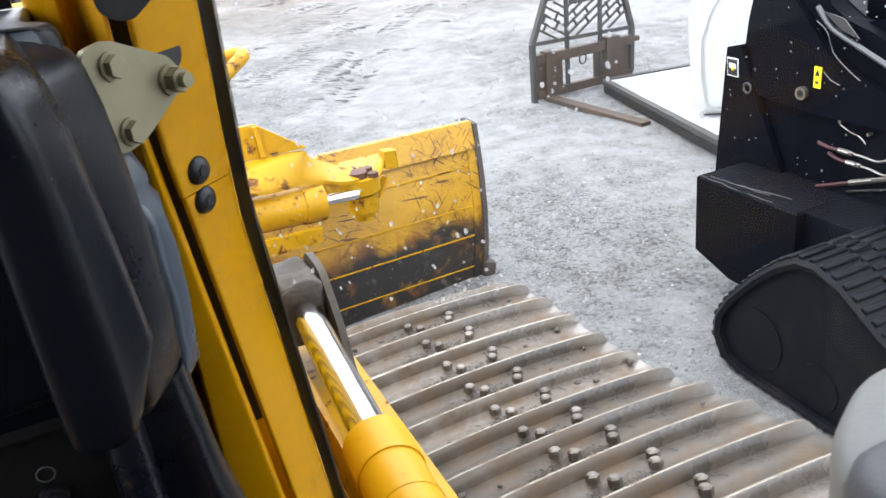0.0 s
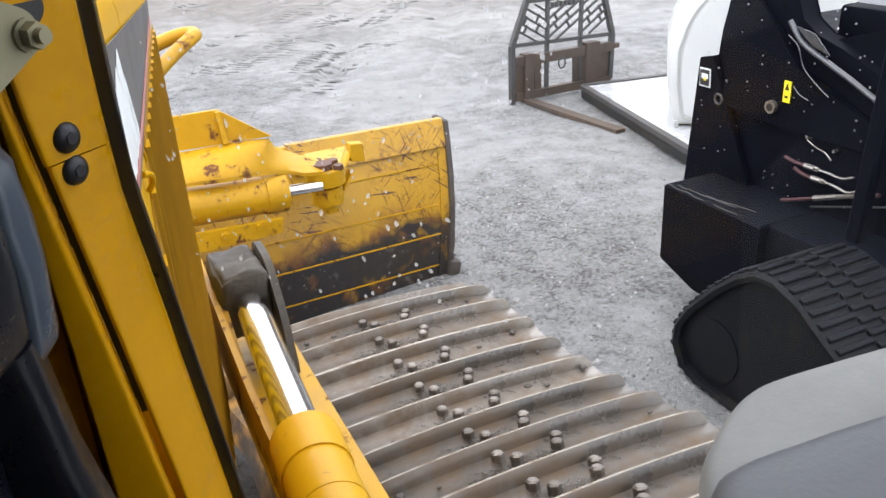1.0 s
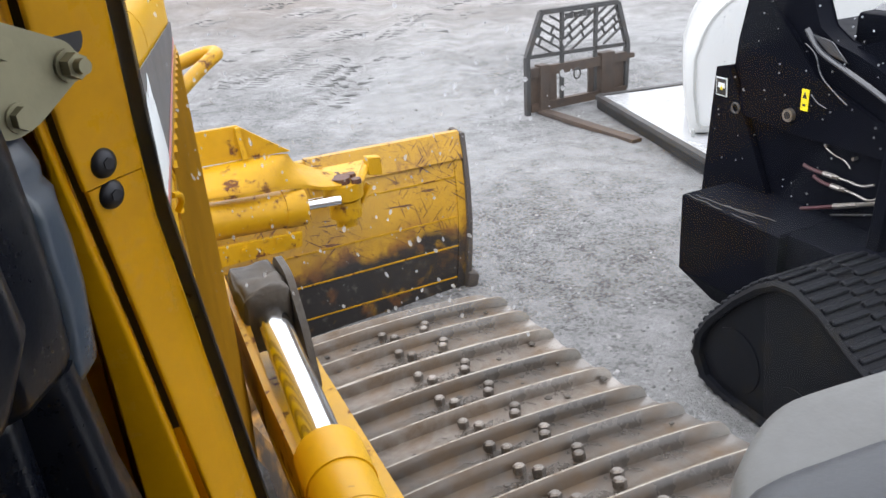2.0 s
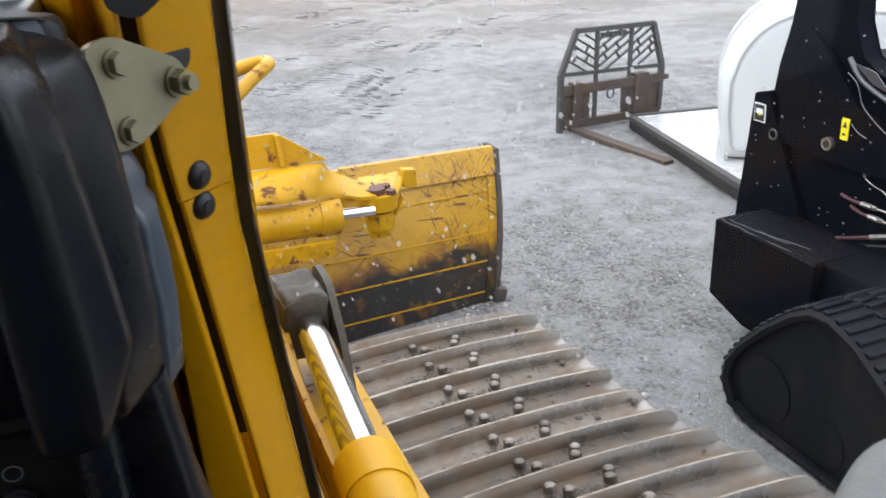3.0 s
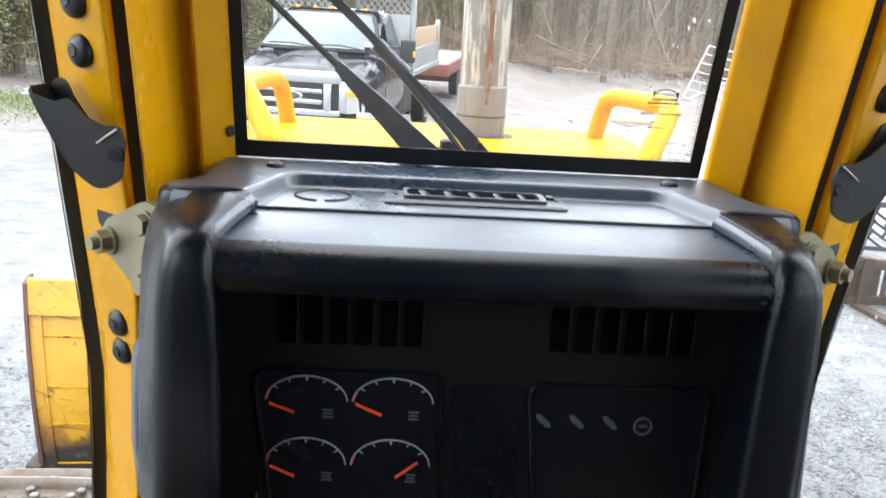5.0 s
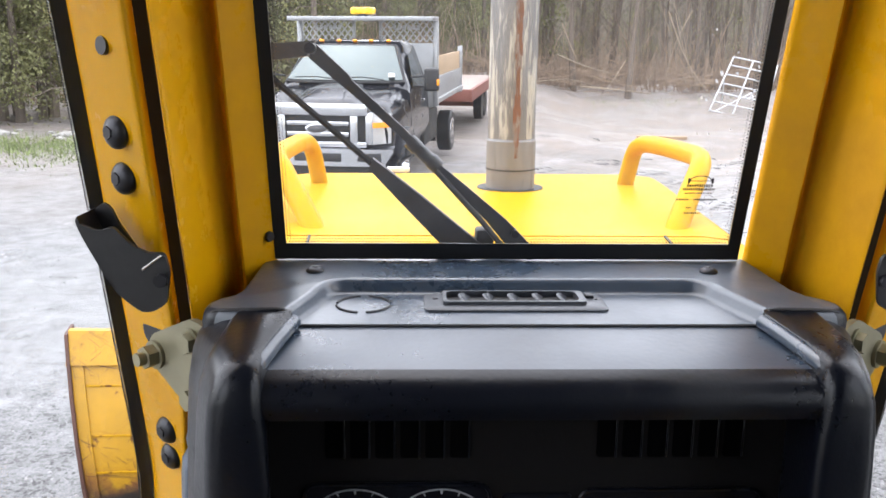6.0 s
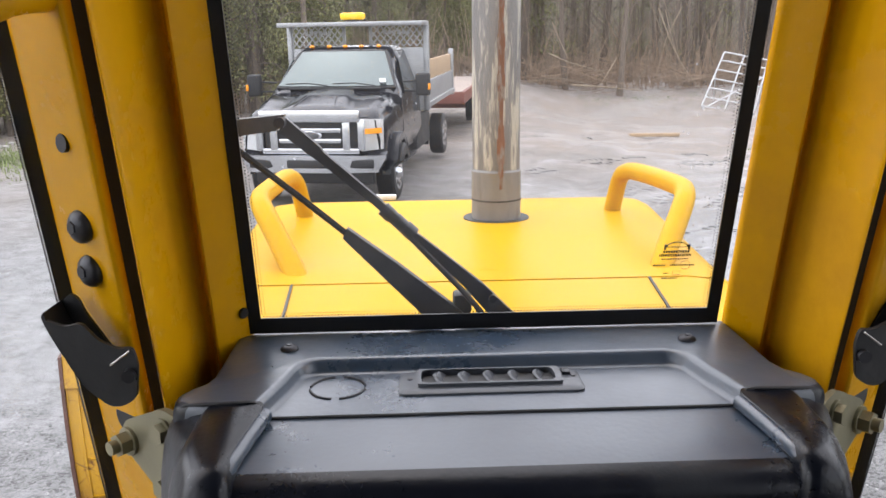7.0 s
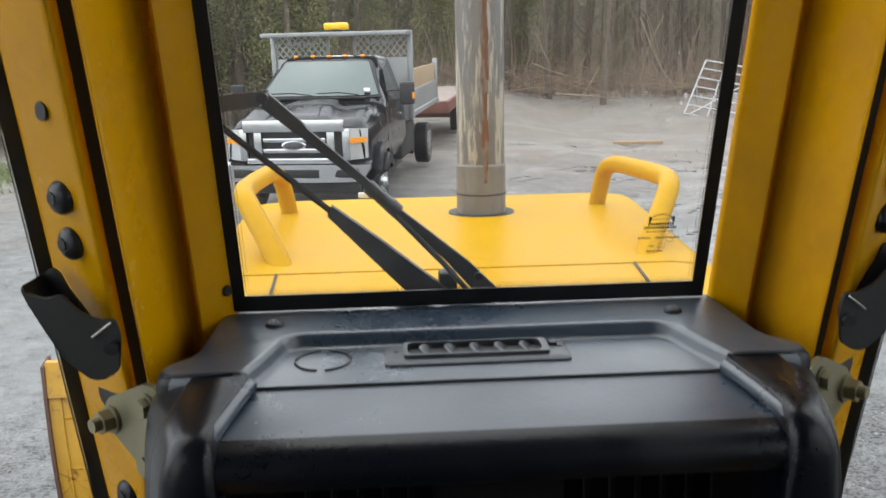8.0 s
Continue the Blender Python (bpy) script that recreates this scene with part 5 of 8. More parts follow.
# lower switch panel
bm = B()
plate(bm, -0.145, 0.000, 1.690, 1.7865, FY + 0.001, 0.003, 0.004)
lamps = part("lamp_panel", bm, panel_mat, console)
bm = B()
plate(bm, 0.010, 0.158, 1.690, 1.7865, FY + 0.001, 0.003, 0.004)
sw = part("switch_panel", bm, FACE_BLACK, console)
for k, x in enumerate((0.038, 0.0855, 0.133)):
    bm = B()
    cyl(bm, (x, FY + 0.001, 1.7465), (x, FY - 0.0045, 1.7465), 0.0095, 18)
    cyl(bm, (x, FY - 0.0045, 1.7465), (x, FY - 0.006, 1.7465), 0.0075, 6)
    cyl(bm, (x, FY - 0.005, 1.7465), (x, FY - 0.021, 1.7485), 0.0032, 10, 0.0060)
    ball(bm, (x, FY - 0.022, 1.7487), 0.0064, 14, 9)
    part("toggle_switch", bm, BOLT_BLACK, sw, "dark metal toggle switch")
    bm = B()
    tube(bm, [(x + 0.0058 * math.cos(a), FY + 0.0003, 1.7655 + 0.0058 * math.sin(a)) for a in [i * math.pi / 6 for i in range(11 if k != 2 else 13)]], 0.0006, 5)
    if k == 0:
        tube(bm, [(x - 0.003, FY + 0.0003, 1.7625), (x + 0.003, FY + 0.0003, 1.7685)], 0.0006, 5)
    if k == 1:
        tube(bm, [(x + 0.0075 + 0.004 * math.cos(a), FY + 0.0003, 1.7625 + 0.004 * math.sin(a)) for a in [i * math.pi / 4 for i in range(9)]], 0.0006, 5)
    part("switch_symbol", bm, GREY_PRINT, sw)
for i, x in enumerate((-0.113, -0.089, -0.063, -0.0375, -0.0130)):
    bm = B()
    if i == 0:
        for dz in (-0.004, 0.0, 0.004):
            box(bm, (x, FY + 0.0004, 1.7405 + dz), (0.009, 0.0004, 0.0012))
    else:
        tube(bm, [(x + 0.0056 * math.cos(a), FY + 0.0004, 1.7405 + 0.0056 * math.sin(a)) for a in [k * math.pi / 8 for k in range(17)]], 0.0007, 5)
        box(bm, (x, FY + 0.0004, 1.7415), (0.0013, 0.0004, 0.0055))
        box(bm, (x, FY + 0.0004, 1.7370), (0.0013, 0.0004, 0.0013))
        if i in (1, 2, 4):
            for sgn in (1, -1):
                tube(bm, [(x + sgn * 0.0082 * math.cos(a), FY + 0.0004, 1.7405 + 0.0075 * math.sin(a)) for a in (-0.7, -0.35, 0.0, 0.35, 0.7)], 0.0006, 5)
    part("lamp_symbol", bm, GREY_PRINT, lamps, smooth=0)

# right-hand side console with its padded top
arm = thing("side_console", (0.75, -0.6, 1.03), "grey moulded side console with a charcoal padded front", "console")
bm = B()
P = round_section([(0.500, -0.40), (0.530, -0.336), (0.592, -0.300), (0.640, -0.308), (0.725, -0.326), (0.835, -0.445), (0.86, -1.1), (0.70, -1.1), (0.49, -0.62)], 0.03, 6)
cx_, cy_ = 0.68, -0.65
rings(bm, [[(cx_ + (x - cx_) * k, cy_ + (y - cy_) * k, z + 0.10 * max(0.0, x - 0.57) * (z > 1.7)) for x, y in P] for z, k in ((1.60, 0.97), (1.72, 0.99), (1.775, 0.999), (1.788, 1.0), (1.797, 0.993), (1.802, 0.978), (1.804, 0.95), (1.804, 0.80))])
part("side_top", bm, GREY_TOP, arm, "pale grey moulded plastic top", smooth=70)
bm = B()
P = round_section([(0.492, -0.42), (0.520, -0.352), (0.571, -0.353), (0.640, -0.365), (0.80, -0.46), (0.845, -1.09), (0.705, -1.09), (0.485, -0.62)], 0.03, 6)
rings(bm, [[(cx_ + (x - cx_) * k, cy_ + (y - cy_) * k, z + 0.09 * max(0.0, x - 0.57) * (z > 1.75)) for x, y in P] for z, k in ((1.03, 0.92), (1.5, 0.98), (1.70, 1.0), (1.790, 1.01), (1.803, 1.0), (1.811, 0.98), (1.815, 0.95), (1.816, 0.88))])
part("side_pad", bm, DARK_PANEL, arm, "charcoal padded front", smooth=70)
bm = B()
cyl(bm, (0.682, -0.328, 1.805), (0.682, -0.328, 1.818), 0.006, 14)
ball(bm, (0.684, -0.329, 1.819), 0.008, 12, 8, (1.5, 1, 0.6))
part("latch_knob", bm, RUST, arm, "small brown latch knob")

# ---- crawler tracks ----
PITCH = 0.171
TRACK_X, SHOE_HALF = 1.112, 0.428
# side outline of the chain, plates' outer face (y, z)
LOOP = [(2.02, 0.545), (1.86, 0.600), (1.67, 0.622), (1.50, 0.628), (1.33, 0.643), (1.16, 0.668), (0.99, 0.704), (0.82, 0.752), (0.65, 0.795), (0.45, 0.85), (0.1, 0.945), (-0.3, 1.03), (-0.75, 1.09), (-1.0, 1.06), (-1.2, 0.95), (-1.3, 0.75), (-1.32, 0.5), (-1.25, 0.2), (-1.1, 0.06), (-0.9, 0.03), (1.6, 0.03), (1.95, 0.08), (2.15, 0.22), (2.19, 0.36), (2.13, 0.48)]


def loop_points(step):
    pts = [Vector((0, y, z)) for y, z in LOOP] + [Vector((0, *LOOP[0]))]
    lens = [(b - a).length for a, b in zip(pts, pts[1:])]
    total = sum(lens)
    count = int(total / step)
    out, i, run = [], 0, 0.0
    for k in range(count):
        s = k * total / count
        while s > run + lens[i]:
            run += lens[i]
            i += 1
        f = (s - run) / lens[i]
        d = (pts[i + 1] - pts[i]).normalized()
        out.append((pts[i].lerp(pts[i + 1], f), d))
    return out


def shoe_mesh():
    """Single-grouser shoe: x across, y along the chain (towards the rear on the top run), z out."""
    bm = B()
    prof = [(-0.080, -0.012), (-0.080, 0.0), (-0.062, 0.003), (-0.058, 0.038), (-0.0555, 0.042), (-0.0485, 0.042), (-0.046, 0.038), (-0.040, 0.004), (0.0, 0.0), (0.055, 0.0), (0.076, 0.012), (0.086, 0.011), (0.086, -0.004), (0.0, -0.012)]
    secs = []
    for x, k in ((-1.0, 0.30), (-0.985, 0.58), (-0.955, 0.84), (-0.90, 0.97), (-0.80, 1.0), (-0.6, 1.0), (-0.4, 1.0), (-0.2, 1.0), (0.0, 1.0), (0.2, 1.0), (0.4, 1.0), (0.6, 1.0), (0.80, 1.0), (0.90, 0.97), (0.955, 0.84), (0.985, 0.58), (1.0, 0.30)):
        secs.append([(x * SHOE_HALF, y, (z if z < 0.02 else 0.005 + (z - 0.005) * k) + 0.005 - 0.019 * x * x) for y, z in prof])
    rings(bm, secs)
    return bm


def turn_to(p, d, x, side):
    out = Vector((0, -d.z, d.y))
    if out.dot(Vector((0, p.y - 0.4, p.z - 0.5))) < 0:
        out = -out
    right = Vector((1, 0, 0))
    m = Matrix((right, d, out)).transposed().to_4x4()
    if m.determinant() < 0:
        m = Matrix((-right, d, out)).transposed().to_4x4()
    return Matrix.Translation((x, p.y, p.z)) @ m


first_shoe = first_bolt = None
for side in (1, -1):
    for p, d in loop_points(PITCH):
        m = turn_to(p, d, side * TRACK_X, side)
        if first_shoe is None:
            first_shoe = part("track_shoe", shoe_mesh(), SHOE_STEEL, dozer, "muddy worn steel track shoe with one grouser", smooth=30)
            first_shoe.matrix_basis = m
            first_shoe.data.materials.append(EDGE_STEEL)
            for f in first_shoe.data.polygons:
                if -0.062 < f.center.y < -0.040 and f.normal.z > 0.75 or (f.center.y > 0.074 and f.normal.z > 0.5):
                    f.material_index = 1
            shoe = first_shoe
        else:
            shoe = shared("track_shoe", first_shoe, m, dozer)
        if p.z < 0.35:
            continue
        flip = 1 if m.col[0].x > 0 else -1
        for bx, by in ((0.0735, -0.010), (0.054, 0.028), (-0.0905, -0.014), (-0.060, 0.030)):
            bmx = m @ Matrix.Translation((flip * bx, by, 0.004))
            if first_bolt is None:
                bm = B()
                cyl(bm, (0, 0, -0.004), (0, 0, 0.020), 0.0165, 6, 0.0165)
                cyl(bm, (0, 0, 0.020), (0, 0, 0.024), 0.0160, 6, 0.0115)
                first_bolt = part("shoe_bolt", bm, BOLT_STEEL, shoe, "worn hexagon shoe bolt")
                first_bolt.matrix_basis = bmx
            else:
                shared("shoe_bolt", first_bolt, bmx, shoe)
    # chain, roller frame, idler and sprocket
    for name, c, r in (("idler", (1.86, 0.33), 0.27), ("sprocket", (-0.72, 0.66), 0.40), ("rear_idler", (-0.98, 0.33), 0.27)):
        bm = B()
        cyl(bm, (side * (TRACK_X - 0.09), *c), (side * (TRACK_X + 0.09), *c), r, 28)
        part(name, bm, MUDDY_YELLOW, dozer)
    soft_box("roller_frame", (side * TRACK_X, 0.4, 0.30), (0.26, 2.2, 0.26), MUDDY_YELLOW, dozer, 0.03)
    soft_box("fender", (side * 0.62, -0.6, 1.02), (0.42, 1.6, 0.08), WORN_YELLOW, dozer, 0.01)
    soft_box("track_beam", (side * 0.66, -0.2, 0.5), (0.75, 0.35, 0.22), WORN_YELLOW, dozer, 0.02)
# clods of mud on the plates
rng = random.Random(3)
bm = B()
for i in range(260):
    k = rng.random()
    if k < 0.45:
        y, x = 1.42 + rng.gauss(0, 0.035), 1.10 + rng.gauss(0, 0.07)
    elif k < 0.75:
        y, x = 1.86 + rng.gauss(0, 0.05), 1.0 + rng.gauss(0, 0.1)
    else:
        y, x = rng.uniform(0.7, 1.9), rng.uniform(0.75, 1.5)
    z = np.interp(y, [0.65, 0.82, 0.99, 1.16, 1.33, 1.5, 1.67, 1.86, 2.02], [0.795, 0.752, 0.704, 0.668, 0.643, 0.628, 0.622, 0.6, 0.545])
    ball(bm, (x, y, z + 0.002), rng.uniform(0.004, 0.012), 6, 4, (1.2, 1.1, 0.6))
tagged(part("mud_clods", bm, MUD, dozer, "clods of mud on the track"), kind="stuff")

# ---- blade ----
BY = pose(0.180, 3.145, -0.022, 0, 2.9, math.degrees(math.atan(0.15)))


def blade_profile(h):
    """(y, z): the back of the mouldboard, leaning forward to the top."""
    return (-0.19 + 0.20 * h - 0.05 * math.sin(math.pi * h) + 0.03 * h * h, 0.02 + 0.90 * h)


def half_at(h):
    """The blade narrows a little towards its foot."""
    return 1.872 - 0.14 * (1 - h)


def bl(x, y, z):
    return BY @ Vector((x, y, z))


HALF = 1.872
bm = B()
secs = []
for i in range(13):
    h = i / 12
    y, z = blade_profile(h)
    w = half_at(h)
    secs.append([bl(-w, y, z), bl(w, y, z), bl(w, y + 0.028, z + 0.004), bl(-w, y + 0.028, z + 0.004)])
rings(bm, secs)
blade = part("blade", bm, BLADE_PAINT, dozer, "scratched yellow dozer blade, muddy along its foot", smooth=50)
for h, t in ((0.16, 0.004), (0.355, 0.005), (0.53, 0.004), (0.76, 0.004)):
    y, z = blade_profile(h)
    bm = B()
    w = half_at(h)
    slab(bm, [bl(-w, y - t, z - 0.0035), bl(w, y - t, z - 0.0035), bl(w, y - t, z + 0.0035), bl(-w, y - t, z + 0.0035)], BY.to_3x3() @ Vector((0, t + 0.006, 0)))
    part("blade_seam", bm, WORN_YELLOW, blade)
# bevelled top band
y, z = blade_profile(1.0)
y2, z2 = blade_profile(0.86)
for x0, x1 in ((0.95, HALF), (-HALF, -0.95)):
    bm = B()
    slab(bm, [bl(x0, y2 - 0.022, z2), bl(x1, y2 - 0.022, z2), bl(x1, y - 0.01, z + 0.012), bl(x0, y - 0.01, z + 0.012)], BY.to_3x3() @ Vector((0, 0.035, 0.0)))
    part("top_band", bm, BLADE_PAINT, blade)
for s in (1, -1):
    bm = B()
    pr = [(half_at(h), *blade_profile(h)) for h in (0.0, 0.15, 0.3, 0.5, 0.7, 0.85, 1.0)]
    slab(bm, [bl(s * w, yy - 0.03, zz) for w, yy, zz in pr] + [bl(s * w, yy + 0.09, zz + 0.01) for w, yy, zz in reversed(pr)], BY.to_3x3() @ Vector((s * (0.028 if s == 1 else 0.014), 0, 0)))
    part("end_plate", bm, RUST if s == 1 else PIN_RUST, blade, "rust-edged end plate")
    bm = B()
    slab(bm, [bl(s * (w - 0.05), yy - 0.010, zz) for w, yy, zz in pr] + [bl(s * (w - 0.05), yy + 0.01, zz) for w, yy, zz in reversed(pr)], BY.to_3x3() @ Vector((s * 0.05, 0, 0)))
    part("end_stiffener", bm, BLADE_PAINT, blade)
    bm = B()
    box(bm, bl(s * (half_at(0.1) + 0.045), -0.16, 0.13), (0.07, 0.16, 0.11), Matrix.Rotation(radians(15), 3, "Y"), 0.02, 2)
    part("corner_bit", bm, RUST, blade, "worn corner bit")
bm = B()
w = half_at(0.0)
slab(bm, [bl(-w, -0.22, -0.03), bl(w, -0.22, -0.03), bl(w, -0.20, 0.06), bl(-w, -0.20, 0.06)], BY.to_3x3() @ Vector((0, 0.03, 0)))
part("cutting_edge", bm, RUST, blade)
# raised centre guard plate with folded wings
bm = B()
slab(bm, [(-0.62, 2.80, 1.225), (0.785, 2.82, 1.218), (0.985, 2.79, 1.078), (0.60, 2.80, 1.08), (-0.62, 2.8, 1.08)], (0, 0.02, 0))
guard = part("centre_guard", bm, WORN_YELLOW, dozer, "upright yellow guard plate behind the blade")
bm = B()
slab(bm, [(0.772, 2.812, 1.215), (0.790, 2.812, 1.215), (0.800, 2.79, 1.085), (0.780, 2.79, 1.085)], (0, -0.02, 0))
part("weld_rib", bm, WORN_YELLOW, guard)
# cover plate over the angle cylinder: wavy front edge, drawn in and down to the pivot pin
bm = B()
edge = [(-0.6, 2.68, 0.985), (0.45, 2.67, 0.985), (0.62, 2.655, 0.984), (0.76, 2.652, 0.978), (0.87, 2.69, 0.964), (0.96, 2.735, 0.945), (1.04, 2.755, 0.922), (1.10, 2.770, 0.896), (1.19, 2.785, 0.880)]
far = [(-0.6, 2.81, 1.075), (0.56, 2.80, 1.075), (0.70, 2.80, 1.076), (0.80, 2.80, 1.077), (0.955, 2.80, 1.070), (0.985, 2.83, 1.045), (1.015, 2.88, 1.000), (1.10, 2.93, 0.945), (1.22, 2.95, 0.886)]
loft = []
for k in range(6):
    u = k / 5
    row = [Vector(a).lerp(Vector(b), u) + Vector((0, 0, 0.022 * math.sin(math.pi * u) * (1 if i < 5 else 0.4))) for i, (a, b) in enumerate(zip(edge, far))]
    row = smooth_path(row, 4)
    loft.append(row + [p - Vector((0, 0, 0.016)) for p in reversed(row)])
rings(bm, loft)
part("cylinder_cover", bm, WORN_YELLOW, dozer, "yellow cover plate with a wavy edge", smooth=50)
# angle cylinder
bm = B()
cyl(bm, (0.2, 2.66, 0.90), (0.98, 2.76, 0.835), 0.082, 28)
anglecyl = part("angle_cylinder", bm, WORN_YELLOW, dozer, "yellow angle cylinder")
bm = B()
cyl(bm, (0.90, 2.75, 0.842), (0.995, 2.762, 0.834), 0.088, 28)
part("gland", bm, WORN_YELLOW, anglecyl)
bm = B()
cyl(bm, (0.99, 2.76, 0.834), (1.17, 2.78, 0.818), 0.024, 20)
part("rod", bm, CHROME, anglecyl, "bright chromed rod")
bm = B()
slab(bm, [(0.50, 2.60, 0.79), (0.955, 2.655, 0.755), (0.945, 2.655, 0.69), (0.50, 2.60, 0.70)], (0, 0.02, 0))
lug = part("valve_plate", bm, WORN_YELLOW, anglecyl)
for x in (0.70, 0.85):
    bm = B()
    hexbolt(bm, (x, 2.625 + (x - 0.7) * 0.12, 0.745), (0, -1, 0), 0.016, 0.014)
    part("bolt", bm, WORN_YELLOW, lug)
# pivot lug and pin
PIN = Vector((1.214, 2.862, 0.0))
bm = B()
cyl(bm, PIN + Vector((0, 0, 0.705)), PIN + Vector((0, 0, 0.785)), 0.074, 26)
cyl(bm, PIN + Vector((0, 0, 0.800)), PIN + Vector((0, 0, 0.872)), 0.092, 28)
slab(bm, [PIN + Vector(p) for p in ((-0.06, -0.05, 0.802), (0.07, -0.05, 0.802), (0.19, 0.26, 0.802), (-0.02, 0.26, 0.802))], (0, 0, 0.066))
slab(bm, [PIN + Vector(p) for p in ((-0.05, -0.05, 0.70), (0.06, -0.05, 0.70), (0.18, 0.30, 0.70), (-0.02, 0.30, 0.70))], (0, 0, 0.045))
pivot = part("pivot_lug", bm, WORN_YELLOW, dozer, "yellow pivot lug on the blade")
bm = B()
cyl(bm, PIN + Vector((0, 0, 0.66)), PIN + Vector((0, 0, 0.705)), 0.05, 18)
part("grease_boss", bm, WORN_YELLOW, pivot)
# slanting stays and an upright stop that tie the lug to the mouldboard
for pts in (((1.270, 2.82, 0.835), (1.292, 2.82, 0.835), (1.365, 2.88, 0.918), (1.345, 2.88, 0.922)), ((1.345, 2.86, 0.958), (1.412, 2.86, 0.950), (1.412, 2.86, 0.862), (1.345, 2.86, 0.872)), ((1.280, 2.84, 0.745), (1.303, 2.84, 0.752), (1.362, 2.88, 0.805), (1.352, 2.88, 0.825))):
    bm = B()
    slab(bm, pts, (-0.004, 0.05, 0))
    bmesh.ops.bevel(bm, geom=list(bm.edges), offset=0.004, segments=1, affect="EDGES")
    part("gusset", bm, WORN_YELLOW, pivot)
for (dx, dy), r in (((-0.012, -0.02), 0.045), ((0.050, -0.058), 0.024), ((0.052, 0.028), 0.024), ((-0.01, 0.07), 0.022)):
    bm = B()
    cyl(bm, PIN + Vector((dx, dy, 0.870)), PIN + Vector((dx, dy, 0.900 if r > 0.03 else 0.893)), r, 6 if r < 0.03 else 20)
    part("pin_head", bm, PIN_RUST, pivot, "rusty pin head")
soft_box("push_frame", (0, 2.35, 0.45), (1.1, 1.1, 0.3), MUDDY_YELLOW, dozer, 0.04)
for s in (1, -1):
    bm = B()
    tube(bm, [(s * 0.62, 0.6, 0.42), (s * 0.62, 1.6, 0.42), (s * 0.45, 2.4, 0.42)], 0.11, 8)
    part("push_arm", bm, MUDDY_YELLOW, dozer)

# worn bracket between the hood and the lift cylinder
for s in (1, -1):
    bm = B()
    slab(bm, [(s * 0.475, 1.00, 1.02), (s * 0.485, 1.36, 1.00), (s * 0.485, 1.38, 1.13), (s * 0.480, 1.30, 1.175), (s * 0.475, 1.02, 1.08)], (s * 0.02, 0, 0))
    part("side_bracket", bm, WORN_YELLOW, dozer, "worn yellow bracket beside the hood")
# ---- lift cylinders beside the hood ----
for s in (1, -1):
    a, b, c = Vector((s * 0.555, 1.25, 1.145)), Vector((s * 0.522, 0.612, 1.157)), Vector((s * 0.490, 0.0, 1.168))
    d = (c - b).normalized()
    bm = B()
    cyl(bm, b, c, 0.060, 32)
    cyl(bm, b + d * 0.0, b + d * 0.10, 0.0635, 32)
    lift = part("lift_cylinder", bm, CYL_YELLOW, dozer, "bright yellow hydraulic lift cylinder")
    bm = B()
    cyl(bm, b + d * 0.20, b + d * 0.203, 0.0612, 32)
    part("weld_ring", bm, WORN_YELLOW, lift)
    bm = B()
    cyl(bm, a.lerp(b, 0.10), b + d * 0.02, 0.038, 24)
    part("rod", bm, CHROME, lift, "bright chromed rod")
    bm = B()
    box(bm, Vector((s * 0.546, 1.30, 1.140)), (0.120, 0.20, 0.165), None, 0.022, 3)
    bmesh.ops.subdivide_edges(bm, edges=bm.edges[:], cuts=6, use_grid_fill=True)
    for v in bm.verts:
        v.co += Vector((0, 0, 1)) * (0.016 * noise.noise(v.co * 20) + 0.006 * noise.noise(v.co * 70)) + Vector((1, 0, 0)) * 0.008 * noise.noise(v.co * 26 + Vector((5, 0, 0)))
    part("rod_clevis", bm, MUD, lift, "mud-caked rod end")
    bm = B()
    prof = round_section([(1.08, 0.98), (1.42, 0.97), (1.42, 1.18), (1.37, 1.238), (1.24, 1.238), (1.14, 1.13)], 0.04, 5)
    slab(bm, [(s * 0.608, y, z) for y, z in prof], (s * 0.018, 0, 0))
    part("clevis_plate", bm, MUD, lift)
    bm = B()
    slab(bm, [(s * 0.47, 0.2, 1.02), (s * 0.47, 1.5, 0.95), (s * 0.47, 1.5, 1.18), (s * 0.47, 0.9, 1.12), (s * 0.47, 0.2, 1.16)], (s * 0.015, 0, 0))
    slab(bm, [(s * 0.47, 0.2, 0.98), (s * 0.66, 0.2, 0.98), (s * 0.66, 1.5, 0.93), (s * 0.47, 1.5, 0.93)], (0, 0, 0.02))
    part("cylinder_trough", bm, WORN_YELLOW, dozer, "muddy yellow frame beneath the cylinder")

# ---- black compact track loader ----
ctl = thing("track_loader", (3.0, 1.4, 0), "black compact track loader with rubber tracks, wet with rain", "track loader")


def side_plate(name, pts, x, depth, mat, parent, label="", bevel=0.0):
    bm = B()
    slab(bm, [(x, y, z) for y, z in pts], (depth, 0, 0))
    if bevel:
        bmesh.ops.bevel(bm, geom=list(bm.edges), offset=bevel, segments=2, affect="EDGES")
    return part(name, bm, mat, parent, label)


CT = [(1.70, 0.0), (1.80, 0.03), (1.855, 0.12), (1.845, 0.22), (1.78, 0.33), (1.64, 0.49), (1.52, 0.60), (1.43, 0.655), (1.34, 0.665), (1.22, 0.625), (1.04, 0.51), (0.7, 0.34), (0.35, 0.20), (0.2, 0.10), (0.22, 0.02), (0.32, 0.0)]
bm = B()
cen = (1.2, 0.28)
inner_ = [(cen[0] + (y - cen[0]) * 0.93, cen[1] + (z - cen[1]) * 0.90) for y, z in CT]
x0, x1 = 2.40, 2.86
vs = rings(bm, [[(x0 + 0.035, y, z) for y, z in inner_], [(x0 + 0.01, y, z) for y, z in inner_], [(x0, cen[0] + (y - cen[0]) * 0.97, cen[1] + (z - cen[1]) * 0.955) for y, z in CT], [(x0 + 0.012, y, z) for y, z in CT], [(x1, y, z) for y, z in CT], [(x1, y, z) for y, z in inner_]], caps=True)
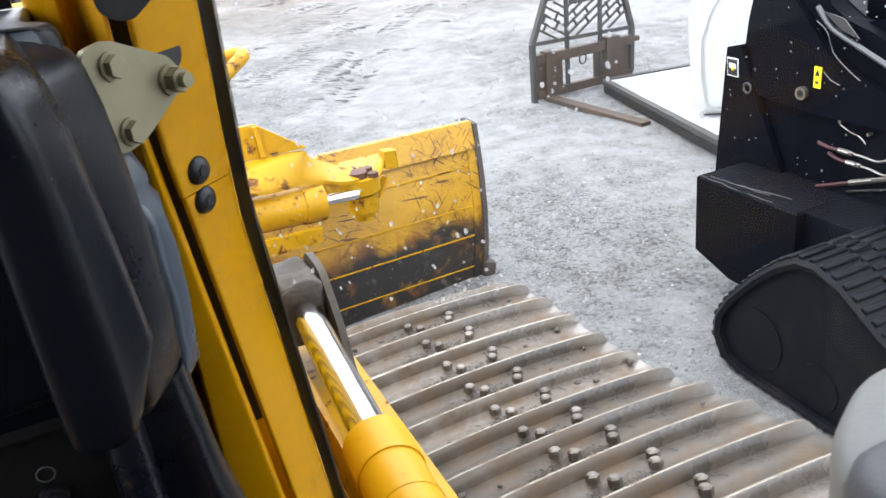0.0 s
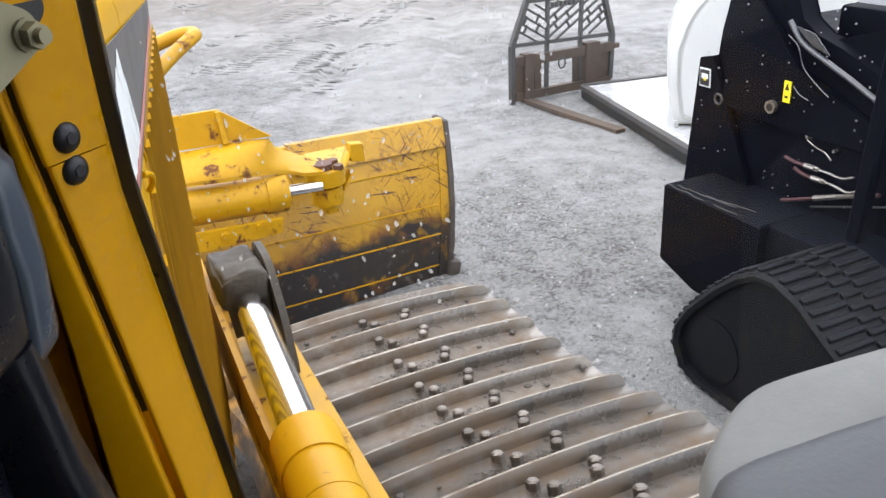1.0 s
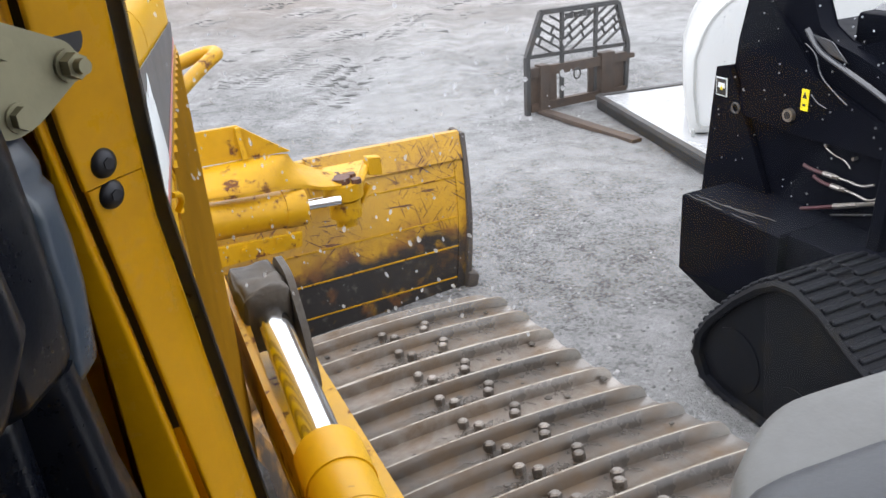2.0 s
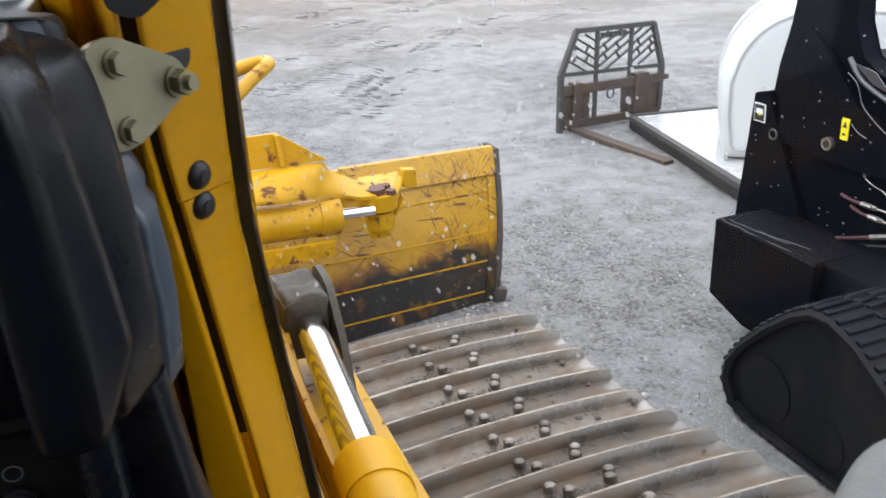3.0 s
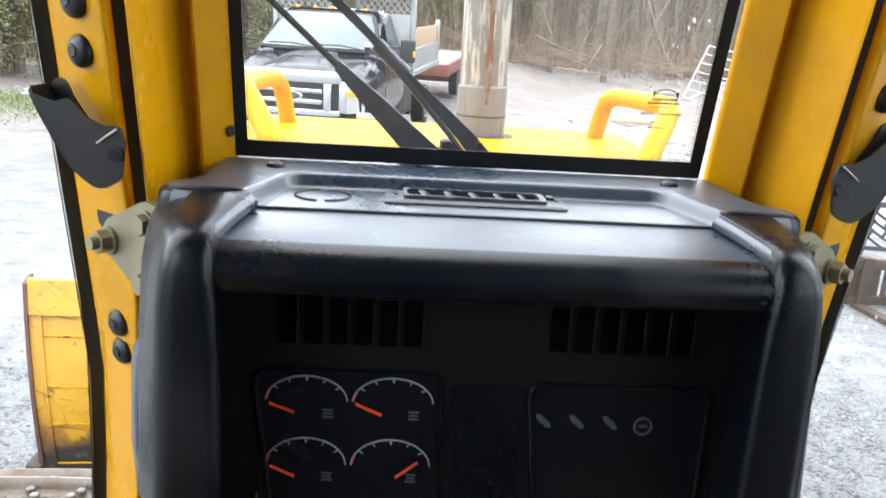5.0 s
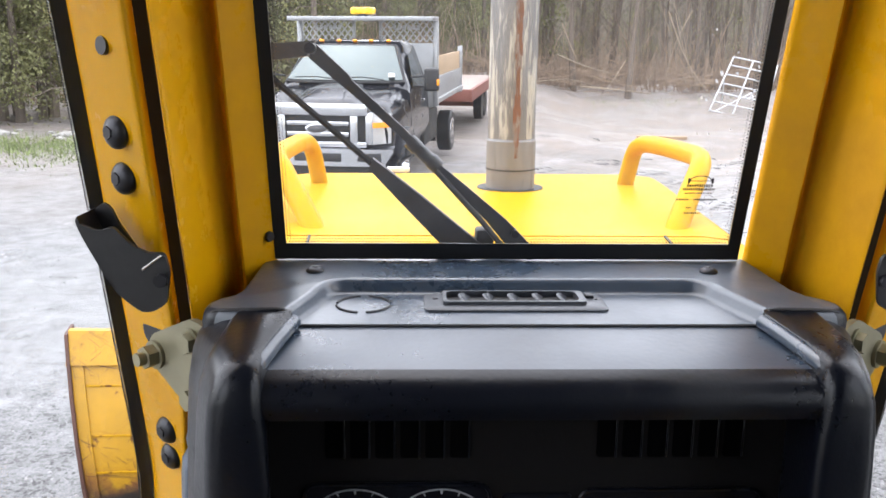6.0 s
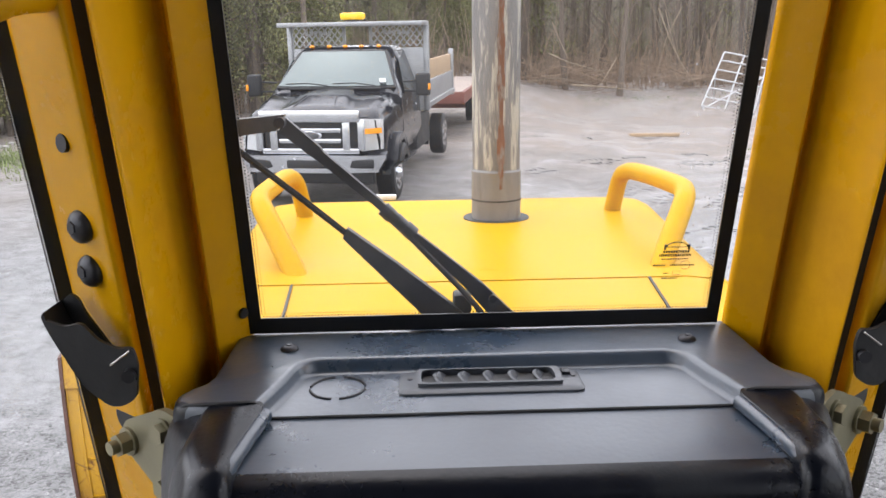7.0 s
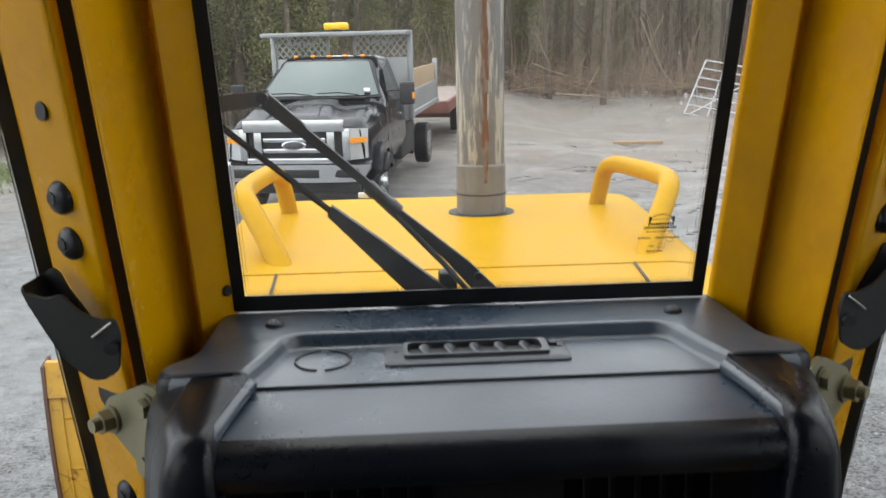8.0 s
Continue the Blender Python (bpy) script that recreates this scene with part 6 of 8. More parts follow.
rubber_track = part("rubber_track", bm, TRACK_RUBBER, ctl, "dirty black rubber track", smooth=40)
# tread bars across the band
pts = [Vector((0, *p)) for p in CT]
pts.append(pts[0])
step = 0.052
lens = [(b - a).length for a, b in zip(pts, pts[1:])]
s = 0.0
bar = None
while s < sum(lens) - 0.02:
    i, acc = 0, 0.0
    while s > acc + lens[i]:
        acc += lens[i]
        i += 1
    p = pts[i].lerp(pts[i + 1], (s - acc) / lens[i])
    d = (pts[i + 1] - pts[i]).normalized()
    out = Vector((0, d.z, -d.y))
    if out.dot(Vector((0, p.y - 1.2, p.z - 0.28))) < 0:
        out = -out
    for xx, wd in ((2.50, 0.17), (2.63, 0.09), (2.76, 0.17)):
        off = 0.0 if xx != 2.63 else step * 0.5
        m = Matrix.Translation((xx, p.y + d.y * off, p.z + d.z * off)) @ Matrix((Vector((1, 0, 0)), d, out)).transposed().to_4x4()
        key = wd
        if bar is None:
            bar = {}
        if key not in bar:
            bm = B()
            box(bm, (0, 0, 0.004), (wd, 0.026, 0.022), None, 0.005, 1)
            bar[key] = part("tread_bar", bm, TRACK_RUBBER, rubber_track)
            bar[key].matrix_basis = m
        else:
            shared("tread_bar", bar[key], m, rubber_track)
    s += step
side_plate("track_frame", [(1.6, 0.12), (1.62, 0.28), (1.4, 0.42), (0.6, 0.2), (0.45, 0.12)], 2.45, 0.3, CTL_BLACK, ctl)
for y, z, r in ((1.62, 0.2, 0.14), (1.3, 0.14, 0.10), (1.0, 0.14, 0.10), (0.7, 0.14, 0.10), (0.42, 0.14, 0.12)):
    bm = B()
    cyl(bm, (2.43, y, z), (2.8, y, z), r, 20)
    part("track_roller", bm, TRACK_RUBBER, ctl)
# low box at the end
bm = B()
rings(bm, [[(2.80, 2.435, z), (3.45, 2.435, z), (3.45, 1.80, z), (2.80, 1.80, z)] for z in (0.20, 0.592)] + [[(2.812, 2.425, 0.602), (3.44, 2.425, 0.602), (3.44, 1.81, 0.602), (2.812, 1.81, 0.602)]])
lowbox = part("bumper_box", bm, CTL_BLACK, ctl, "black steel bumper box with scuffed edges")
bm = B()
slab(bm, [(2.80, 2.435, 0.2), (3.45, 2.435, 0.2), (3.45, 2.25, 0.08), (2.86, 2.25, 0.08)], (0, -0.45, 0.005))
part("bumper_skid", bm, CTL_BLACK, lowbox)
rng = random.Random(21)
bm = B()
for xa, ya, xb, yb in ((2.806, 2.42, 2.806, 2.16), (2.808, 2.10, 2.812, 1.95), (2.835, 2.38, 2.862, 2.02), (2.850, 2.20, 2.905, 1.93)):
    tube(bm, [(xa + (xb - xa) * k / 9 + rng.gauss(0, 0.004), ya + (yb - ya) * k / 9, 0.603) for k in range(10)], 0.0026, 5)
part("scuffed_edge", bm, GREY_IRON, lowbox)
# main body and lift-arm tower
side_plate("body_side", [(2.66, 0.40), (2.60, 1.15), (2.505, 1.17), (2.497, 1.3), (2.44, 1.50), (2.42, 1.75), (2.10, 1.75), (2.085, 1.54), (2.02, 1.40), (1.93, 1.345), (1.81, 1.315), (1.53, 1.205), (1.2, 1.05), (1.2, 0.45), (1.9, 0.40)], 3.14, 0.10, CTL_BLACK, ctl, "black lift arm tower", 0.004)
side_plate("tower_plate", [(2.655, 0.41), (2.592, 1.155), (2.505, 1.175), (2.26, 0.72), (2.10, 0.42)], 3.10, 0.035, CTL_BLACK, ctl, "", 0.003)
side_plate("arm_plate", [(2.42, 0.95), (2.43, 1.44), (2.30, 1.50), (2.12, 1.36), (1.98, 1.20), (1.55, 1.04), (1.55, 0.93), (2.05, 0.93)], 3.105, 0.03, CTL_BLACK, ctl, "", 0.004)
bm = B()
tube(bm, smooth_path([(3.098, 2.05, 1.400), (3.098, 1.968, 1.318), (3.098, 1.826, 1.257), (3.098, 1.706, 1.21), (3.098, 1.564, 1.149), (3.098, 1.2, 1.0)], 4), 0.0125, 8)
part("arm_edge", bm, WET_EDGE, ctl, "wet glossy edge of the lift arm")
bm = B()
slab(bm, [(3.098, 2.03, 1.385), (3.098, 1.915, 1.362), (3.098, 1.828, 1.285), (3.098, 1.925, 1.312)], (0.012, 0, 0))
bmesh.ops.bevel(bm, geom=list(bm.edges), offset=0.004, segments=2, affect="EDGES")
part("arm_gusset", bm, WET_EDGE, ctl, "wet gusset on the lift arm")
for pts in (((2.05, 1.34), (1.99, 1.30), (1.95, 1.22), (1.88, 1.165), (1.80, 1.12)), ((1.99, 1.13), (1.95, 1.10), (1.90, 1.085))):
    bm = B()
    tube(bm, smooth_path([(3.097, y, z) for y, z in pts], 4), 0.0035, 6)
    part("cable", bm, WET_EDGE, ctl, "thin wet cable")
bm = B()
tube(bm, [(3.096, 2.437 + 0.024 * math.cos(a), 0.978 + 0.024 * math.sin(a)) for a in [2 * math.pi * i / 18 for i in range(19)]], 0.006, 6)
part("plug_ring", bm, GREY_IRON, ctl)
side_plate("recess_panel", [(2.15, 0.52), (2.10, 0.95), (1.5, 0.95), (1.5, 0.52)], 3.137, 0.01, CTL_BLACK, ctl)
soft_box("engine_body", (3.75, 1.7, 0.85), (0.95, 1.7, 0.9), CTL_BLACK, ctl, 0.03)
soft_box("chassis", (3.3, 1.3, 0.48), (0.9, 2.1, 0.24), CTL_BLACK, ctl, 0.02)
bm = B()
box(bm, (3.02, 1.49, 0.95), (0.05, 0.07, 0.95), Matrix.Rotation(radians(3), 3, "X"), 0.01)
part("rear_post", bm, CTL_BLACK, ctl, "flat black rear post")
# louvred engine hood behind the arm
hood_c = soft_box("louvred_hood", (3.72, 1.52, 1.36), (0.70, 1.05, 0.16), CTL_BLACK, ctl, 0.02, "black louvred engine hood")
for i in range(7):
    bm = B()
    x = 3.44 + i * 0.085
    slab(bm, [(x, 1.02, 1.442), (x, 2.02, 1.442), (x + 0.05, 2.02, 1.462), (x + 0.05, 1.02, 1.462)], (0.004, 0, -0.010))
    part("slat", bm, WET_EDGE, hood_c)
side_plate("rear_arm_plate", [(1.98, 1.30), (1.62, 1.42), (1.40, 1.38), (1.30, 1.28), (1.30, 1.02), (1.60, 1.10)], 3.20, 0.02, CTL_BLACK, ctl, "", 0.004)
bm = B()
cyl(bm, (3.19, 1.36, 1.37), (3.23, 1.36, 1.37), 0.035, 18)
part("arm_pin", bm, FLAT_BLACK, ctl)
bm = B()
slab(bm, [(3.094, 2.575, 1.02), (3.094, 2.50, 1.02), (3.094, 2.505, 1.11), (3.094, 2.58, 1.11)], (0.004, 0, 0))
badge = part("maker_badge", bm, DECAL_WHITE, ctl, "small white-framed maker's badge", smooth=0)
bm = B()
slab(bm, [(3.092, 2.570, 1.026), (3.092, 2.505, 1.026), (3.092, 2.510, 1.104), (3.092, 2.575, 1.104)], (0.001, 0, 0))
part("badge_field", bm, FLAT_BLACK, badge, smooth=0)
bm = B()
slab(bm, [(3.0905, 2.56, 1.06), (3.0905, 2.515, 1.06), (3.0905, 2.517, 1.085), (3.0905, 2.562, 1.085)], (0.001, 0, 0))
part("badge_bar", bm, DECAL_WHITE, badge, smooth=0)
bm = B()
slab(bm, [(3.0895, 2.546, 1.052), (3.0895, 2.525, 1.052), (3.0895, 2.535, 1.075)], (0.001, 0, 0))
part("badge_wedge", bm, STICKER_YELLOW, badge, smooth=0)
for (y0, y1, z0, z1) in ((2.045, 2.005, 1.05, 1.145),):
    bm = B()
    slab(bm, [(3.10, y0, z0), (3.10, y1, z0), (3.10, y1, z1), (3.10, y0, z1)], (0.004, 0, 0))
    st = part("warning_sticker", bm, STICKER_YELLOW, ctl, "yellow warning sticker", smooth=0)
    bm = B()
    slab(bm, [(3.098, y0 - 0.008, z0 + 0.055), (3.098, y1 + 0.008, z0 + 0.055), (3.098, (y0 + y1) / 2, z0 + 0.085)], (0.001, 0, 0))
    slab(bm, [(3.098, y0 - 0.012, z0 + 0.02), (3.098, y1 + 0.012, z0 + 0.02), (3.098, y1 + 0.012, z0 + 0.03), (3.098, y0 - 0.012, z0 + 0.03)], (0.001, 0, 0))
    part("sticker_symbol", bm, FLAT_BLACK, st, smooth=0)
bm = B()
cyl(bm, (3.12, 2.10, 1.015), (3.085, 2.10, 1.015), 0.030, 18)
ring2 = part("pivot_ring", bm, STEEL, ctl, "bright steel pivot bush")
bm = B()
cyl(bm, (3.09, 2.10, 1.015), (3.082, 2.10, 1.015), 0.017, 14)
part("pivot_bore", bm, FLAT_BLACK, ring2)
for i, (y, z) in enumerate(((1.933, 1.006), (1.863, 1.013), (1.815, 1.046), (1.749, 1.018), (1.712, 1.034), (1.937, 0.939), (1.852, 0.946), (1.896, 0.919), (1.751, 0.897))):
    bm = B()
    cyl(bm, (3.137, y, z), (3.112, y, z), 0.0075 + 0.003 * (i in (2, 3, 4)), 8)
    part("port", bm, STEEL, ctl, "bright hydraulic port")
for red, pipe in ((((1.99, 0.81), (1.931, 0.801), (1.845, 0.802)), ((1.80, 0.802), (1.746, 0.803), (1.68, 0.800), (1.621, 0.824))), (((1.93, 0.775), (1.876, 0.759), (1.80, 0.759)), ((1.76, 0.759), (1.708, 0.757), (1.64, 0.750), (1.584, 0.779))), (((1.98, 0.603), (1.85, 0.652), (1.775, 0.682)), ((1.60, 0.748), (1.55, 0.766), (1.492, 0.787)))):
    bm = B()
    tube(bm, smooth_path([(3.10, y, z) for y, z in red], 5), 0.0085, 8)
    hose = part("hose", bm, HOSE_RED, ctl, "dark red-brown hydraulic hose")
    a, b = Vector((3.10, *red[-1])), Vector((3.10, *pipe[0]))
    bm = B()
    cyl(bm, a + (a - b).normalized() * 0.03, a.lerp(b, 0.5), 0.0125, 8)
    cyl(bm, a.lerp(b, 0.5), b, 0.0105, 6)
    part("fitting", bm, STEEL, hose, "bright hose fitting")
    bm = B()
    tube(bm, smooth_path([(3.10, y, z) for y, z in pipe], 5), 0.0055 if pipe[0][0] > 1.7 else 0.0085, 8)
    part("pipe", bm, STEEL if pipe[0][0] > 1.7 else HOSE_RED, hose)
bm = B()
tube(bm, smooth_path([(3.10, 1.88, 0.915), (3.10, 1.83, 0.895), (3.10, 1.78, 0.885), (3.10, 1.745, 0.86)], 4), 0.003, 6)
part("wire", bm, STEEL, ctl)
bm = B()
tube(bm, [(3.118, 1.83, 0.618), (3.118, 1.45, 0.745)], 0.005, 6)
part("trim_line", bm, GREY_IRON, ctl)
rng = random.Random(5)
bm = B()
for i in range(90):
    y, z = rng.uniform(1.5, 2.6), rng.uniform(0.3, 1.5)
    ball(bm, (3.10, y, z), rng.uniform(0.003, 0.006), 5, 3)
tagged(part("wet_specks", bm, DROP, ctl), kind="stuff")

# ---- pallet fork attachment ----
FORK = Matrix.Translation((3.965, 6.1, 0.0)) @ Matrix.Rotation(math.atan(0.1), 4, "Z")
fork = thing("pallet_fork", FORK, "rusty pallet fork attachment with a slotted guard frame", "pallet fork")


def fk(bm, a, b, w, d=0.03):
    """A flat bar between two places on the carriage."""
    a, b = Vector((a[0], 0, a[1])), Vector((b[0], 0, b[1]))
    dirn = (b - a).normalized()
    n = Vector((-dirn.z, 0, dirn.x)) * (w / 2)
    slab(bm, [FORK @ (a - n + Vector((0, -d / 2, 0))), FORK @ (b - n + Vector((0, -d / 2, 0))), FORK @ (b + n + Vector((0, -d / 2, 0))), FORK @ (a + n + Vector((0, -d / 2, 0)))], FORK.to_3x3() @ Vector((0, d, 0)))


OUT = [(0.0, 0.0), (0.01, 0.55), (0.18, 0.935), (1.08, 0.915), (1.21, 0.50), (1.19, 0.06)]
for a, b in zip(OUT, OUT[1:]):
    bm = B()
    fk(bm, a, b, 0.045, 0.05)
    part("guard_bar", bm, GREY_IRON, fork, "weathered grey guard bar")
for a, b, w in (((0.01, 0.55), (1.21, 0.50), 0.035), ((0.40, 0.02), (0.42, 0.93), 0.035), ((0.80, 0.04), (0.82, 0.92), 0.035)):
    bm = B()
    fk(bm, a, b, w, 0.03)
    part("guard_bar", bm, GREY_IRON, fork)


def herring(x0, x1, flip):
    z0, z1 = 0.57, 0.90
    n = 4
    for i in range(-1, n + 1):
        c0 = z0 + (i) * (z1 - z0) / n
        a, b = ((x0, c0), (x1, c0 + 0.22)) if flip else ((x0, c0 + 0.22), (x1, c0))
        pts = []
        for k in range(13):
            f = k / 12
            x, z = a[0] + (b[0] - a[0]) * f, a[1] + (b[1] - a[1]) * f
            top = 0.90 if 0.18 <= x <= 1.08 else (0.55 + (x - 0.01) * 2.15 if x < 0.18 else 0.9 - (x - 1.08) * 3.0)
            if z0 - 0.03 < z < top:
                pts.append((x, z))
        if len(pts) > 1:
            bm = B()
            fk(bm, pts[0], pts[-1], 0.018, 0.02)
            part("lattice_bar", bm, GREY_IRON, fork)
        for f in (0.3, 0.68):
            x, z = a[0] + (b[0] - a[0]) * f, a[1] + (b[1] - a[1]) * f
            if z0 < z < 0.80 and (0.12 < x < 1.12):
                bm = B()
                s2 = -1 if flip else 1
                fk(bm, (x, z), (x + s2 * 0.045, z + 0.075), 0.016, 0.02)
                part("lattice_bar", bm, GREY_IRON, fork)


herring(0.03, 0.40, False)
herring(0.42, 0.80, True)
herring(0.82, 1.19, True)
bm = B()
for i in range(6):
    x = 0.46 + i * 0.052
    fk(bm, (x, 0.862), (x + 0.032, 0.862), 0.05, 0.022)
part("name_plate", bm, GREY_IRON, fork, "cut-out maker's name as plain bars")
for z, w in ((0.40, 0.09), (0.07, 0.08)):
    bm = B()
    fk(bm, (0.03, z), (1.19, z - 0.02), w, 0.06)
    part("cross_rail", bm, FORK_RUST, fork, "rusty carriage rail")
for x, wd in ((0.17, 0.10), (0.93, 0.16)):
    bm = B()
    fk(bm, (x, -0.0), (x + 0.01, 0.46), wd, 0.10)
    part("fork_shank", bm, FORK_RUST, fork, "rusty fork shank")
for x in (0.06, 0.30, 0.76, 1.10):
    bm = B()
    fk(bm, (x, 0.06), (x, 0.40), 0.13 if x in (0.06, 1.10) else 0.08, 0.015)
    part("mount_plate", bm, FORK_RUST, fork)
bm = B()
tube(bm, [FORK @ Vector((0.56 + 0.04 * math.cos(a), -0.04, 0.32 + 0.05 * math.sin(a))) for a in [i * math.pi / 8 for i in range(17)]], 0.008, 6)
part("lifting_ring", bm, GREY_IRON, fork)
for x, ln in ((0.10, 1.35), (0.93, 1.18)):
    bm = B()
    q = [FORK @ Vector((x + dx, dy, dz)) for dx, dy, dz in ((0, -0.03, 0.005), (0.10, -0.03, 0.005), (0.10, -ln, 0.005), (0.0, -ln, 0.005))]
    slab(bm, q, (0, 0, 0.038))
    part("tine", bm, FORK_RUST, fork, "rusty fork tine lying on the gravel")
soft_box("peg", FORK @ Vector((1.24, 0, 0.38)), (0.10, 0.06, 0.05), FORK_RUST, fork, 0.01)

# ---- low deck with the white tank ----
deck = thing("skid_deck", (5.3, 4.6, 0), "low steel-edged deck with a white top", "deck")
DZ = 0.13
D4 = [(4.61, 5.88), (4.15, 3.70), (6.95, 3.1), (7.45, 5.40)]
bm = B()
slab(bm, [(x, y, DZ - 0.04) for x, y in D4], (0, 0, 0.04))
part("deck_plate", bm, material("wet_white_sheet", (0.40, 0.41, 0.42), 0.2, vary=0.12, scale=2, grain=30, bump=0.03, dirt=(0.25, 0.25, 0.24), dirt_at=0.62, dirt_scale=2), deck, "wet white deck sheet")
for a, b in zip(D4, D4[1:] + D4[:1]):
    bm = B()
    a3, b3 = Vector((*a, DZ - 0.03)), Vector((*b, DZ - 0.03))
    d = (b3 - a3).normalized()
    nrm = Vector((-d.y, d.x, 0)) * 0.03
    slab(bm, [a3 - nrm, b3 - nrm, b3 + nrm, a3 + nrm], (0, 0, 0.042))
    part("deck_rail", bm, GREY_IRON, deck, "weathered steel edge rail")
    # black strip that stands for the shade under the deck
    bm = B()
    slab(bm, [a3 - nrm * 0.4 + Vector((0, 0, -0.085)), b3 - nrm * 0.4 + Vector((0, 0, -0.085)), b3 + nrm * 0.4 + Vector((0, 0, -0.085)), a3 + nrm * 0.4 + Vector((0, 0, -0.085))], (0, 0, 0.083))
    part("deck_shade_strip", bm, FLAT_BLACK, deck)
for x, y in ((4.75, 5.5), (4.45, 4.0), (6.8, 3.5), (7.1, 5.2)):
    soft_box("runner", (x, y, 0.045), (0.12, 0.3, 0.10), RUST, deck, 0.01)
tank = thing("water_tank", (5.6, 4.6, DZ), "white horizontal poly tank strapped to a deck", "tank")
# arched cross-section with broad round shoulders, its end turned to the yard
TA = Matrix.Translation((4.385, 4.365, DZ)) @ Matrix(((0.785, 0.62, 0, 0), (-0.62, 0.785, 0, 0), (0, 0, 1, 0), (0, 0, 0, 1)))
TW, TH, TR_ = 1.85, 1.19, 0.58


def arch(grow):
    """Outline across the tank (x, z), drawn in by -grow."""
    out = [(0.05 - grow, max(0.0, -grow)), (-grow + 0.02, 0.12), (-grow - 0.015, 0.35), (-grow - 0.02, TH - TR_)]
    r = TR_ + grow
    out += [(TR_ - r * math.cos(a), TH - TR_ + r * math.sin(a)) for a in [math.pi / 2 * k / 10 for k in range(1, 11)]]
    left = out
    return left + [(TW - x, z) for x, z in reversed(left)]


bm = B()
rings(bm, [[TA @ Vector((x, y, z)) for x, z in arch(g)] for y, g in ((0.015, -0.22), (0.0, -0.13), (0.004, -0.095), (0.020, -0.060), (0.05, -0.025), (0.10, -0.004), (0.16, 0.0), (0.9, 0.0), (1.02, -0.02), (1.10, -0.08), (1.12, -0.2))])
part("tank_shell", bm, WHITE_POLY, tank, "white polyethylene shell", smooth=60)
for y0 in (-0.004, 0.62):
    g = -0.080 if y0 < 0 else 0.006
    bm = B()
    rings(bm, [[TA @ Vector((x, y, z)) for x, z in arch(g + dg)] for y, dg in ((y0 + 0.006, -0.011), (y0, -0.009), (y0, 0.009), (y0 + 0.010, 0.011))] if y0 < 0 else [[TA @ Vector((x, y, z)) for x, z in arch(g)] for y in (y0, y0 + 0.05)], caps=False)
    part("tank_strap", bm, GREY_STRAP, tank, "grey webbing strap")
soft_box("ratchet", TA @ Vector((0.07, -0.02, 0.04)), (0.025, 0.03, 0.06), GREY_STRAP, tank, 0.008)

# ---- black dump truck ----
TR = Matrix.Translation((-1.565, 11.41, 0.05)) @ Matrix.Rotation(radians(-10.1), 4, "Z") @ Matrix.Rotation(radians(2.0), 4, "X")
truck = thing("dump_truck", TR, "black pickup-based dump truck with an aluminium dump body", "truck")


def tp(x, y, z):
    """A point of the truck; the cab and bonnet stand tall on their frame."""
    if y < 3.2 and z > 0.6:
        z = 0.6 + (z - 0.6) * (1.06 + 0.11 * min(1.0, max(0.0, (y - 0.2) / 0.8)))
        x *= 1.11
    return TR @ Vector((x, y, z))


def tbox(name, c, s, mat, parent, bevel=0.01, label="", rx=0, seg=2):
    bm = B()
    m = TR.to_3x3() @ Matrix.Rotation(radians(rx), 3, "X")
    box(bm, tp(*c), s, m, bevel, seg)
    return part(name, bm, mat, parent, label)


def tslab(name, pts, depth, mat, parent, label="", smooth=40):
    bm = B()
    slab(bm, [tp(*p) for p in pts], TR.to_3x3() @ Vector(depth))
    return part(name, bm, mat, parent, label, smooth)


def cross(y, half):
    """Mirror half of a cross-section into a closed ring."""
    return [tp(x, y, z) for x, z in half] + [tp(-x, y, z) for x, z in reversed(half)]


def ramp(y, *knots):
    """Straight steps between (y, value) knots."""
    for (a, u), (b, v) in zip(knots, knots[1:]):
        if y <= b:
            return u + (v - u) * max(0.0, (y - a) / (b - a))
    return knots[-1][1]


def front_half(y):
    """Half a section of bonnet and wing: domed middle, valley, wing crest and the wheel opening below."""
    hc = ramp(y, (0.16, 1.345), (0.30, 1.405), (0.9, 1.46), (1.6, 1.50))
    w = ramp(y, (0.16, 0.92), (0.30, 0.97), (0.9, 1.0), (1.6, 1.01))
    dome = ramp(y, (0.16, 0.42), (1.6, 0.30))
    reach = 0.25 - (y - 0.97) ** 2
    low = max(0.70, 0.46 + math.sqrt(max(0.0, reach)))
    return [(0.02, hc + 0.018), (dome * 0.7, hc + 0.016), (dome, hc + 0.004), (dome + 0.035, hc - 0.030), (dome + 0.12, hc - 0.040), (0.72, hc - 0.030), (0.80, hc - 0.038), (0.87, hc - 0.075), (w - 0.035, hc - 0.20), (w - 0.005, hc - 0.32), (w, hc - 0.36), (w, low)]


bm = B()
rings(bm, [cross(y, front_half(y)) for y in (0.16, 0.21, 0.30, 0.46, 0.48, 0.52, 0.58, 0.66, 0.76, 0.86, 0.97, 1.08, 1.18, 1.28, 1.36, 1.42, 1.46, 1.48, 1.58)])
body_t = part("front_body", bm, BLACK_PAINT, truck, "wet black hood and wings", smooth=40)
for s in (1, -1):
    bm = B()
    tube(bm, [tp(s * 0.13, 1.40, 1.5085), tp(s * 0.20, 0.85, 1.474), tp(s * 0.28, 0.36, 1.433)], 0.008, 6)
    part("bonnet_crease", bm, BLACK_PAINT, body_t)
tbox("cowl", (0, 1.56, 1.512), (1.5, 0.12, 0.03), FLAT_BLACK, truck, 0.01)
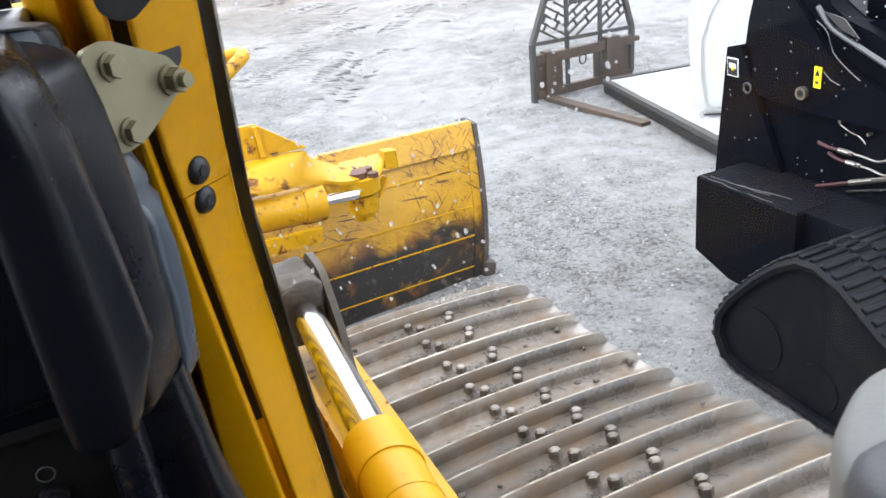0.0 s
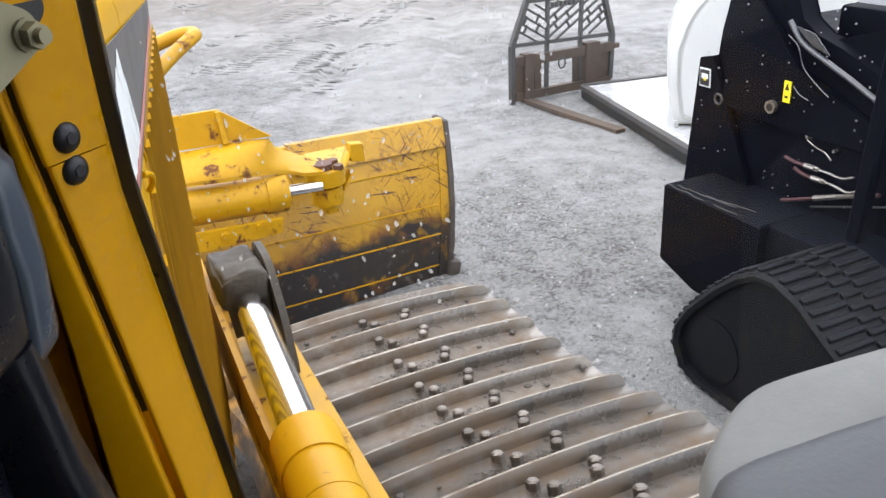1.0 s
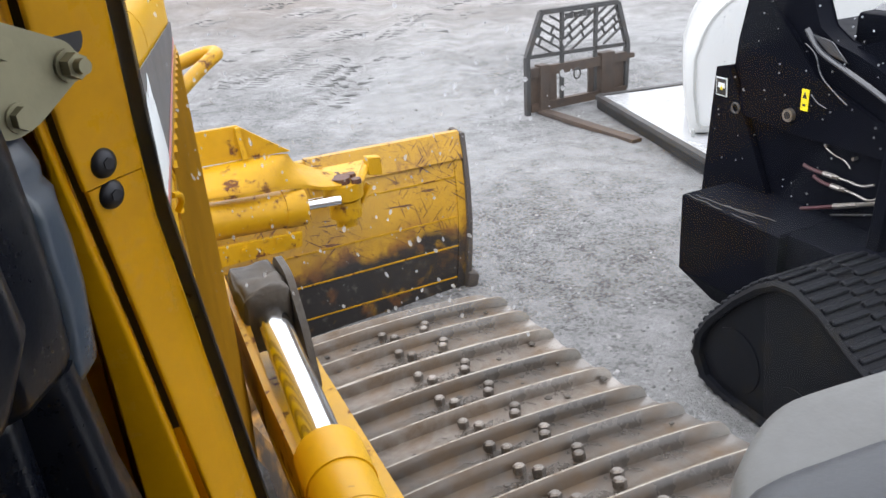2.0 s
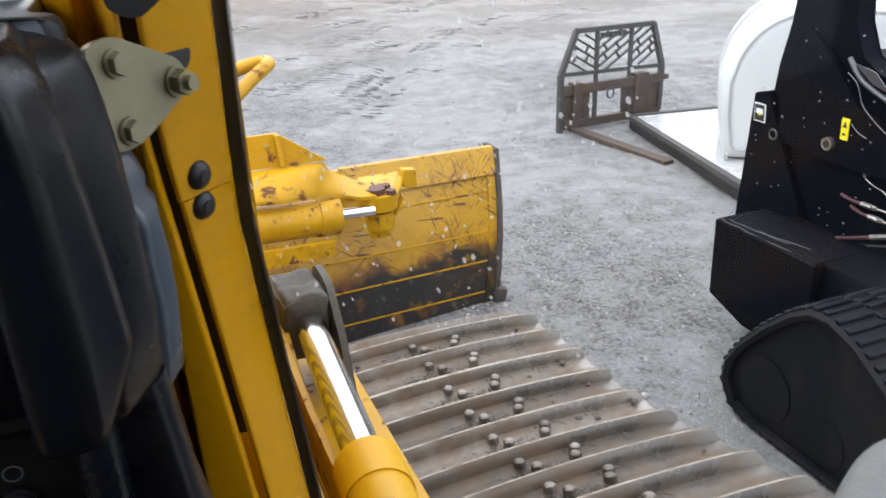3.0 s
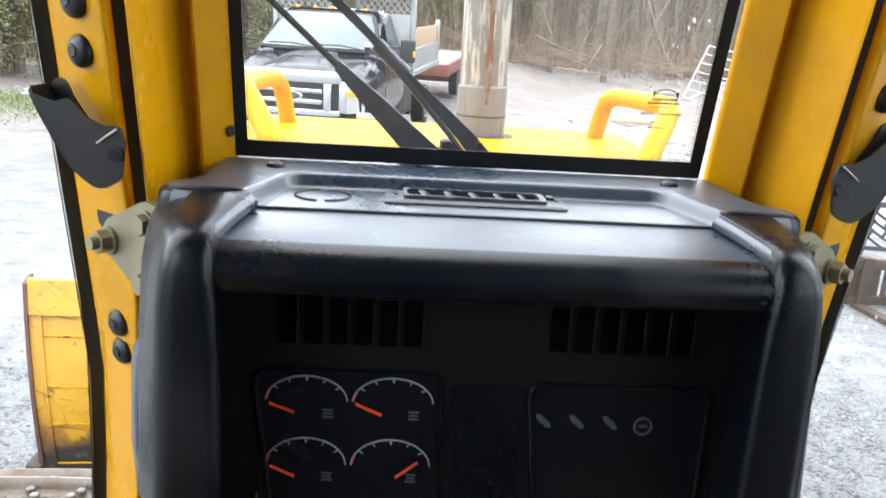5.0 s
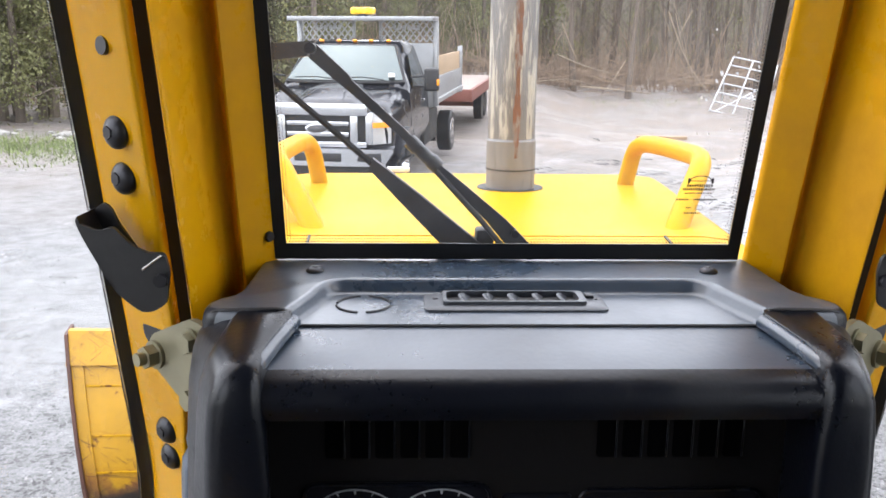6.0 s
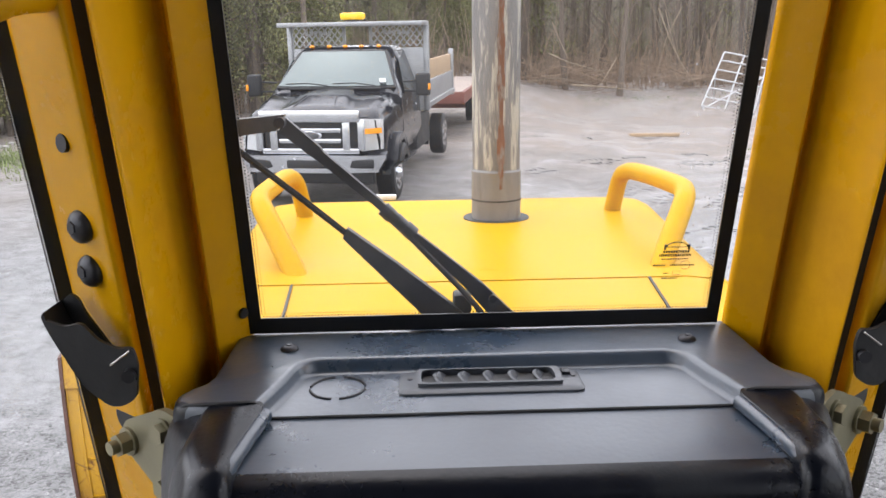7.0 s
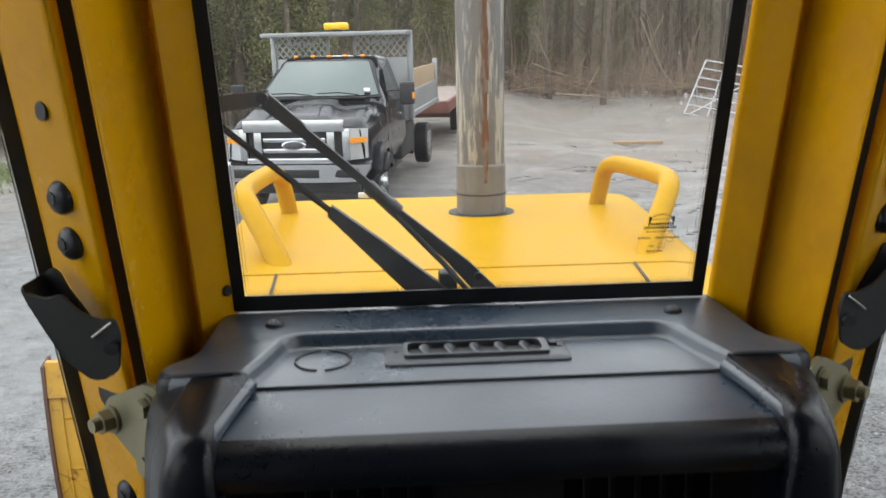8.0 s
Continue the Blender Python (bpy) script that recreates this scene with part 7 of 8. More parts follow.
# cab
bm = B()
rings(bm, [cross(1.50, [(0.60, 1.47), (0.80, 1.46), (0.93, 1.43), (0.99, 1.38), (1.01, 1.1), (1.02, 0.85), (1.0, 0.6)]),
           cross(1.62, [(0.60, 1.52), (0.80, 1.51), (0.93, 1.46), (0.99, 1.41), (1.01, 1.1), (1.02, 0.85), (1.0, 0.6)]),
           cross(1.95, [(0.55, 1.78), (0.72, 1.765), (0.81, 1.72), (0.99, 1.41), (1.01, 1.1), (1.02, 0.85), (1.0, 0.6)]),
           cross(2.26, [(0.50, 2.00), (0.64, 1.985), (0.73, 1.94), (0.99, 1.41), (1.01, 1.1), (1.02, 0.85), (1.0, 0.6)]),
           cross(2.36, [(0.50, 2.035), (0.66, 2.02), (0.755, 1.95), (0.99, 1.41), (1.01, 1.1), (1.02, 0.85), (1.0, 0.6)]),
           cross(2.62, [(0.50, 2.065), (0.66, 2.05), (0.77, 1.97), (0.99, 1.41), (1.01, 1.1), (1.02, 0.85), (1.0, 0.6)]),
           cross(3.15, [(0.50, 2.06), (0.66, 2.045), (0.77, 1.97), (0.99, 1.41), (1.01, 1.1), (1.02, 0.85), (1.0, 0.6)])])
cab_t = part("truck_cab", bm, BLACK_PAINT, truck, "black truck cab", smooth=40)


def bowed_glass(lo, hi, z0, z1, out):
    """Bowed windscreen between a lower and an upper half-width, standing out from the cab."""
    bm = B()
    secs = []
    for i in range(21):
        u = -1 + i / 10
        ease = 1 - 0.035 * max(0.0, abs(u) - 0.85) / 0.15
        ring = []
        for k in range(7):
            f = k / 6
            x = u * (lo + (hi - lo) * f)
            z = z0 + (z1 - z0) * (f * ease + (1 - ease) * 0.5)
            y = 1.615 + (z - 1.52) * 1.335 - (0.055 * (1 - u * u) + 0.03 * f * (1 - f)) - out
            ring.append((x, y, z + out * 0.7))
        secs.append([tp(*p) for p in ring] + [tp(x, y + 0.12, z - 0.05) for x, y, z in reversed(ring)])
    rings(bm, secs)
    return bm


part("windscreen_seal", bowed_glass(0.895, 0.665, 1.515, 2.005, 0.0), FLAT_BLACK, cab_t, smooth=40)
wind = part("truck_windscreen", bowed_glass(0.865, 0.635, 1.535, 1.985, 0.010), TRUCK_GLASS, cab_t, "pale reflecting windscreen", smooth=40)
tslab("inspection_sticker", [(0.66, 1.615, 1.575), (0.75, 1.625, 1.575), (0.735, 1.685, 1.62), (0.645, 1.675, 1.62)], (0, -0.018, 0.022), WHITE_PAINT, wind)
for x in (-0.45, 0.25):
    bm = B()
    tube(bm, [tp(x - 0.28, 1.565, 1.575), tp(x + 0.05, 1.55, 1.585), tp(x + 0.35, 1.545, 1.55)], 0.010, 5)
    part("truck_wiper", bm, FLAT_BLACK, cab_t)
for x in (-0.52, -0.25, 0.0, 0.25, 0.52):
    bm = B()
    ball(bm, tp(x, 2.36, 2.055), 0.035, 10, 6, (1.3, 1.2, 0.8))
    part("roof_lamp", bm, AMBER, cab_t, "amber roof marker lamp")
for s in (1, -1):
    tslab("side_window", [(s * 0.990, 1.80, 1.43), (s * 0.990, 2.75, 1.43), (s * 0.812, 2.70, 1.88), (s * 0.812, 2.32, 1.88)], (s * 0.008, 0, 0.006), TRUCK_GLASS, cab_t)
    tbox("door_handle", (s * 1.02, 2.65, 1.22), (0.03, 0.14, 0.035), CHROME_TRIM, cab_t)
    tbox("running_board", (s * 0.98, 2.3, 0.45), (0.18, 1.3, 0.05), FLAT_BLACK, cab_t)
    # towing mirrors on two arms
    bm = B()
    tube(bm, [tp(s * 0.95, 1.82, 1.58), tp(s * 1.20, 1.76, 1.60)], 0.018, 6)
    tube(bm, [tp(s * 0.98, 1.82, 1.46), tp(s * 1.20, 1.76, 1.46)], 0.018, 6)
    mir = part("mirror_arm", bm, FLAT_BLACK, truck)
    tbox("mirror_head", (s * 1.27, 1.75, 1.55), (0.24, 0.11, 0.36), FLAT_BLACK, mir, 0.04, seg=3)
    tbox("mirror_lamp", (s * 1.37, 1.70, 1.52), (0.04, 0.04, 0.10), AMBER, mir, 0.008)
    # wheel arches and wheels
    bm = B()
    arc = [(0.97 + 0.52 * math.cos(a), 0.46 + 0.53 * math.sin(a)) for a in [math.pi * i / 14 for i in range(15)]]
    arc2 = [(0.97 + 0.42 * math.cos(a), 0.46 + 0.43 * math.sin(a)) for a in [math.pi * i / 14 for i in range(15)]]
    slab(bm, [tp(s * 0.97, y, z) for y, z in arc] + [tp(s * 0.97, y, z) for y, z in reversed(arc2)], TR.to_3x3() @ Vector((s * 0.13, 0, 0)))
    bmesh.ops.bevel(bm, geom=[e for e in bm.edges if e.calc_face_angle(0) > 1.0], offset=0.035, segments=3, affect="EDGES")
    part("wheel_arch", bm, BLACK_PAINT, truck, "flared black wheel arch")
    for wy, wx, dual in ((0.97, 0.985, False), (5.70, 1.06, True)):
        bm = B()
        secs = []
        for x, r in ((-0.14, 0.26), (-0.14, 0.39), (-0.11, 0.42), (0.11, 0.42), (0.14, 0.39), (0.14, 0.27)):
            secs.append([tp(s * (wx + x), wy + r * math.cos(a), 0.42 + r * math.sin(a)) for a in [2 * math.pi * i / 32 for i in range(32)]])
        rings(bm, secs, caps=False)
        tyre = part("wheel", bm, RUBBER, truck, "black tyre on a bright rim")
        bm = B()
        cyl(bm, tp(s * (wx + 0.05), wy, 0.42), tp(s * (wx + 0.145), wy, 0.42), 0.285, 28, 0.27)
        cyl(bm, tp(s * (wx + 0.14), wy, 0.42), tp(s * (wx + (0.16 if dual else 0.20)), wy, 0.42), 0.10, 16, 0.07)
        rim = part("rim", bm, CHROME_TRIM, tyre)
        for i in range(8):
            a = 2 * math.pi * i / 8
            bm = B()
            cyl(bm, tp(s * (wx + 0.144), wy + 0.19 * math.cos(a), 0.42 + 0.19 * math.sin(a)), tp(s * (wx + 0.15), wy + 0.19 * math.cos(a), 0.42 + 0.19 * math.sin(a)), 0.035, 10)
            part("rim_hole", bm, FLAT_BLACK, tyre)
    # headlamp with amber strip
    lamp = tslab("headlamp", [(s * 0.685, 0.075, 0.86), (s * 0.955, 0.18, 0.88), (s * 0.955, 0.20, 1.28), (s * 0.685, 0.095, 1.30)], (0, 0.06, 0), LAMP_CLEAR, truck, "clear headlamp with an amber strip")
    tslab("turn_lamp", [(s * 0.695, 0.066, 1.09), (s * 0.945, 0.165, 1.10), (s * 0.945, 0.168, 1.17), (s * 0.695, 0.070, 1.16)], (0, 0.02, 0), AMBER, lamp)
    # black box added to fill in the dark shade of the underbody
    tbox("underbody_shade_box", (s * 0.78, 4.15, 0.70), (0.46, 1.5, 0.62), FLAT_BLACK, truck, 0.05)
    tbox("mud_flap", (s * 0.72, 4.95, 0.66), (0.5, 0.04, 0.75), RUBBER, truck, 0.01)
# grille: chrome surround, bars, badge
for c, sz in (((0, 0.085, 1.335), (1.50, 0.12, 0.17)), ((0, 0.10, 0.86), (1.46, 0.08, 0.085)), ((-0.69, 0.10, 1.08), (0.11, 0.09, 0.44)), ((0.69, 0.10, 1.08), (0.11, 0.09, 0.44)), ((-0.49, 0.09, 1.07), (0.12, 0.08, 0.42)), ((0.49, 0.09, 1.07), (0.12, 0.08, 0.42)), ((0, 0.09, 1.145), (0.94, 0.07, 0.072)), ((0, 0.09, 1.00), (0.94, 0.07, 0.072))):
    tbox("grille_bar", c, sz, CHROME_TRIM, truck, 0.022, "bright chrome grille bar", seg=3)
tbox("grille_core", (0, 0.15, 1.07), (1.40, 0.06, 0.46), FLAT_BLACK, truck)
bm = B()
ball(bm, tp(0, 0.06, 1.075), 0.135, 20, 8, (1.35, 0.22, 0.56))
oval = part("grille_badge", bm, CHROME_TRIM, truck, "plain oval badge with a bright rim")
bm = B()
ball(bm, tp(0, 0.045, 1.075), 0.110, 20, 8, (1.35, 0.22, 0.52))
part("badge_field", bm, DECAL_GREY, oval)
# bumper
bm = B()
rings(bm, [[tp(x, 0.02 + 0.10 * abs(x) ** 3, z) if k == 0 else tp(x, 0.16 + 0.10 * abs(x) ** 3, z) for k, z in ((0, 0.56), (0, 0.60), (0, 0.76), (0, 0.80), (1, 0.83), (1, 0.56))] for x in [-1.0 + 0.125 * i for i in range(17)]])
bump = part("bumper", bm, CHROME_TRIM, truck, "chromed front bumper")
for x, wd in ((0, 0.72), (-0.66, 0.42), (0.66, 0.42)):
    tbox("bumper_opening", (x, 0.035 + 0.10 * abs(x) ** 3, 0.685), (wd, 0.05, 0.13), FLAT_BLACK, bump, 0.02)
tbox("air_dam", (0, 0.24, 0.47), (1.8, 0.12, 0.20), FLAT_BLACK, truck, 0.03)
tbox("truck_frame", (0, 3.3, 0.58), (0.9, 5.6, 0.2), FLAT_BLACK, truck, 0.02)
tbox("underbody", (0, 2.2, 0.72), (1.7, 1.9, 0.3), FLAT_BLACK, truck, 0.03)
# dump body: headboard with cab guard
HB = 3.25
W2 = 1.24
tbox("headboard", (0, HB, 1.70), (2.4, 0.06, 1.1), ALUMINIUM, truck, 0.01, "dull aluminium headboard")
gd = tbox("cab_guard", (0, HB - 0.28, 2.365), (2.56, 0.66, 0.075), ALUMINIUM, truck, 0.012, "aluminium cab guard cap")
for x in (-W2, W2):
    tbox("guard_post", (x, HB, 1.90), (0.09, 0.12, 1.50), ALUMINIUM, gd, 0.01)
tbox("guard_rail", (0, HB, 2.22), (2.4, 0.05, 0.06), ALUMINIUM, gd, 0.008)
# expanded-metal screens: two lattices with a window between
for x0, x1 in ((-1.19, -0.24), (0.24, 1.19)):
    bm = B()
    n = 8
    dx = (x1 - x0) / n
    for i in range(n + 1):
        for j in range(5):
            z = 2.27 + j * 0.072
            xa = x0 + i * dx + (dx / 2 if j % 2 else 0)
            if xa <= x1:
                for sgn in (1, -1):
                    xb = xa + sgn * dx / 2
                    if x0 <= xb <= x1:
                        tube(bm, [tp(xa, HB, z), tp(xb, HB, z + 0.072)], 0.015, 4)
    part("guard_mesh", bm, ALUMINIUM, gd, "expanded aluminium mesh", smooth=0)
    bm = B()
    for i in range(6):
        xx = (x0 + x1) / 2 - 0.24 + i * 0.085
        slab(bm, [tp(xx, HB - 0.03, 2.48), tp(xx + 0.055, HB - 0.03, 2.48), tp(xx + 0.055, HB - 0.03, 2.56), tp(xx, HB - 0.03, 2.56)], TR.to_3x3() @ Vector((0, 0.02, 0)))
    part("name_bar", bm, ALUMINIUM, gd, "maker's name as plain bars", smooth=0)
for x in (-0.24, 0.24):
    tbox("window_post", (x, HB, 2.43), (0.05, 0.05, 0.42), ALUMINIUM, gd, 0.005)
bm = B()
cyl(bm, tp(0, HB - 0.28, 2.392), tp(0, HB - 0.28, 2.43), 0.10, 16)
bl_ = part("beacon_base", bm, FLAT_BLACK, truck)
tbox("beacon", (0, HB - 0.28, 2.478), (0.42, 0.20, 0.12), BEACON, bl_, 0.04, "yellow warning beacon", seg=3)
for s in (1, -1):
    sd = tbox("dump_side", (s * 1.17, HB + 1.95, 1.42), (0.07, 3.8, 0.46), ALUMINIUM, truck, 0.01, "aluminium dump body side")
    tbox("side_board", (s * 1.15, HB + 1.95, 1.80), (0.05, 3.7, 0.42), PLYWOOD, truck, 0.005, "plywood side board")
    tbox("side_rail", (s * 1.20, HB + 1.95, 1.22), (0.10, 3.8, 0.09), ALUMINIUM, sd, 0.01)
    tbox("tail_post", (s * 1.18, HB + 3.8, 1.62), (0.10, 0.10, 1.0), ALUMINIUM, truck, 0.01)
tbox("dump_floor", (0, HB + 1.95, 1.16), (2.3, 3.8, 0.08), ALUMINIUM, truck, 0.01)

# ---- low trailer behind the truck ----
trailer = thing("flatbed_trailer", tp(0.1, 11.0, 0), "low rust-red flatbed trailer with a grey plank deck", "trailer")
bm = B()
for k in range(14):
    y = 7.4 + k * 0.42
    b = B()
    box(b, tp(0.10, y + 1.2, 1.05), (2.3, 0.40, 0.05), TR.to_3x3(), 0.004)
    part("plank", b, TRAILER_WOOD, trailer)
bm.free()
for s in (1, -1):
    tbox("trailer_rail", (0.10 + s * 1.19, 11.2, 0.93), (0.08, 5.9, 0.28), TRAILER_RED, trailer, 0.01, "rust-red side rail")
    for y in (11.6, 12.5):
        bm = B()
        cyl(bm, tp(0.10 + s * 0.92, y, 0.40), tp(0.10 + s * 1.14, y, 0.40), 0.38, 24)
        part("trailer_wheel", bm, RUBBER, trailer)
tbox("trailer_front", (0.10, 8.3, 0.93), (2.4, 0.08, 0.28), TRAILER_RED, trailer, 0.01)
tbox("drawbar", (0.10, 7.8, 0.6), (0.12, 1.2, 0.12), TRAILER_RED, trailer, 0.01)
tbox("trailer_axle", (0.10, 12.0, 0.42), (2.0, 0.6, 0.12), TRAILER_RED, trailer, 0.01)

# ---- galvanised gate lying against the brush ----
rack = thing("tube_rack", (10.9, 28.6, 0.2), "bent galvanised tube rack leaning on the brush", "rack")
O = Vector((10.216, 28.5, 0.40))
U, V, N = Vector((0.80, 0.25, 1.85)), Vector((1.75, -0.3, -0.35)), Vector((0.75, 0.9, -0.08))
for f in (0.0, 0.17, 0.34, 0.51, 0.68, 0.85, 1.0):
    bm = B()
    tube(bm, [O + U * f, O + U * f + V * (1 - 0.15 * f)], 0.028, 6)
    part("rack_bar", bm, GALVANISED, rack)
for f in (0.0, 0.45, 1.0):
    bm = B()
    tube(bm, [O + V * f, O + U + V * f * 0.85], 0.032, 6)
    part("rack_bar", bm, GALVANISED, rack)
for f in (0.0, 1.0):
    bm = B()
    tube(bm, [O + V * f, O + V * f * 0.9 + N, O + U * 0.6 + V * f * 0.9], 0.027, 6)
    part("rack_bar", bm, GALVANISED, rack)
bm = B()
tube(bm, [O + N, O + V * 0.9 + N], 0.027, 6)
tube(bm, [O + V * 0.1, O + V * 0.9 + U * 0.7], 0.027, 6)
part("rack_bar", bm, GALVANISED, rack)
# loose plank on the yard
bm = B()
box(bm, (6.55, 21.7, 0.07), (1.35, 0.12, 0.09), Matrix.Rotation(radians(-6), 3, "Z"), 0.01)
tagged(part("loose_plank", bm, PLYWOOD), "pale weathered plank lying on the gravel", "plank")

# ---- woods ----
def leaf_cloud(bm, centre, radius, count, size, rng, droop=0.0):
    for _ in range(count):
        d = Vector((rng.gauss(0, 1), rng.gauss(0, 1), rng.gauss(0, 0.8)))
        p = Vector(centre) + d * radius * 0.5
        u = Vector((rng.uniform(-1, 1), rng.uniform(-1, 1), rng.uniform(-1, 0.3) - droop)).normalized() * size * rng.uniform(0.6, 1.5)
        v = u.orthogonal().normalized() * size * rng.uniform(0.25, 0.5)
        q = [bm.verts.new(p), bm.verts.new(p + u * 0.5 + v), bm.verts.new(p + u), bm.verts.new(p + u * 0.5 - v)]
        bm.faces.new(q)


def conifer(rng, h):
    t = thing("conifer_tree", (0, 0, 0), "dark green conifer with a grey-brown trunk", "tree", "trees at the yard's edge")
    bm = B()
    tube(bm, [(rng.gauss(0, 0.02), rng.gauss(0, 0.02), z) for z in (0, h * 0.3, h * 0.6, h)], 0.16, 8, 0.85)
    for i in range(26):
        z = h * (0.12 + 0.8 * rng.random())
        a, ln = rng.uniform(0, 6.28), (1 - z / h) * h * 0.22 + 0.3
        tube(bm, [(0, 0, z), (math.cos(a) * ln * 0.6, math.sin(a) * ln * 0.6, z - 0.05), (math.cos(a) * ln, math.sin(a) * ln, z - 0.3)], 0.025, 4, 0.7)
    part("trunk", bm, BARK, t)
    bm = B()
    for i in range(85):
        z = h * (0.16 + 0.82 * rng.random())
        a = rng.uniform(0, 6.28)
        ln = ((1 - z / h) * h * 0.24 + 0.25) * rng.uniform(0.35, 1.0)
        leaf_cloud(bm, (math.cos(a) * ln, math.sin(a) * ln, z - 0.2 * ln), 0.46, 62, 0.085, rng, 0.6)
    part("crown", bm, NEEDLES, t, smooth=0, recalc=False)
    return t


def bare_tree(rng, h, leafy):
    t = thing("bare_tree", (0, 0, 0), "slender bare grey-brown tree with a few spring leaves" if leafy else "slender bare grey-brown tree", "tree", "trees at the yard's edge")
    bm = B()
    lean = rng.gauss(0, 0.04)
    tube(bm, [(lean * z + rng.gauss(0, 0.03), rng.gauss(0, 0.03), z) for z in (0, h * 0.25, h * 0.5, h * 0.75, h)], rng.uniform(0.06, 0.14), 6, 0.85)
    tips = []
    for i in range(24):
        z = h * (0.15 + 0.8 * rng.random())
        a, ln = rng.uniform(0, 6.28), h * rng.uniform(0.06, 0.2)
        p1 = Vector((lean * z + math.cos(a) * ln * 0.5, math.sin(a) * ln * 0.5, z + ln * 0.45))
        p2 = p1 + Vector((math.cos(a + 0.4) * ln * 0.5, math.sin(a + 0.4) * ln * 0.5, ln * 0.6))
        tube(bm, [(lean * z, 0, z), p1, p2], 0.018, 4, 0.8)
        for _ in range(3):
            tube(bm, [p1, p1 + Vector((rng.gauss(0, 0.3), rng.gauss(0, 0.3), rng.uniform(0.1, 0.6)))], 0.007, 3, 0.7)
        tips += [p1, p2]
    part("trunk", bm, BARK, t)
    if leafy:
        bm = B()
        for p in tips:
            leaf_cloud(bm, p, 0.5, 14, 0.07, rng)
        part("crown", bm, YOUNG_LEAVES, t, smooth=0, recalc=False)
    return t


rng = random.Random(11)
protos = [conifer(rng, 7.0), conifer(rng, 6.0), conifer(rng, 8.0)]
bare = [bare_tree(rng, 7.5, False), bare_tree(rng, 8.5, False), bare_tree(rng, 6, True), bare_tree(rng, 7.5, True), bare_tree(rng, 9, False)]
used = set()


def plant(proto, x, y, s):
    z = ground_height(x, y) - 0.05
    m = Matrix.Translation((x, y, z)) @ Matrix.Rotation(rng.uniform(0, 6.28), 4, "Z")
    if proto.name not in used:
        used.add(proto.name)
        proto.matrix_basis = m @ Matrix.Scale(s, 4)
        return
    o = copy_thing(proto, m)
    o.scale = (s, s, s)


for i in range(34):
    x = rng.uniform(-22, -2.5)
    y = 24 + 0.25 * abs(x + 3) * rng.uniform(-0.2, 0.5) + rng.uniform(0, 9)
    if x < -9:
        y -= rng.uniform(1, 5)
    plant(rng.choice(protos), x, y, rng.uniform(0.8, 1.25))
for i in range(16):
    plant(rng.choice(protos), rng.uniform(-3.5, 6.0), rng.uniform(33.5, 40), rng.uniform(0.65, 1.0))
for i in range(270):
    x = rng.uniform(-24, 34)
    y = 33 + rng.uniform(0, 20) - (2.5 if x > 4 else 0)
    if x < -4:
        y -= 5
    plant(rng.choice(bare), x, y, rng.uniform(0.75, 1.3))
for i in range(16):
    plant(rng.choice(protos), rng.uniform(-17, -8.4), rng.uniform(20.6, 24), rng.uniform(0.7, 1.1))
# brush: thin stems and fallen branches
bm = B()
for i in range(6000):
    x = rng.uniform(-22, 26)
    y = 31.5 + rng.random() ** 1.5 * 12
    if x < -4:
        y -= 6
    z = ground_height(x, y) - 0.05
    h = rng.uniform(0.5, 3.6) * (0.4 + 0.6 * rng.random())
    dx, dy = rng.gauss(0, 0.36) * h, rng.gauss(0, 0.15) * h
    tube(bm, [(x, y, z), (x + dx * 0.4, y + dy * 0.4, z + h * 0.55), (x + dx, y + dy, z + h)], rng.uniform(0.008, 0.022), 3, 0.7, caps=False)
for i in range(480):
    x, y = rng.uniform(2, 20), 30.3 + rng.random() * 4
    z = ground_height(x, y) + rng.uniform(0.05, 0.7)
    a, ln = rng.uniform(-0.5, 0.5) + (math.pi if rng.random() < 0.5 else 0), rng.uniform(0.8, 3.4)
    tube(bm, [(x, y, z), (x + math.cos(a) * ln * 0.5, y + math.sin(a) * ln * 0.3, z + rng.uniform(-0.1, 0.5)), (x + math.cos(a) * ln, y + math.sin(a) * ln * 0.5, z + rng.uniform(0, 1.0))], rng.uniform(0.007, 0.024), 4, 0.7, caps=False)
brush = part("brush", bm, TWIG, smooth=60, recalc=False)
tagged(brush, "tangled bare brush and fallen branches", "brush", kind="stuff")
bm = B()
tube(bm, [(7.76, 30.5, 0.6), (7.82, 30.5, 1.8), (7.88, 30.5, 3.2), (7.98, 30.5, 5.2), (8.2, 30.6, 7.5)], 0.13, 8, 0.6)
for z, a, ln in ((2.2, 0.6, 1.1), (2.9, 2.4, 1.3), (3.6, 0.3, 1.5), (4.3, 2.9, 1.2), (5.0, 0.9, 1.4), (5.6, 2.2, 1.0)):
    tube(bm, [(7.86, 30.5, z), (7.86 + ln * 0.5 * math.cos(a), 30.5, z + ln * 0.55), (7.86 + ln * math.cos(a), 30.6, z + ln * 0.9)], 0.03, 5, 0.8)
snag = thing("leaning_tree", (7.76, 30.5, 0.6), "dark leaning bare tree at the edge of the brush", "tree")
part("trunk", bm, BARK, snag)
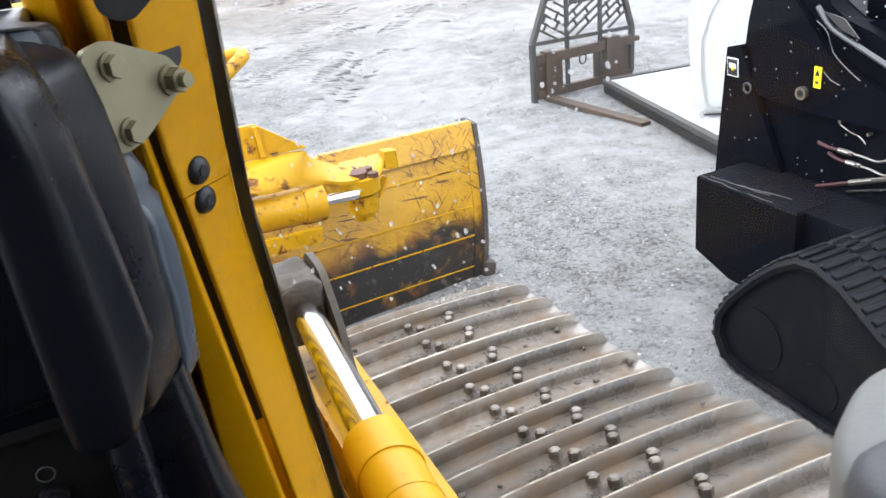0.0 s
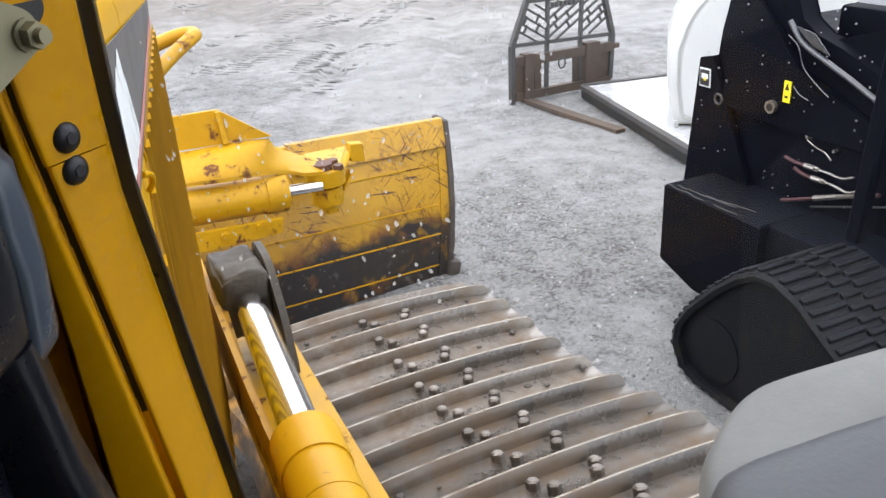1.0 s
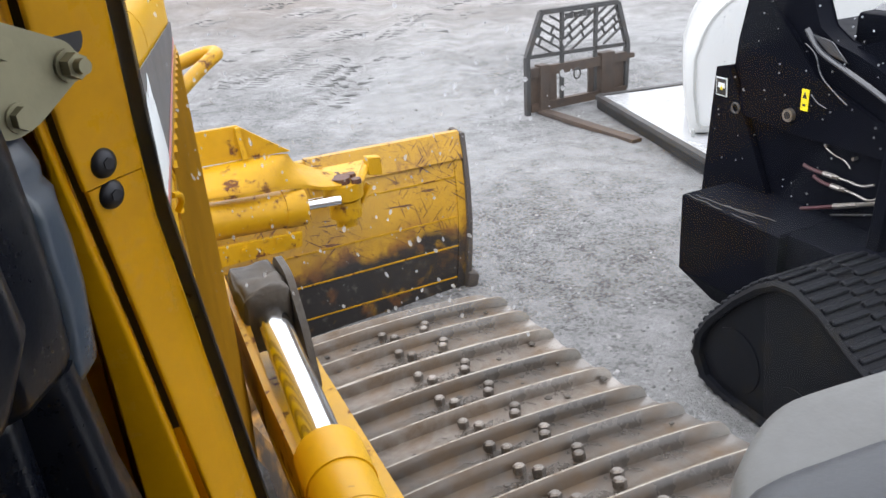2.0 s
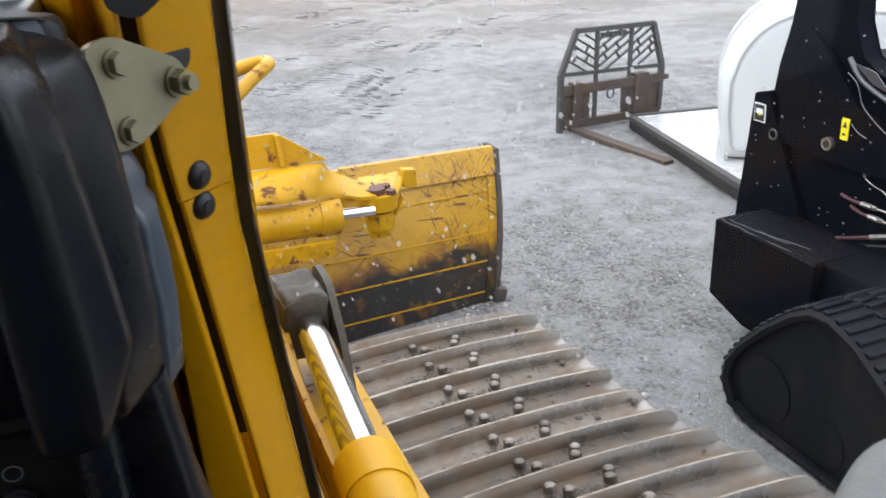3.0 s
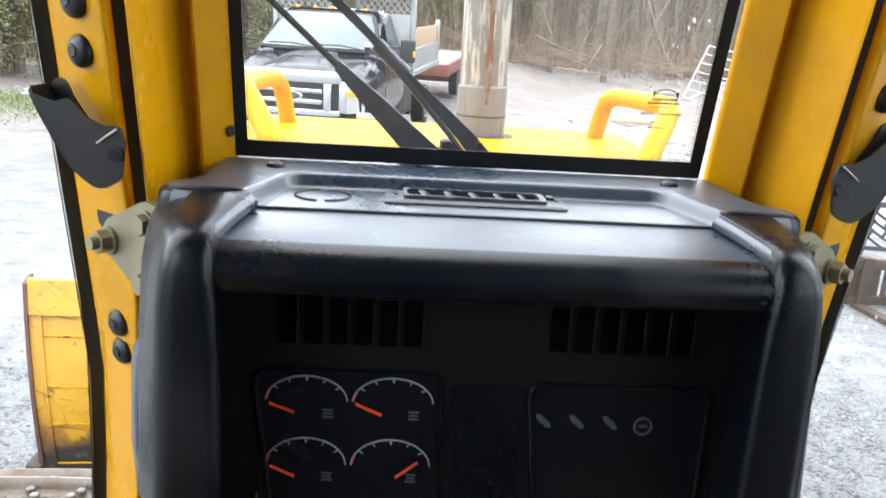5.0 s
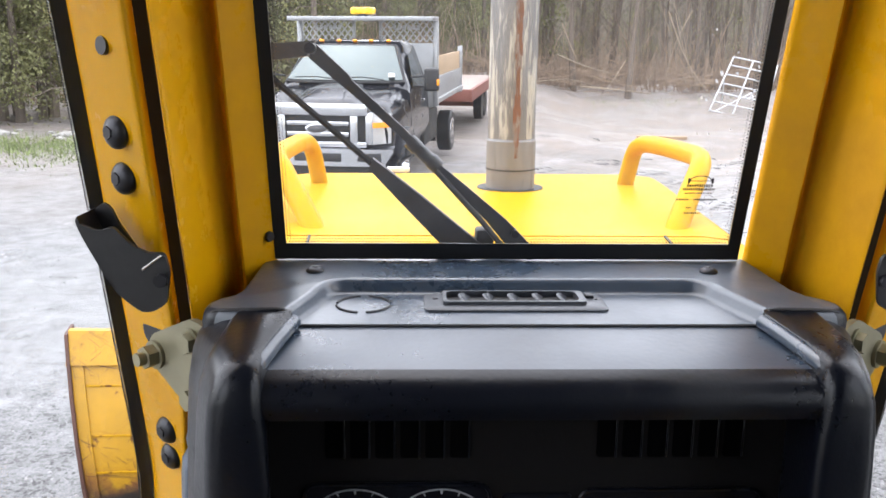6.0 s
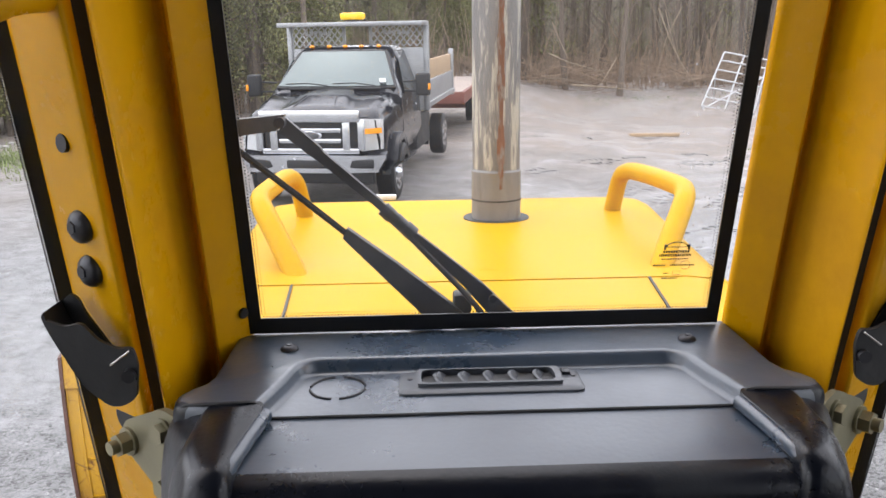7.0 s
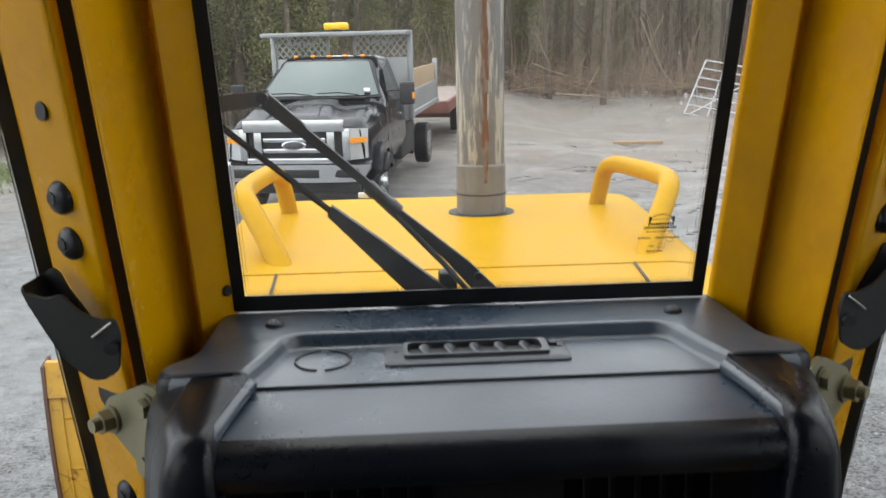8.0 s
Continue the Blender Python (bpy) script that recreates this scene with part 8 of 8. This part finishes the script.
for pts, r in (((9.04, 3.98), (9.86, 2.2), (10.95, 0.82)), 0.035), (((9.93, 4.03), (9.38, 2.85), (9.1, 1.6)), 0.028), (((8.52, 4.67), (9.39, 2.64), (9.9, 1.3)), 0.03), (((4.99, 2.40), (6.0, 2.0), (7.07, 1.73)), 0.05), (((5.13, 3.52), (5.45, 2.8), (5.77, 2.18)), 0.03), (((7.56, 2.22), (7.2, 1.6), (6.87, 1.08)), 0.035), (((8.64, 1.77), (8.4, 1.4), (8.17, 1.01)), 0.035), (((9.65, 1.93), (10.0, 1.98), (10.43, 2.09)), 0.03), (((9.3, 3.9), (9.75, 2.5), (10.5, 1.0)), 0.02), (((9.2, 4.3), (9.7, 3.0), (10.1, 1.2)), 0.02), (((5.9, 1.25), (7.2, 1.15), (8.6, 1.0)), 0.05), (((4.3, 1.4), (5.4, 1.5), (6.4, 1.3)), 0.04):
    bm = B()
    tube(bm, smooth_path([(x, 30.3, z - 0.12) for x, z in pts], 4), r * 0.7, 6, 0.6)
    tagged(part("fallen_branch", bm, DEAD_WOOD, smooth=60), "pale dead branch lying in the brush", "branch", "fallen branches")
# greenery low in the brush
bm = B()
for i in range(150):
    x, y = rng.uniform(-24, 26), rng.uniform(31, 42)
    if x < -4:
        y -= 7
    leaf_cloud(bm, (x, y, ground_height(x, y) + rng.uniform(0.3, 4.0)), rng.uniform(0.5, 1.2), 26, 0.06, rng)
for i in range(90):
    x, y = rng.uniform(-17, -8), rng.uniform(19.8, 22.5)
    leaf_cloud(bm, (x, y, ground_height(x, y) + rng.uniform(0.1, 2.4)), rng.uniform(0.5, 1.0), 40, 0.07, rng)
tagged(part("undergrowth", bm, YOUNG_LEAVES, smooth=0, recalc=False), "thin spring undergrowth", "undergrowth", kind="stuff")
# distant woods: an uneven wall of trees far behind
bm = B()
secs = []
for i in range(161):
    a = radians(-75 + i * 150 / 160)
    r = 58 + 3 * noise.noise(Vector((i * 0.7, 0, 0)))
    top = 11 + 2 * noise.noise(Vector((i * 0.35, 5, 0)))
    secs.append([(r * math.sin(a), r * math.cos(a), z) for z in (-1, top * 0.3, top * 0.6, top)])
rings(bm, secs, closed=False)
tagged(part("backdrop", bm, FAR_WOODS, recalc=False), "far bare woods closing the yard", "woods", kind="structure")

# ---- grass strips, rocks and scrap ----
bm = B()


def blade_of_grass(x, y):
    z = ground_height(x, y)
    h, a = 0.02 + 0.085 * rng.random() ** 1.6, rng.uniform(0, 6.28)
    dx, dy = math.cos(a) * 0.016, math.sin(a) * 0.016
    bm.faces.new([bm.verts.new((x - dx, y - dy, z - 0.01)), bm.verts.new((x + dx, y + dy, z - 0.01)),
                  bm.verts.new((x + rng.gauss(0, 0.035), y + rng.gauss(0, 0.035), z + h))])


# a bank that runs along the scrap row
for i in range(60000):
    u, v = rng.random(), rng.random()
    x = 7.9 + 9.5 * u
    y = np.interp(x, [7.9, 8.5, 9.3, 10.5, 12.7, 17.4], [18.6, 16.4, 14.9, 14.3, 13.8, 13.2])
    ragged = 0.9 * noise.noise(Vector((x * 0.8, 3, 0))) + 0.4 * noise.noise(Vector((x * 2.6, 8, 0)))
    d = ragged + 4.6 * v ** 0.85
    if noise.noise(Vector((x * 0.8, (y + d) * 0.8, 7))) > 0.30 - 0.95 * v + 0.35 * rng.random():
        blade_of_grass(x + 0.62 * d, y + 0.78 * d)
for (cx, cy, lx, ly, n) in ((-9.2, 17.2, 3.2, 2.0, 9000), (9.0, 29.8, 3.0, 1.0, 260)):
    for i in range(n):
        blade_of_grass(cx + lx * rng.uniform(-1, 1), cy + ly * rng.gauss(0, 0.5))
tagged(part("grass", bm, GRASS, smooth=0, recalc=False), "short bright spring grass", "grass", kind="stuff")
bm = B()
for i in range(24):
    x, y, r = rng.uniform(-12, -6.5), 19.3 + rng.gauss(0, 0.4), rng.uniform(0.05, 0.14)
    made = bmesh.ops.create_icosphere(bm, subdivisions=1, radius=r)["verts"]
    bmesh.ops.scale(bm, vec=(1.3, 1, 0.7), verts=made)
    bmesh.ops.translate(bm, vec=(x, y, ground_height(x, y) + r * 0.3), verts=made)
tagged(part("rubble", bm, ROCK, smooth=0), "low bank of pale rubble", "rubble", kind="stuff")
# lug prints of tyres in the wet gravel
bm = B()


def lug_prints(points, wide, gap):
    pts = smooth_path([(x, y, 0) for x, y in points], 60)
    run = 0.0
    for p, q in zip(pts, pts[1:]):
        p, q = Vector(p), Vector(q)
        run += (q - p).length
        if run < gap:
            continue
        run = 0.0
        d = (q - p).normalized()
        n = Vector((-d.y, d.x, 0))
        if noise.noise(p * 0.9) < rng.uniform(-0.2, 0.25):
            continue
        for s in (-1, 1):
            c = p + n * s * wide * rng.uniform(0.2, 0.3) + d * rng.uniform(-0.02, 0.02)
            ln, w = wide * rng.uniform(0.35, 0.75), gap * rng.uniform(0.12, 0.26)
            e = (n * s + d * rng.uniform(-0.1, 0.9)).normalized()
            ring = []
            for a in range(7):
                t = a * 6.283 / 7
                v = c + e * ln * 0.5 * math.cos(t) * rng.uniform(0.8, 1.1) + d * w * math.sin(t) * rng.uniform(0.7, 1.2)
                ring.append((v.x, v.y, ground_height(v.x, v.y) - 0.004))
            rings(bm, [ring, [(c.x + (x - c.x) * 0.7, c.y + (y - c.y) * 0.7, ground_height(c.x, c.y) + rng.uniform(0.004, 0.012)) for x, y, z in ring]])


for off in (0.0, 1.9):
    lug_prints([(0.4 + off, 7.9 - off * 0.1), (1.2 + off, 8.75), (2.4 + off, 10.1), (4.3 + off, 12.3), (7.1 + off, 14.1)], 0.5, 0.13)
    lug_prints([(0.8 + off, 13.4), (2.1 + off, 14.5), (4.5 + off, 16.6), (7.5 + off, 18.4)], 0.5, 0.13)
lug_prints([(2.6, 8.7), (3.4, 9.9), (5.8, 13.1)], 0.4, 0.10)
lug_prints([(0.9, 9.4), (1.9, 9.9), (2.6, 10.1), (3.8, 10.6)], 0.5, 0.13)
lug_prints([(1.4, 11.1), (2.8, 12.0), (4.9, 14.2)], 0.5, 0.13)
lug_prints([(2.0, 19.5), (5.0, 20.5), (8.5, 19.0)], 0.5, 0.18)
tagged(part("tyre_prints", bm, CHURNED, smooth=0, recalc=False), "dark lug prints of tyres in wet gravel", "tyre prints", kind="stuff")
# loose gravel on the yard
verts, faces = [], []
for i in range(9000):
    y = 1.6 + 8.5 * rng.random() ** 1.3
    x = rng.uniform(-5.5, 7.5)
    patch = noise.noise(Vector((x * 0.55, y * 0.55, 2)))
    if patch < rng.uniform(-0.5, 0.35):
        continue
    r = rng.uniform(0.006, 0.014) * (1.6 if rng.random() < 0.06 else 1)
    z, a, k = ground_height(x, y), rng.uniform(0, 6.28), len(verts)
    for j in range(4):
        verts.append((x + r * 1.2 * math.cos(a + j * 1.57) * rng.uniform(0.7, 1.2), y + r * math.sin(a + j * 1.57) * rng.uniform(0.7, 1.2), z - 0.002))
    for j in range(3):
        verts.append((x + r * 0.6 * math.cos(a + 0.5 + j * 2.1), y + r * 0.6 * math.sin(a + 0.5 + j * 2.1), z + r * rng.uniform(0.5, 0.9)))
    faces += [(k + 4, k + 5, k + 6), (k, k + 1, k + 4), (k + 1, k + 5, k + 4), (k + 1, k + 2, k + 5), (k + 2, k + 3, k + 6, k + 5), (k + 3, k, k + 4, k + 6)]
for i in range(1300):
    x, y = rng.uniform(1.75, 3.6), rng.uniform(1.7, 4.2)
    if noise.noise(Vector((x * 2.2, y * 1.1, 6))) < rng.uniform(-0.4, 0.5):
        continue
    r = rng.uniform(0.004, 0.011)
    z, a, k = ground_height(x, y), rng.uniform(0, 6.28), len(verts)
    for j in range(4):
        verts.append((x + r * 1.2 * math.cos(a + j * 1.57), y + r * math.sin(a + j * 1.57), z - 0.002))
    for j in range(3):
        verts.append((x + r * 0.6 * math.cos(a + 0.5 + j * 2.1), y + r * 0.6 * math.sin(a + 0.5 + j * 2.1), z + r * rng.uniform(0.5, 0.9)))
    faces += [(k + 4, k + 5, k + 6), (k, k + 1, k + 4), (k + 1, k + 5, k + 4), (k + 1, k + 2, k + 5), (k + 2, k + 3, k + 6, k + 5), (k + 3, k, k + 4, k + 6)]
me = bpy.data.meshes.new("gravel")
me.from_pydata(verts, [], faces)
me.materials.append(GRAVEL)
tagged(new("gravel", me), "loose grey crushed stones on the yard", "gravel", kind="stuff")


def scrap(name, c, s, mat, label, category, turn=(0, 0, 0), bevel=0.05):
    bm = B()
    box(bm, (0, 0, 0), s, None, bevel, 2)
    ob = part(name, bm, mat)
    ob.matrix_basis = Matrix.Translation(c) @ Euler([radians(a) for a in turn]).to_matrix().to_4x4()
    return tagged(ob, label, category)


# scrapped door with its window opening
def stood(bm, m):
    """Carries a shape built round the origin to its place."""
    bmesh.ops.transform(bm, matrix=m, verts=bm.verts)
    return bm


DM = Matrix.Translation((12.95, 18.35, 0.03)) @ Euler((radians(-16), radians(-5), radians(-36))).to_matrix().to_4x4()
door = thing("vehicle_door", (12.95, 18.35, 0.03), "scrapped white vehicle door leaning in the grass", "vehicle door")
bm = B()
box(bm, (0, 0, 0.30), (0.76, 0.07, 0.60), None, 0.025, 2)
part("door_skin", stood(bm, DM), WHITE_PAINT, door)
bm = B()
box(bm, (0, -0.04, 0.36), (0.70, 0.012, 0.04), None, 0.004, 1)
part("rubbing_strip", stood(bm, DM), FLAT_BLACK, door)
bm = B()
tube(bm, [(-0.35, 0, 0.58), (-0.33, 0, 0.73), (0.33, 0, 0.76), (0.36, 0, 0.58)], 0.028, 6)
part("window_frame", stood(bm, DM), WHITE_PAINT, door)
bm = B()
box(bm, (0, 0.01, 0.665), (0.64, 0.012, 0.15))
part("door_window", stood(bm, DM), TRUCK_GLASS, door)
# long rusty tank lying on its side
bm = B()
p, q = Vector((10.15, 22.6, 0.36)), Vector((11.95, 21.75, 0.36))
d = (q - p).normalized()
for f0, f1, r0, r1 in ((0, 0.04, 0.26, 0.35), (0.04, 0.96, 0.35, 0.35), (0.96, 1.0, 0.35, 0.26)):
    cyl(bm, p.lerp(q, f0), p.lerp(q, f1), r0, 24, r1)
tank_r = part("scrap_tank", bm, material("brown_rusted_tank", (0.085, 0.05, 0.042), 0.7, metal=0.2, vary=0.35, scale=4, grain=40, bump=0.2, dirt=(0.15, 0.10, 0.08), dirt_at=0.6, dirt_scale=3))
tagged(tank_r, "long brown rusted tank lying in the grass", "tank")
for x, y, h, lean in ((10.35, 22.05, 1.15, 0.03), (12.25, 21.1, 1.0, -0.05), (12.75, 20.7, 1.3, 0.12), (12.05, 21.4, 0.8, 0.02)):
    bm = B()
    tube(bm, [(x, y, -0.03), (x + lean, y, h * 0.5), (x + lean * 2, y + 0.02, h)], 0.035, 6)
    tagged(part("rusty_post", bm, TRAILER_RED), "rust-red steel post in the scrap row", "post", "posts in the scrap row")
scrap("white_panel", (11.1, 22.2, 0.84), (0.72, 0.5, 0.05), SCRAP_WHITE, "bent white panel lying on a tank", "panel", (6, -9, -28), 0.02)
scrap("paper_sheet", (11.85, 21.38, 0.62), (0.32, 0.015, 0.26), SCRAP_WHITE, "small white sheet against a rusty tank", "sheet", (-12, 6, -28), 0.004)
FM = Matrix.Translation((11.7, 19.6, 0.0)) @ Matrix.Rotation(radians(-30), 4, "Z")
fr = thing("cab_frame", (11.7, 19.6, 0), "old yellow-brown machine frame among the scrap", "cab frame")
for a, b in (((-.35, -.25, 0), (-.32, -.23, 1.1)), ((.35, -.25, 0), (.32, -.23, 1.1)), ((-.35, .25, 0), (-.32, .23, 1.1)), ((.35, .25, 0), (.32, .23, 1.1)),
             ((-.34, -.23, 1.1), (.34, -.23, 1.1)), ((-.34, .23, 1.1), (.34, .23, 1.1)), ((-.34, -.25, .35), (.34, -.25, .35))):
    bm = B()
    tube(bm, [a, b], 0.035, 6)
    part("frame_tube", stood(bm, FM), MUDDY_YELLOW, fr)
bm = B()
box(bm, (0.05, 0.1, 0.18), (0.5, 0.3, 0.36), None, 0.05, 2)
part("seat_box", stood(bm, FM), MUDDY_YELLOW, fr)
# crumpled white bodywork
for x, y, z, w, turn in ((12.15, 19.1, 0.14, 0.36, (20, -15, -30)), (12.35, 18.95, 0.14, 0.30, (-35, 0, -30)), (12.6, 19.5, 0.25, 0.6, (12, 15, -30))):
    scrap("body_panel", (x, y, z), (w * 0.8, 0.06, w * 0.5), SCRAP_WHITE, "crumpled off-white body panel in the grass", "body panel", turn, 0.03)
scrap("cream_box", (13.6, 20.3, 0.70), (1.2, 0.6, 0.46), material("cream_paint", (0.45, 0.41, 0.30), 0.55, vary=0.15, scale=4, grain=40, bump=0.08), "cream metal box on a scrap pile", "box", (0, 4, -30), 0.05)
scrap("timber_pile", (13.3, 20.9, 0.24), (1.6, 0.8, 0.48), RUST, "dark pile of timber under the scrap", "timber", (0, 0, -30), 0.06)
scrap("brown_crate", (13.1, 21.3, 0.78), (0.95, 0.6, 0.6), PLYWOOD, "brown wooden crate on the scrap pile", "crate", (0, 0, -28), 0.02)
scrap("grey_body", (15.0, 19.3, 0.55), (2.3, 0.8, 1.1), material("blue_grey_sheet", (0.085, 0.10, 0.115), 0.45, vary=0.15, scale=3, grain=30, bump=0.06), "blue-grey sheet-metal body behind the grass", "truck body", (0, 0, -30), 0.08)
# heap of mixed old iron behind the row
bm = B()
for i in range(360):
    u = rng.random()
    x, y = 11.5 + 6.8 * u + rng.gauss(0, 0.25), 23.0 - 3.9 * u + rng.gauss(0, 0.4)
    z = ground_height(x, y) + 1.25 * rng.random() ** 1.3
    turn = (Matrix.Rotation(rng.uniform(0, 6.28), 3, "Z") @ Matrix.Rotation(rng.gauss(0, 0.7), 3, "X") @ Matrix.Rotation(rng.gauss(0, 0.5), 3, "Y"))
    if rng.random() < 0.4:
        a = Vector((x, y, z))
        b = a + turn @ Vector((rng.uniform(0.4, 1.0), 0, 0))
        tube(bm, [a, a.lerp(b, 0.5) + Vector((0, 0, rng.uniform(-0.06, 0.06))), b], rng.uniform(0.015, 0.06), 6)
    else:
        box(bm, Vector((x, y, z)), (rng.uniform(0.2, 0.9), rng.uniform(0.02, 0.35), rng.uniform(0.08, 0.5)), turn, 0)
tagged(part("scrap_heap", bm, material("mixed_old_iron", (0.085, 0.068, 0.060), 0.65, metal=0.2, vary=0.4, scale=5, grain=40, bump=0.2, island=0.75, dirt=(0.13, 0.06, 0.03), dirt_at=0.58, dirt_scale=2), smooth=30, recalc=False), "heap of mixed rusty scrap iron", "scrap heap", kind="stuff")
scrap("flat_stone", (11.0, 20.95, 0.10), (0.95, 0.5, 0.22), ROCK, "pale flat stone on the grass", "stone", (0, 0, -28))
for i in range(10):
    x = 15.2 + rng.uniform(-0.5, 5)
    y = 18.6 - (x - 15) * 0.62 + rng.uniform(-0.3, 0.9)
    bm = B()
    tube(bm, [(x - 0.8, y + 0.5, 0.12 + i * 0.09), (x, y, 0.16 + i * 0.09), (x + 0.8, y - 0.4, 0.12 + i * 0.09)], 0.12, 8, 0.2)
    tagged(part("log", bm, PLYWOOD if i % 3 == 0 else RUST), "weathered log in a scrap heap", "log", "logs in the scrap heap")
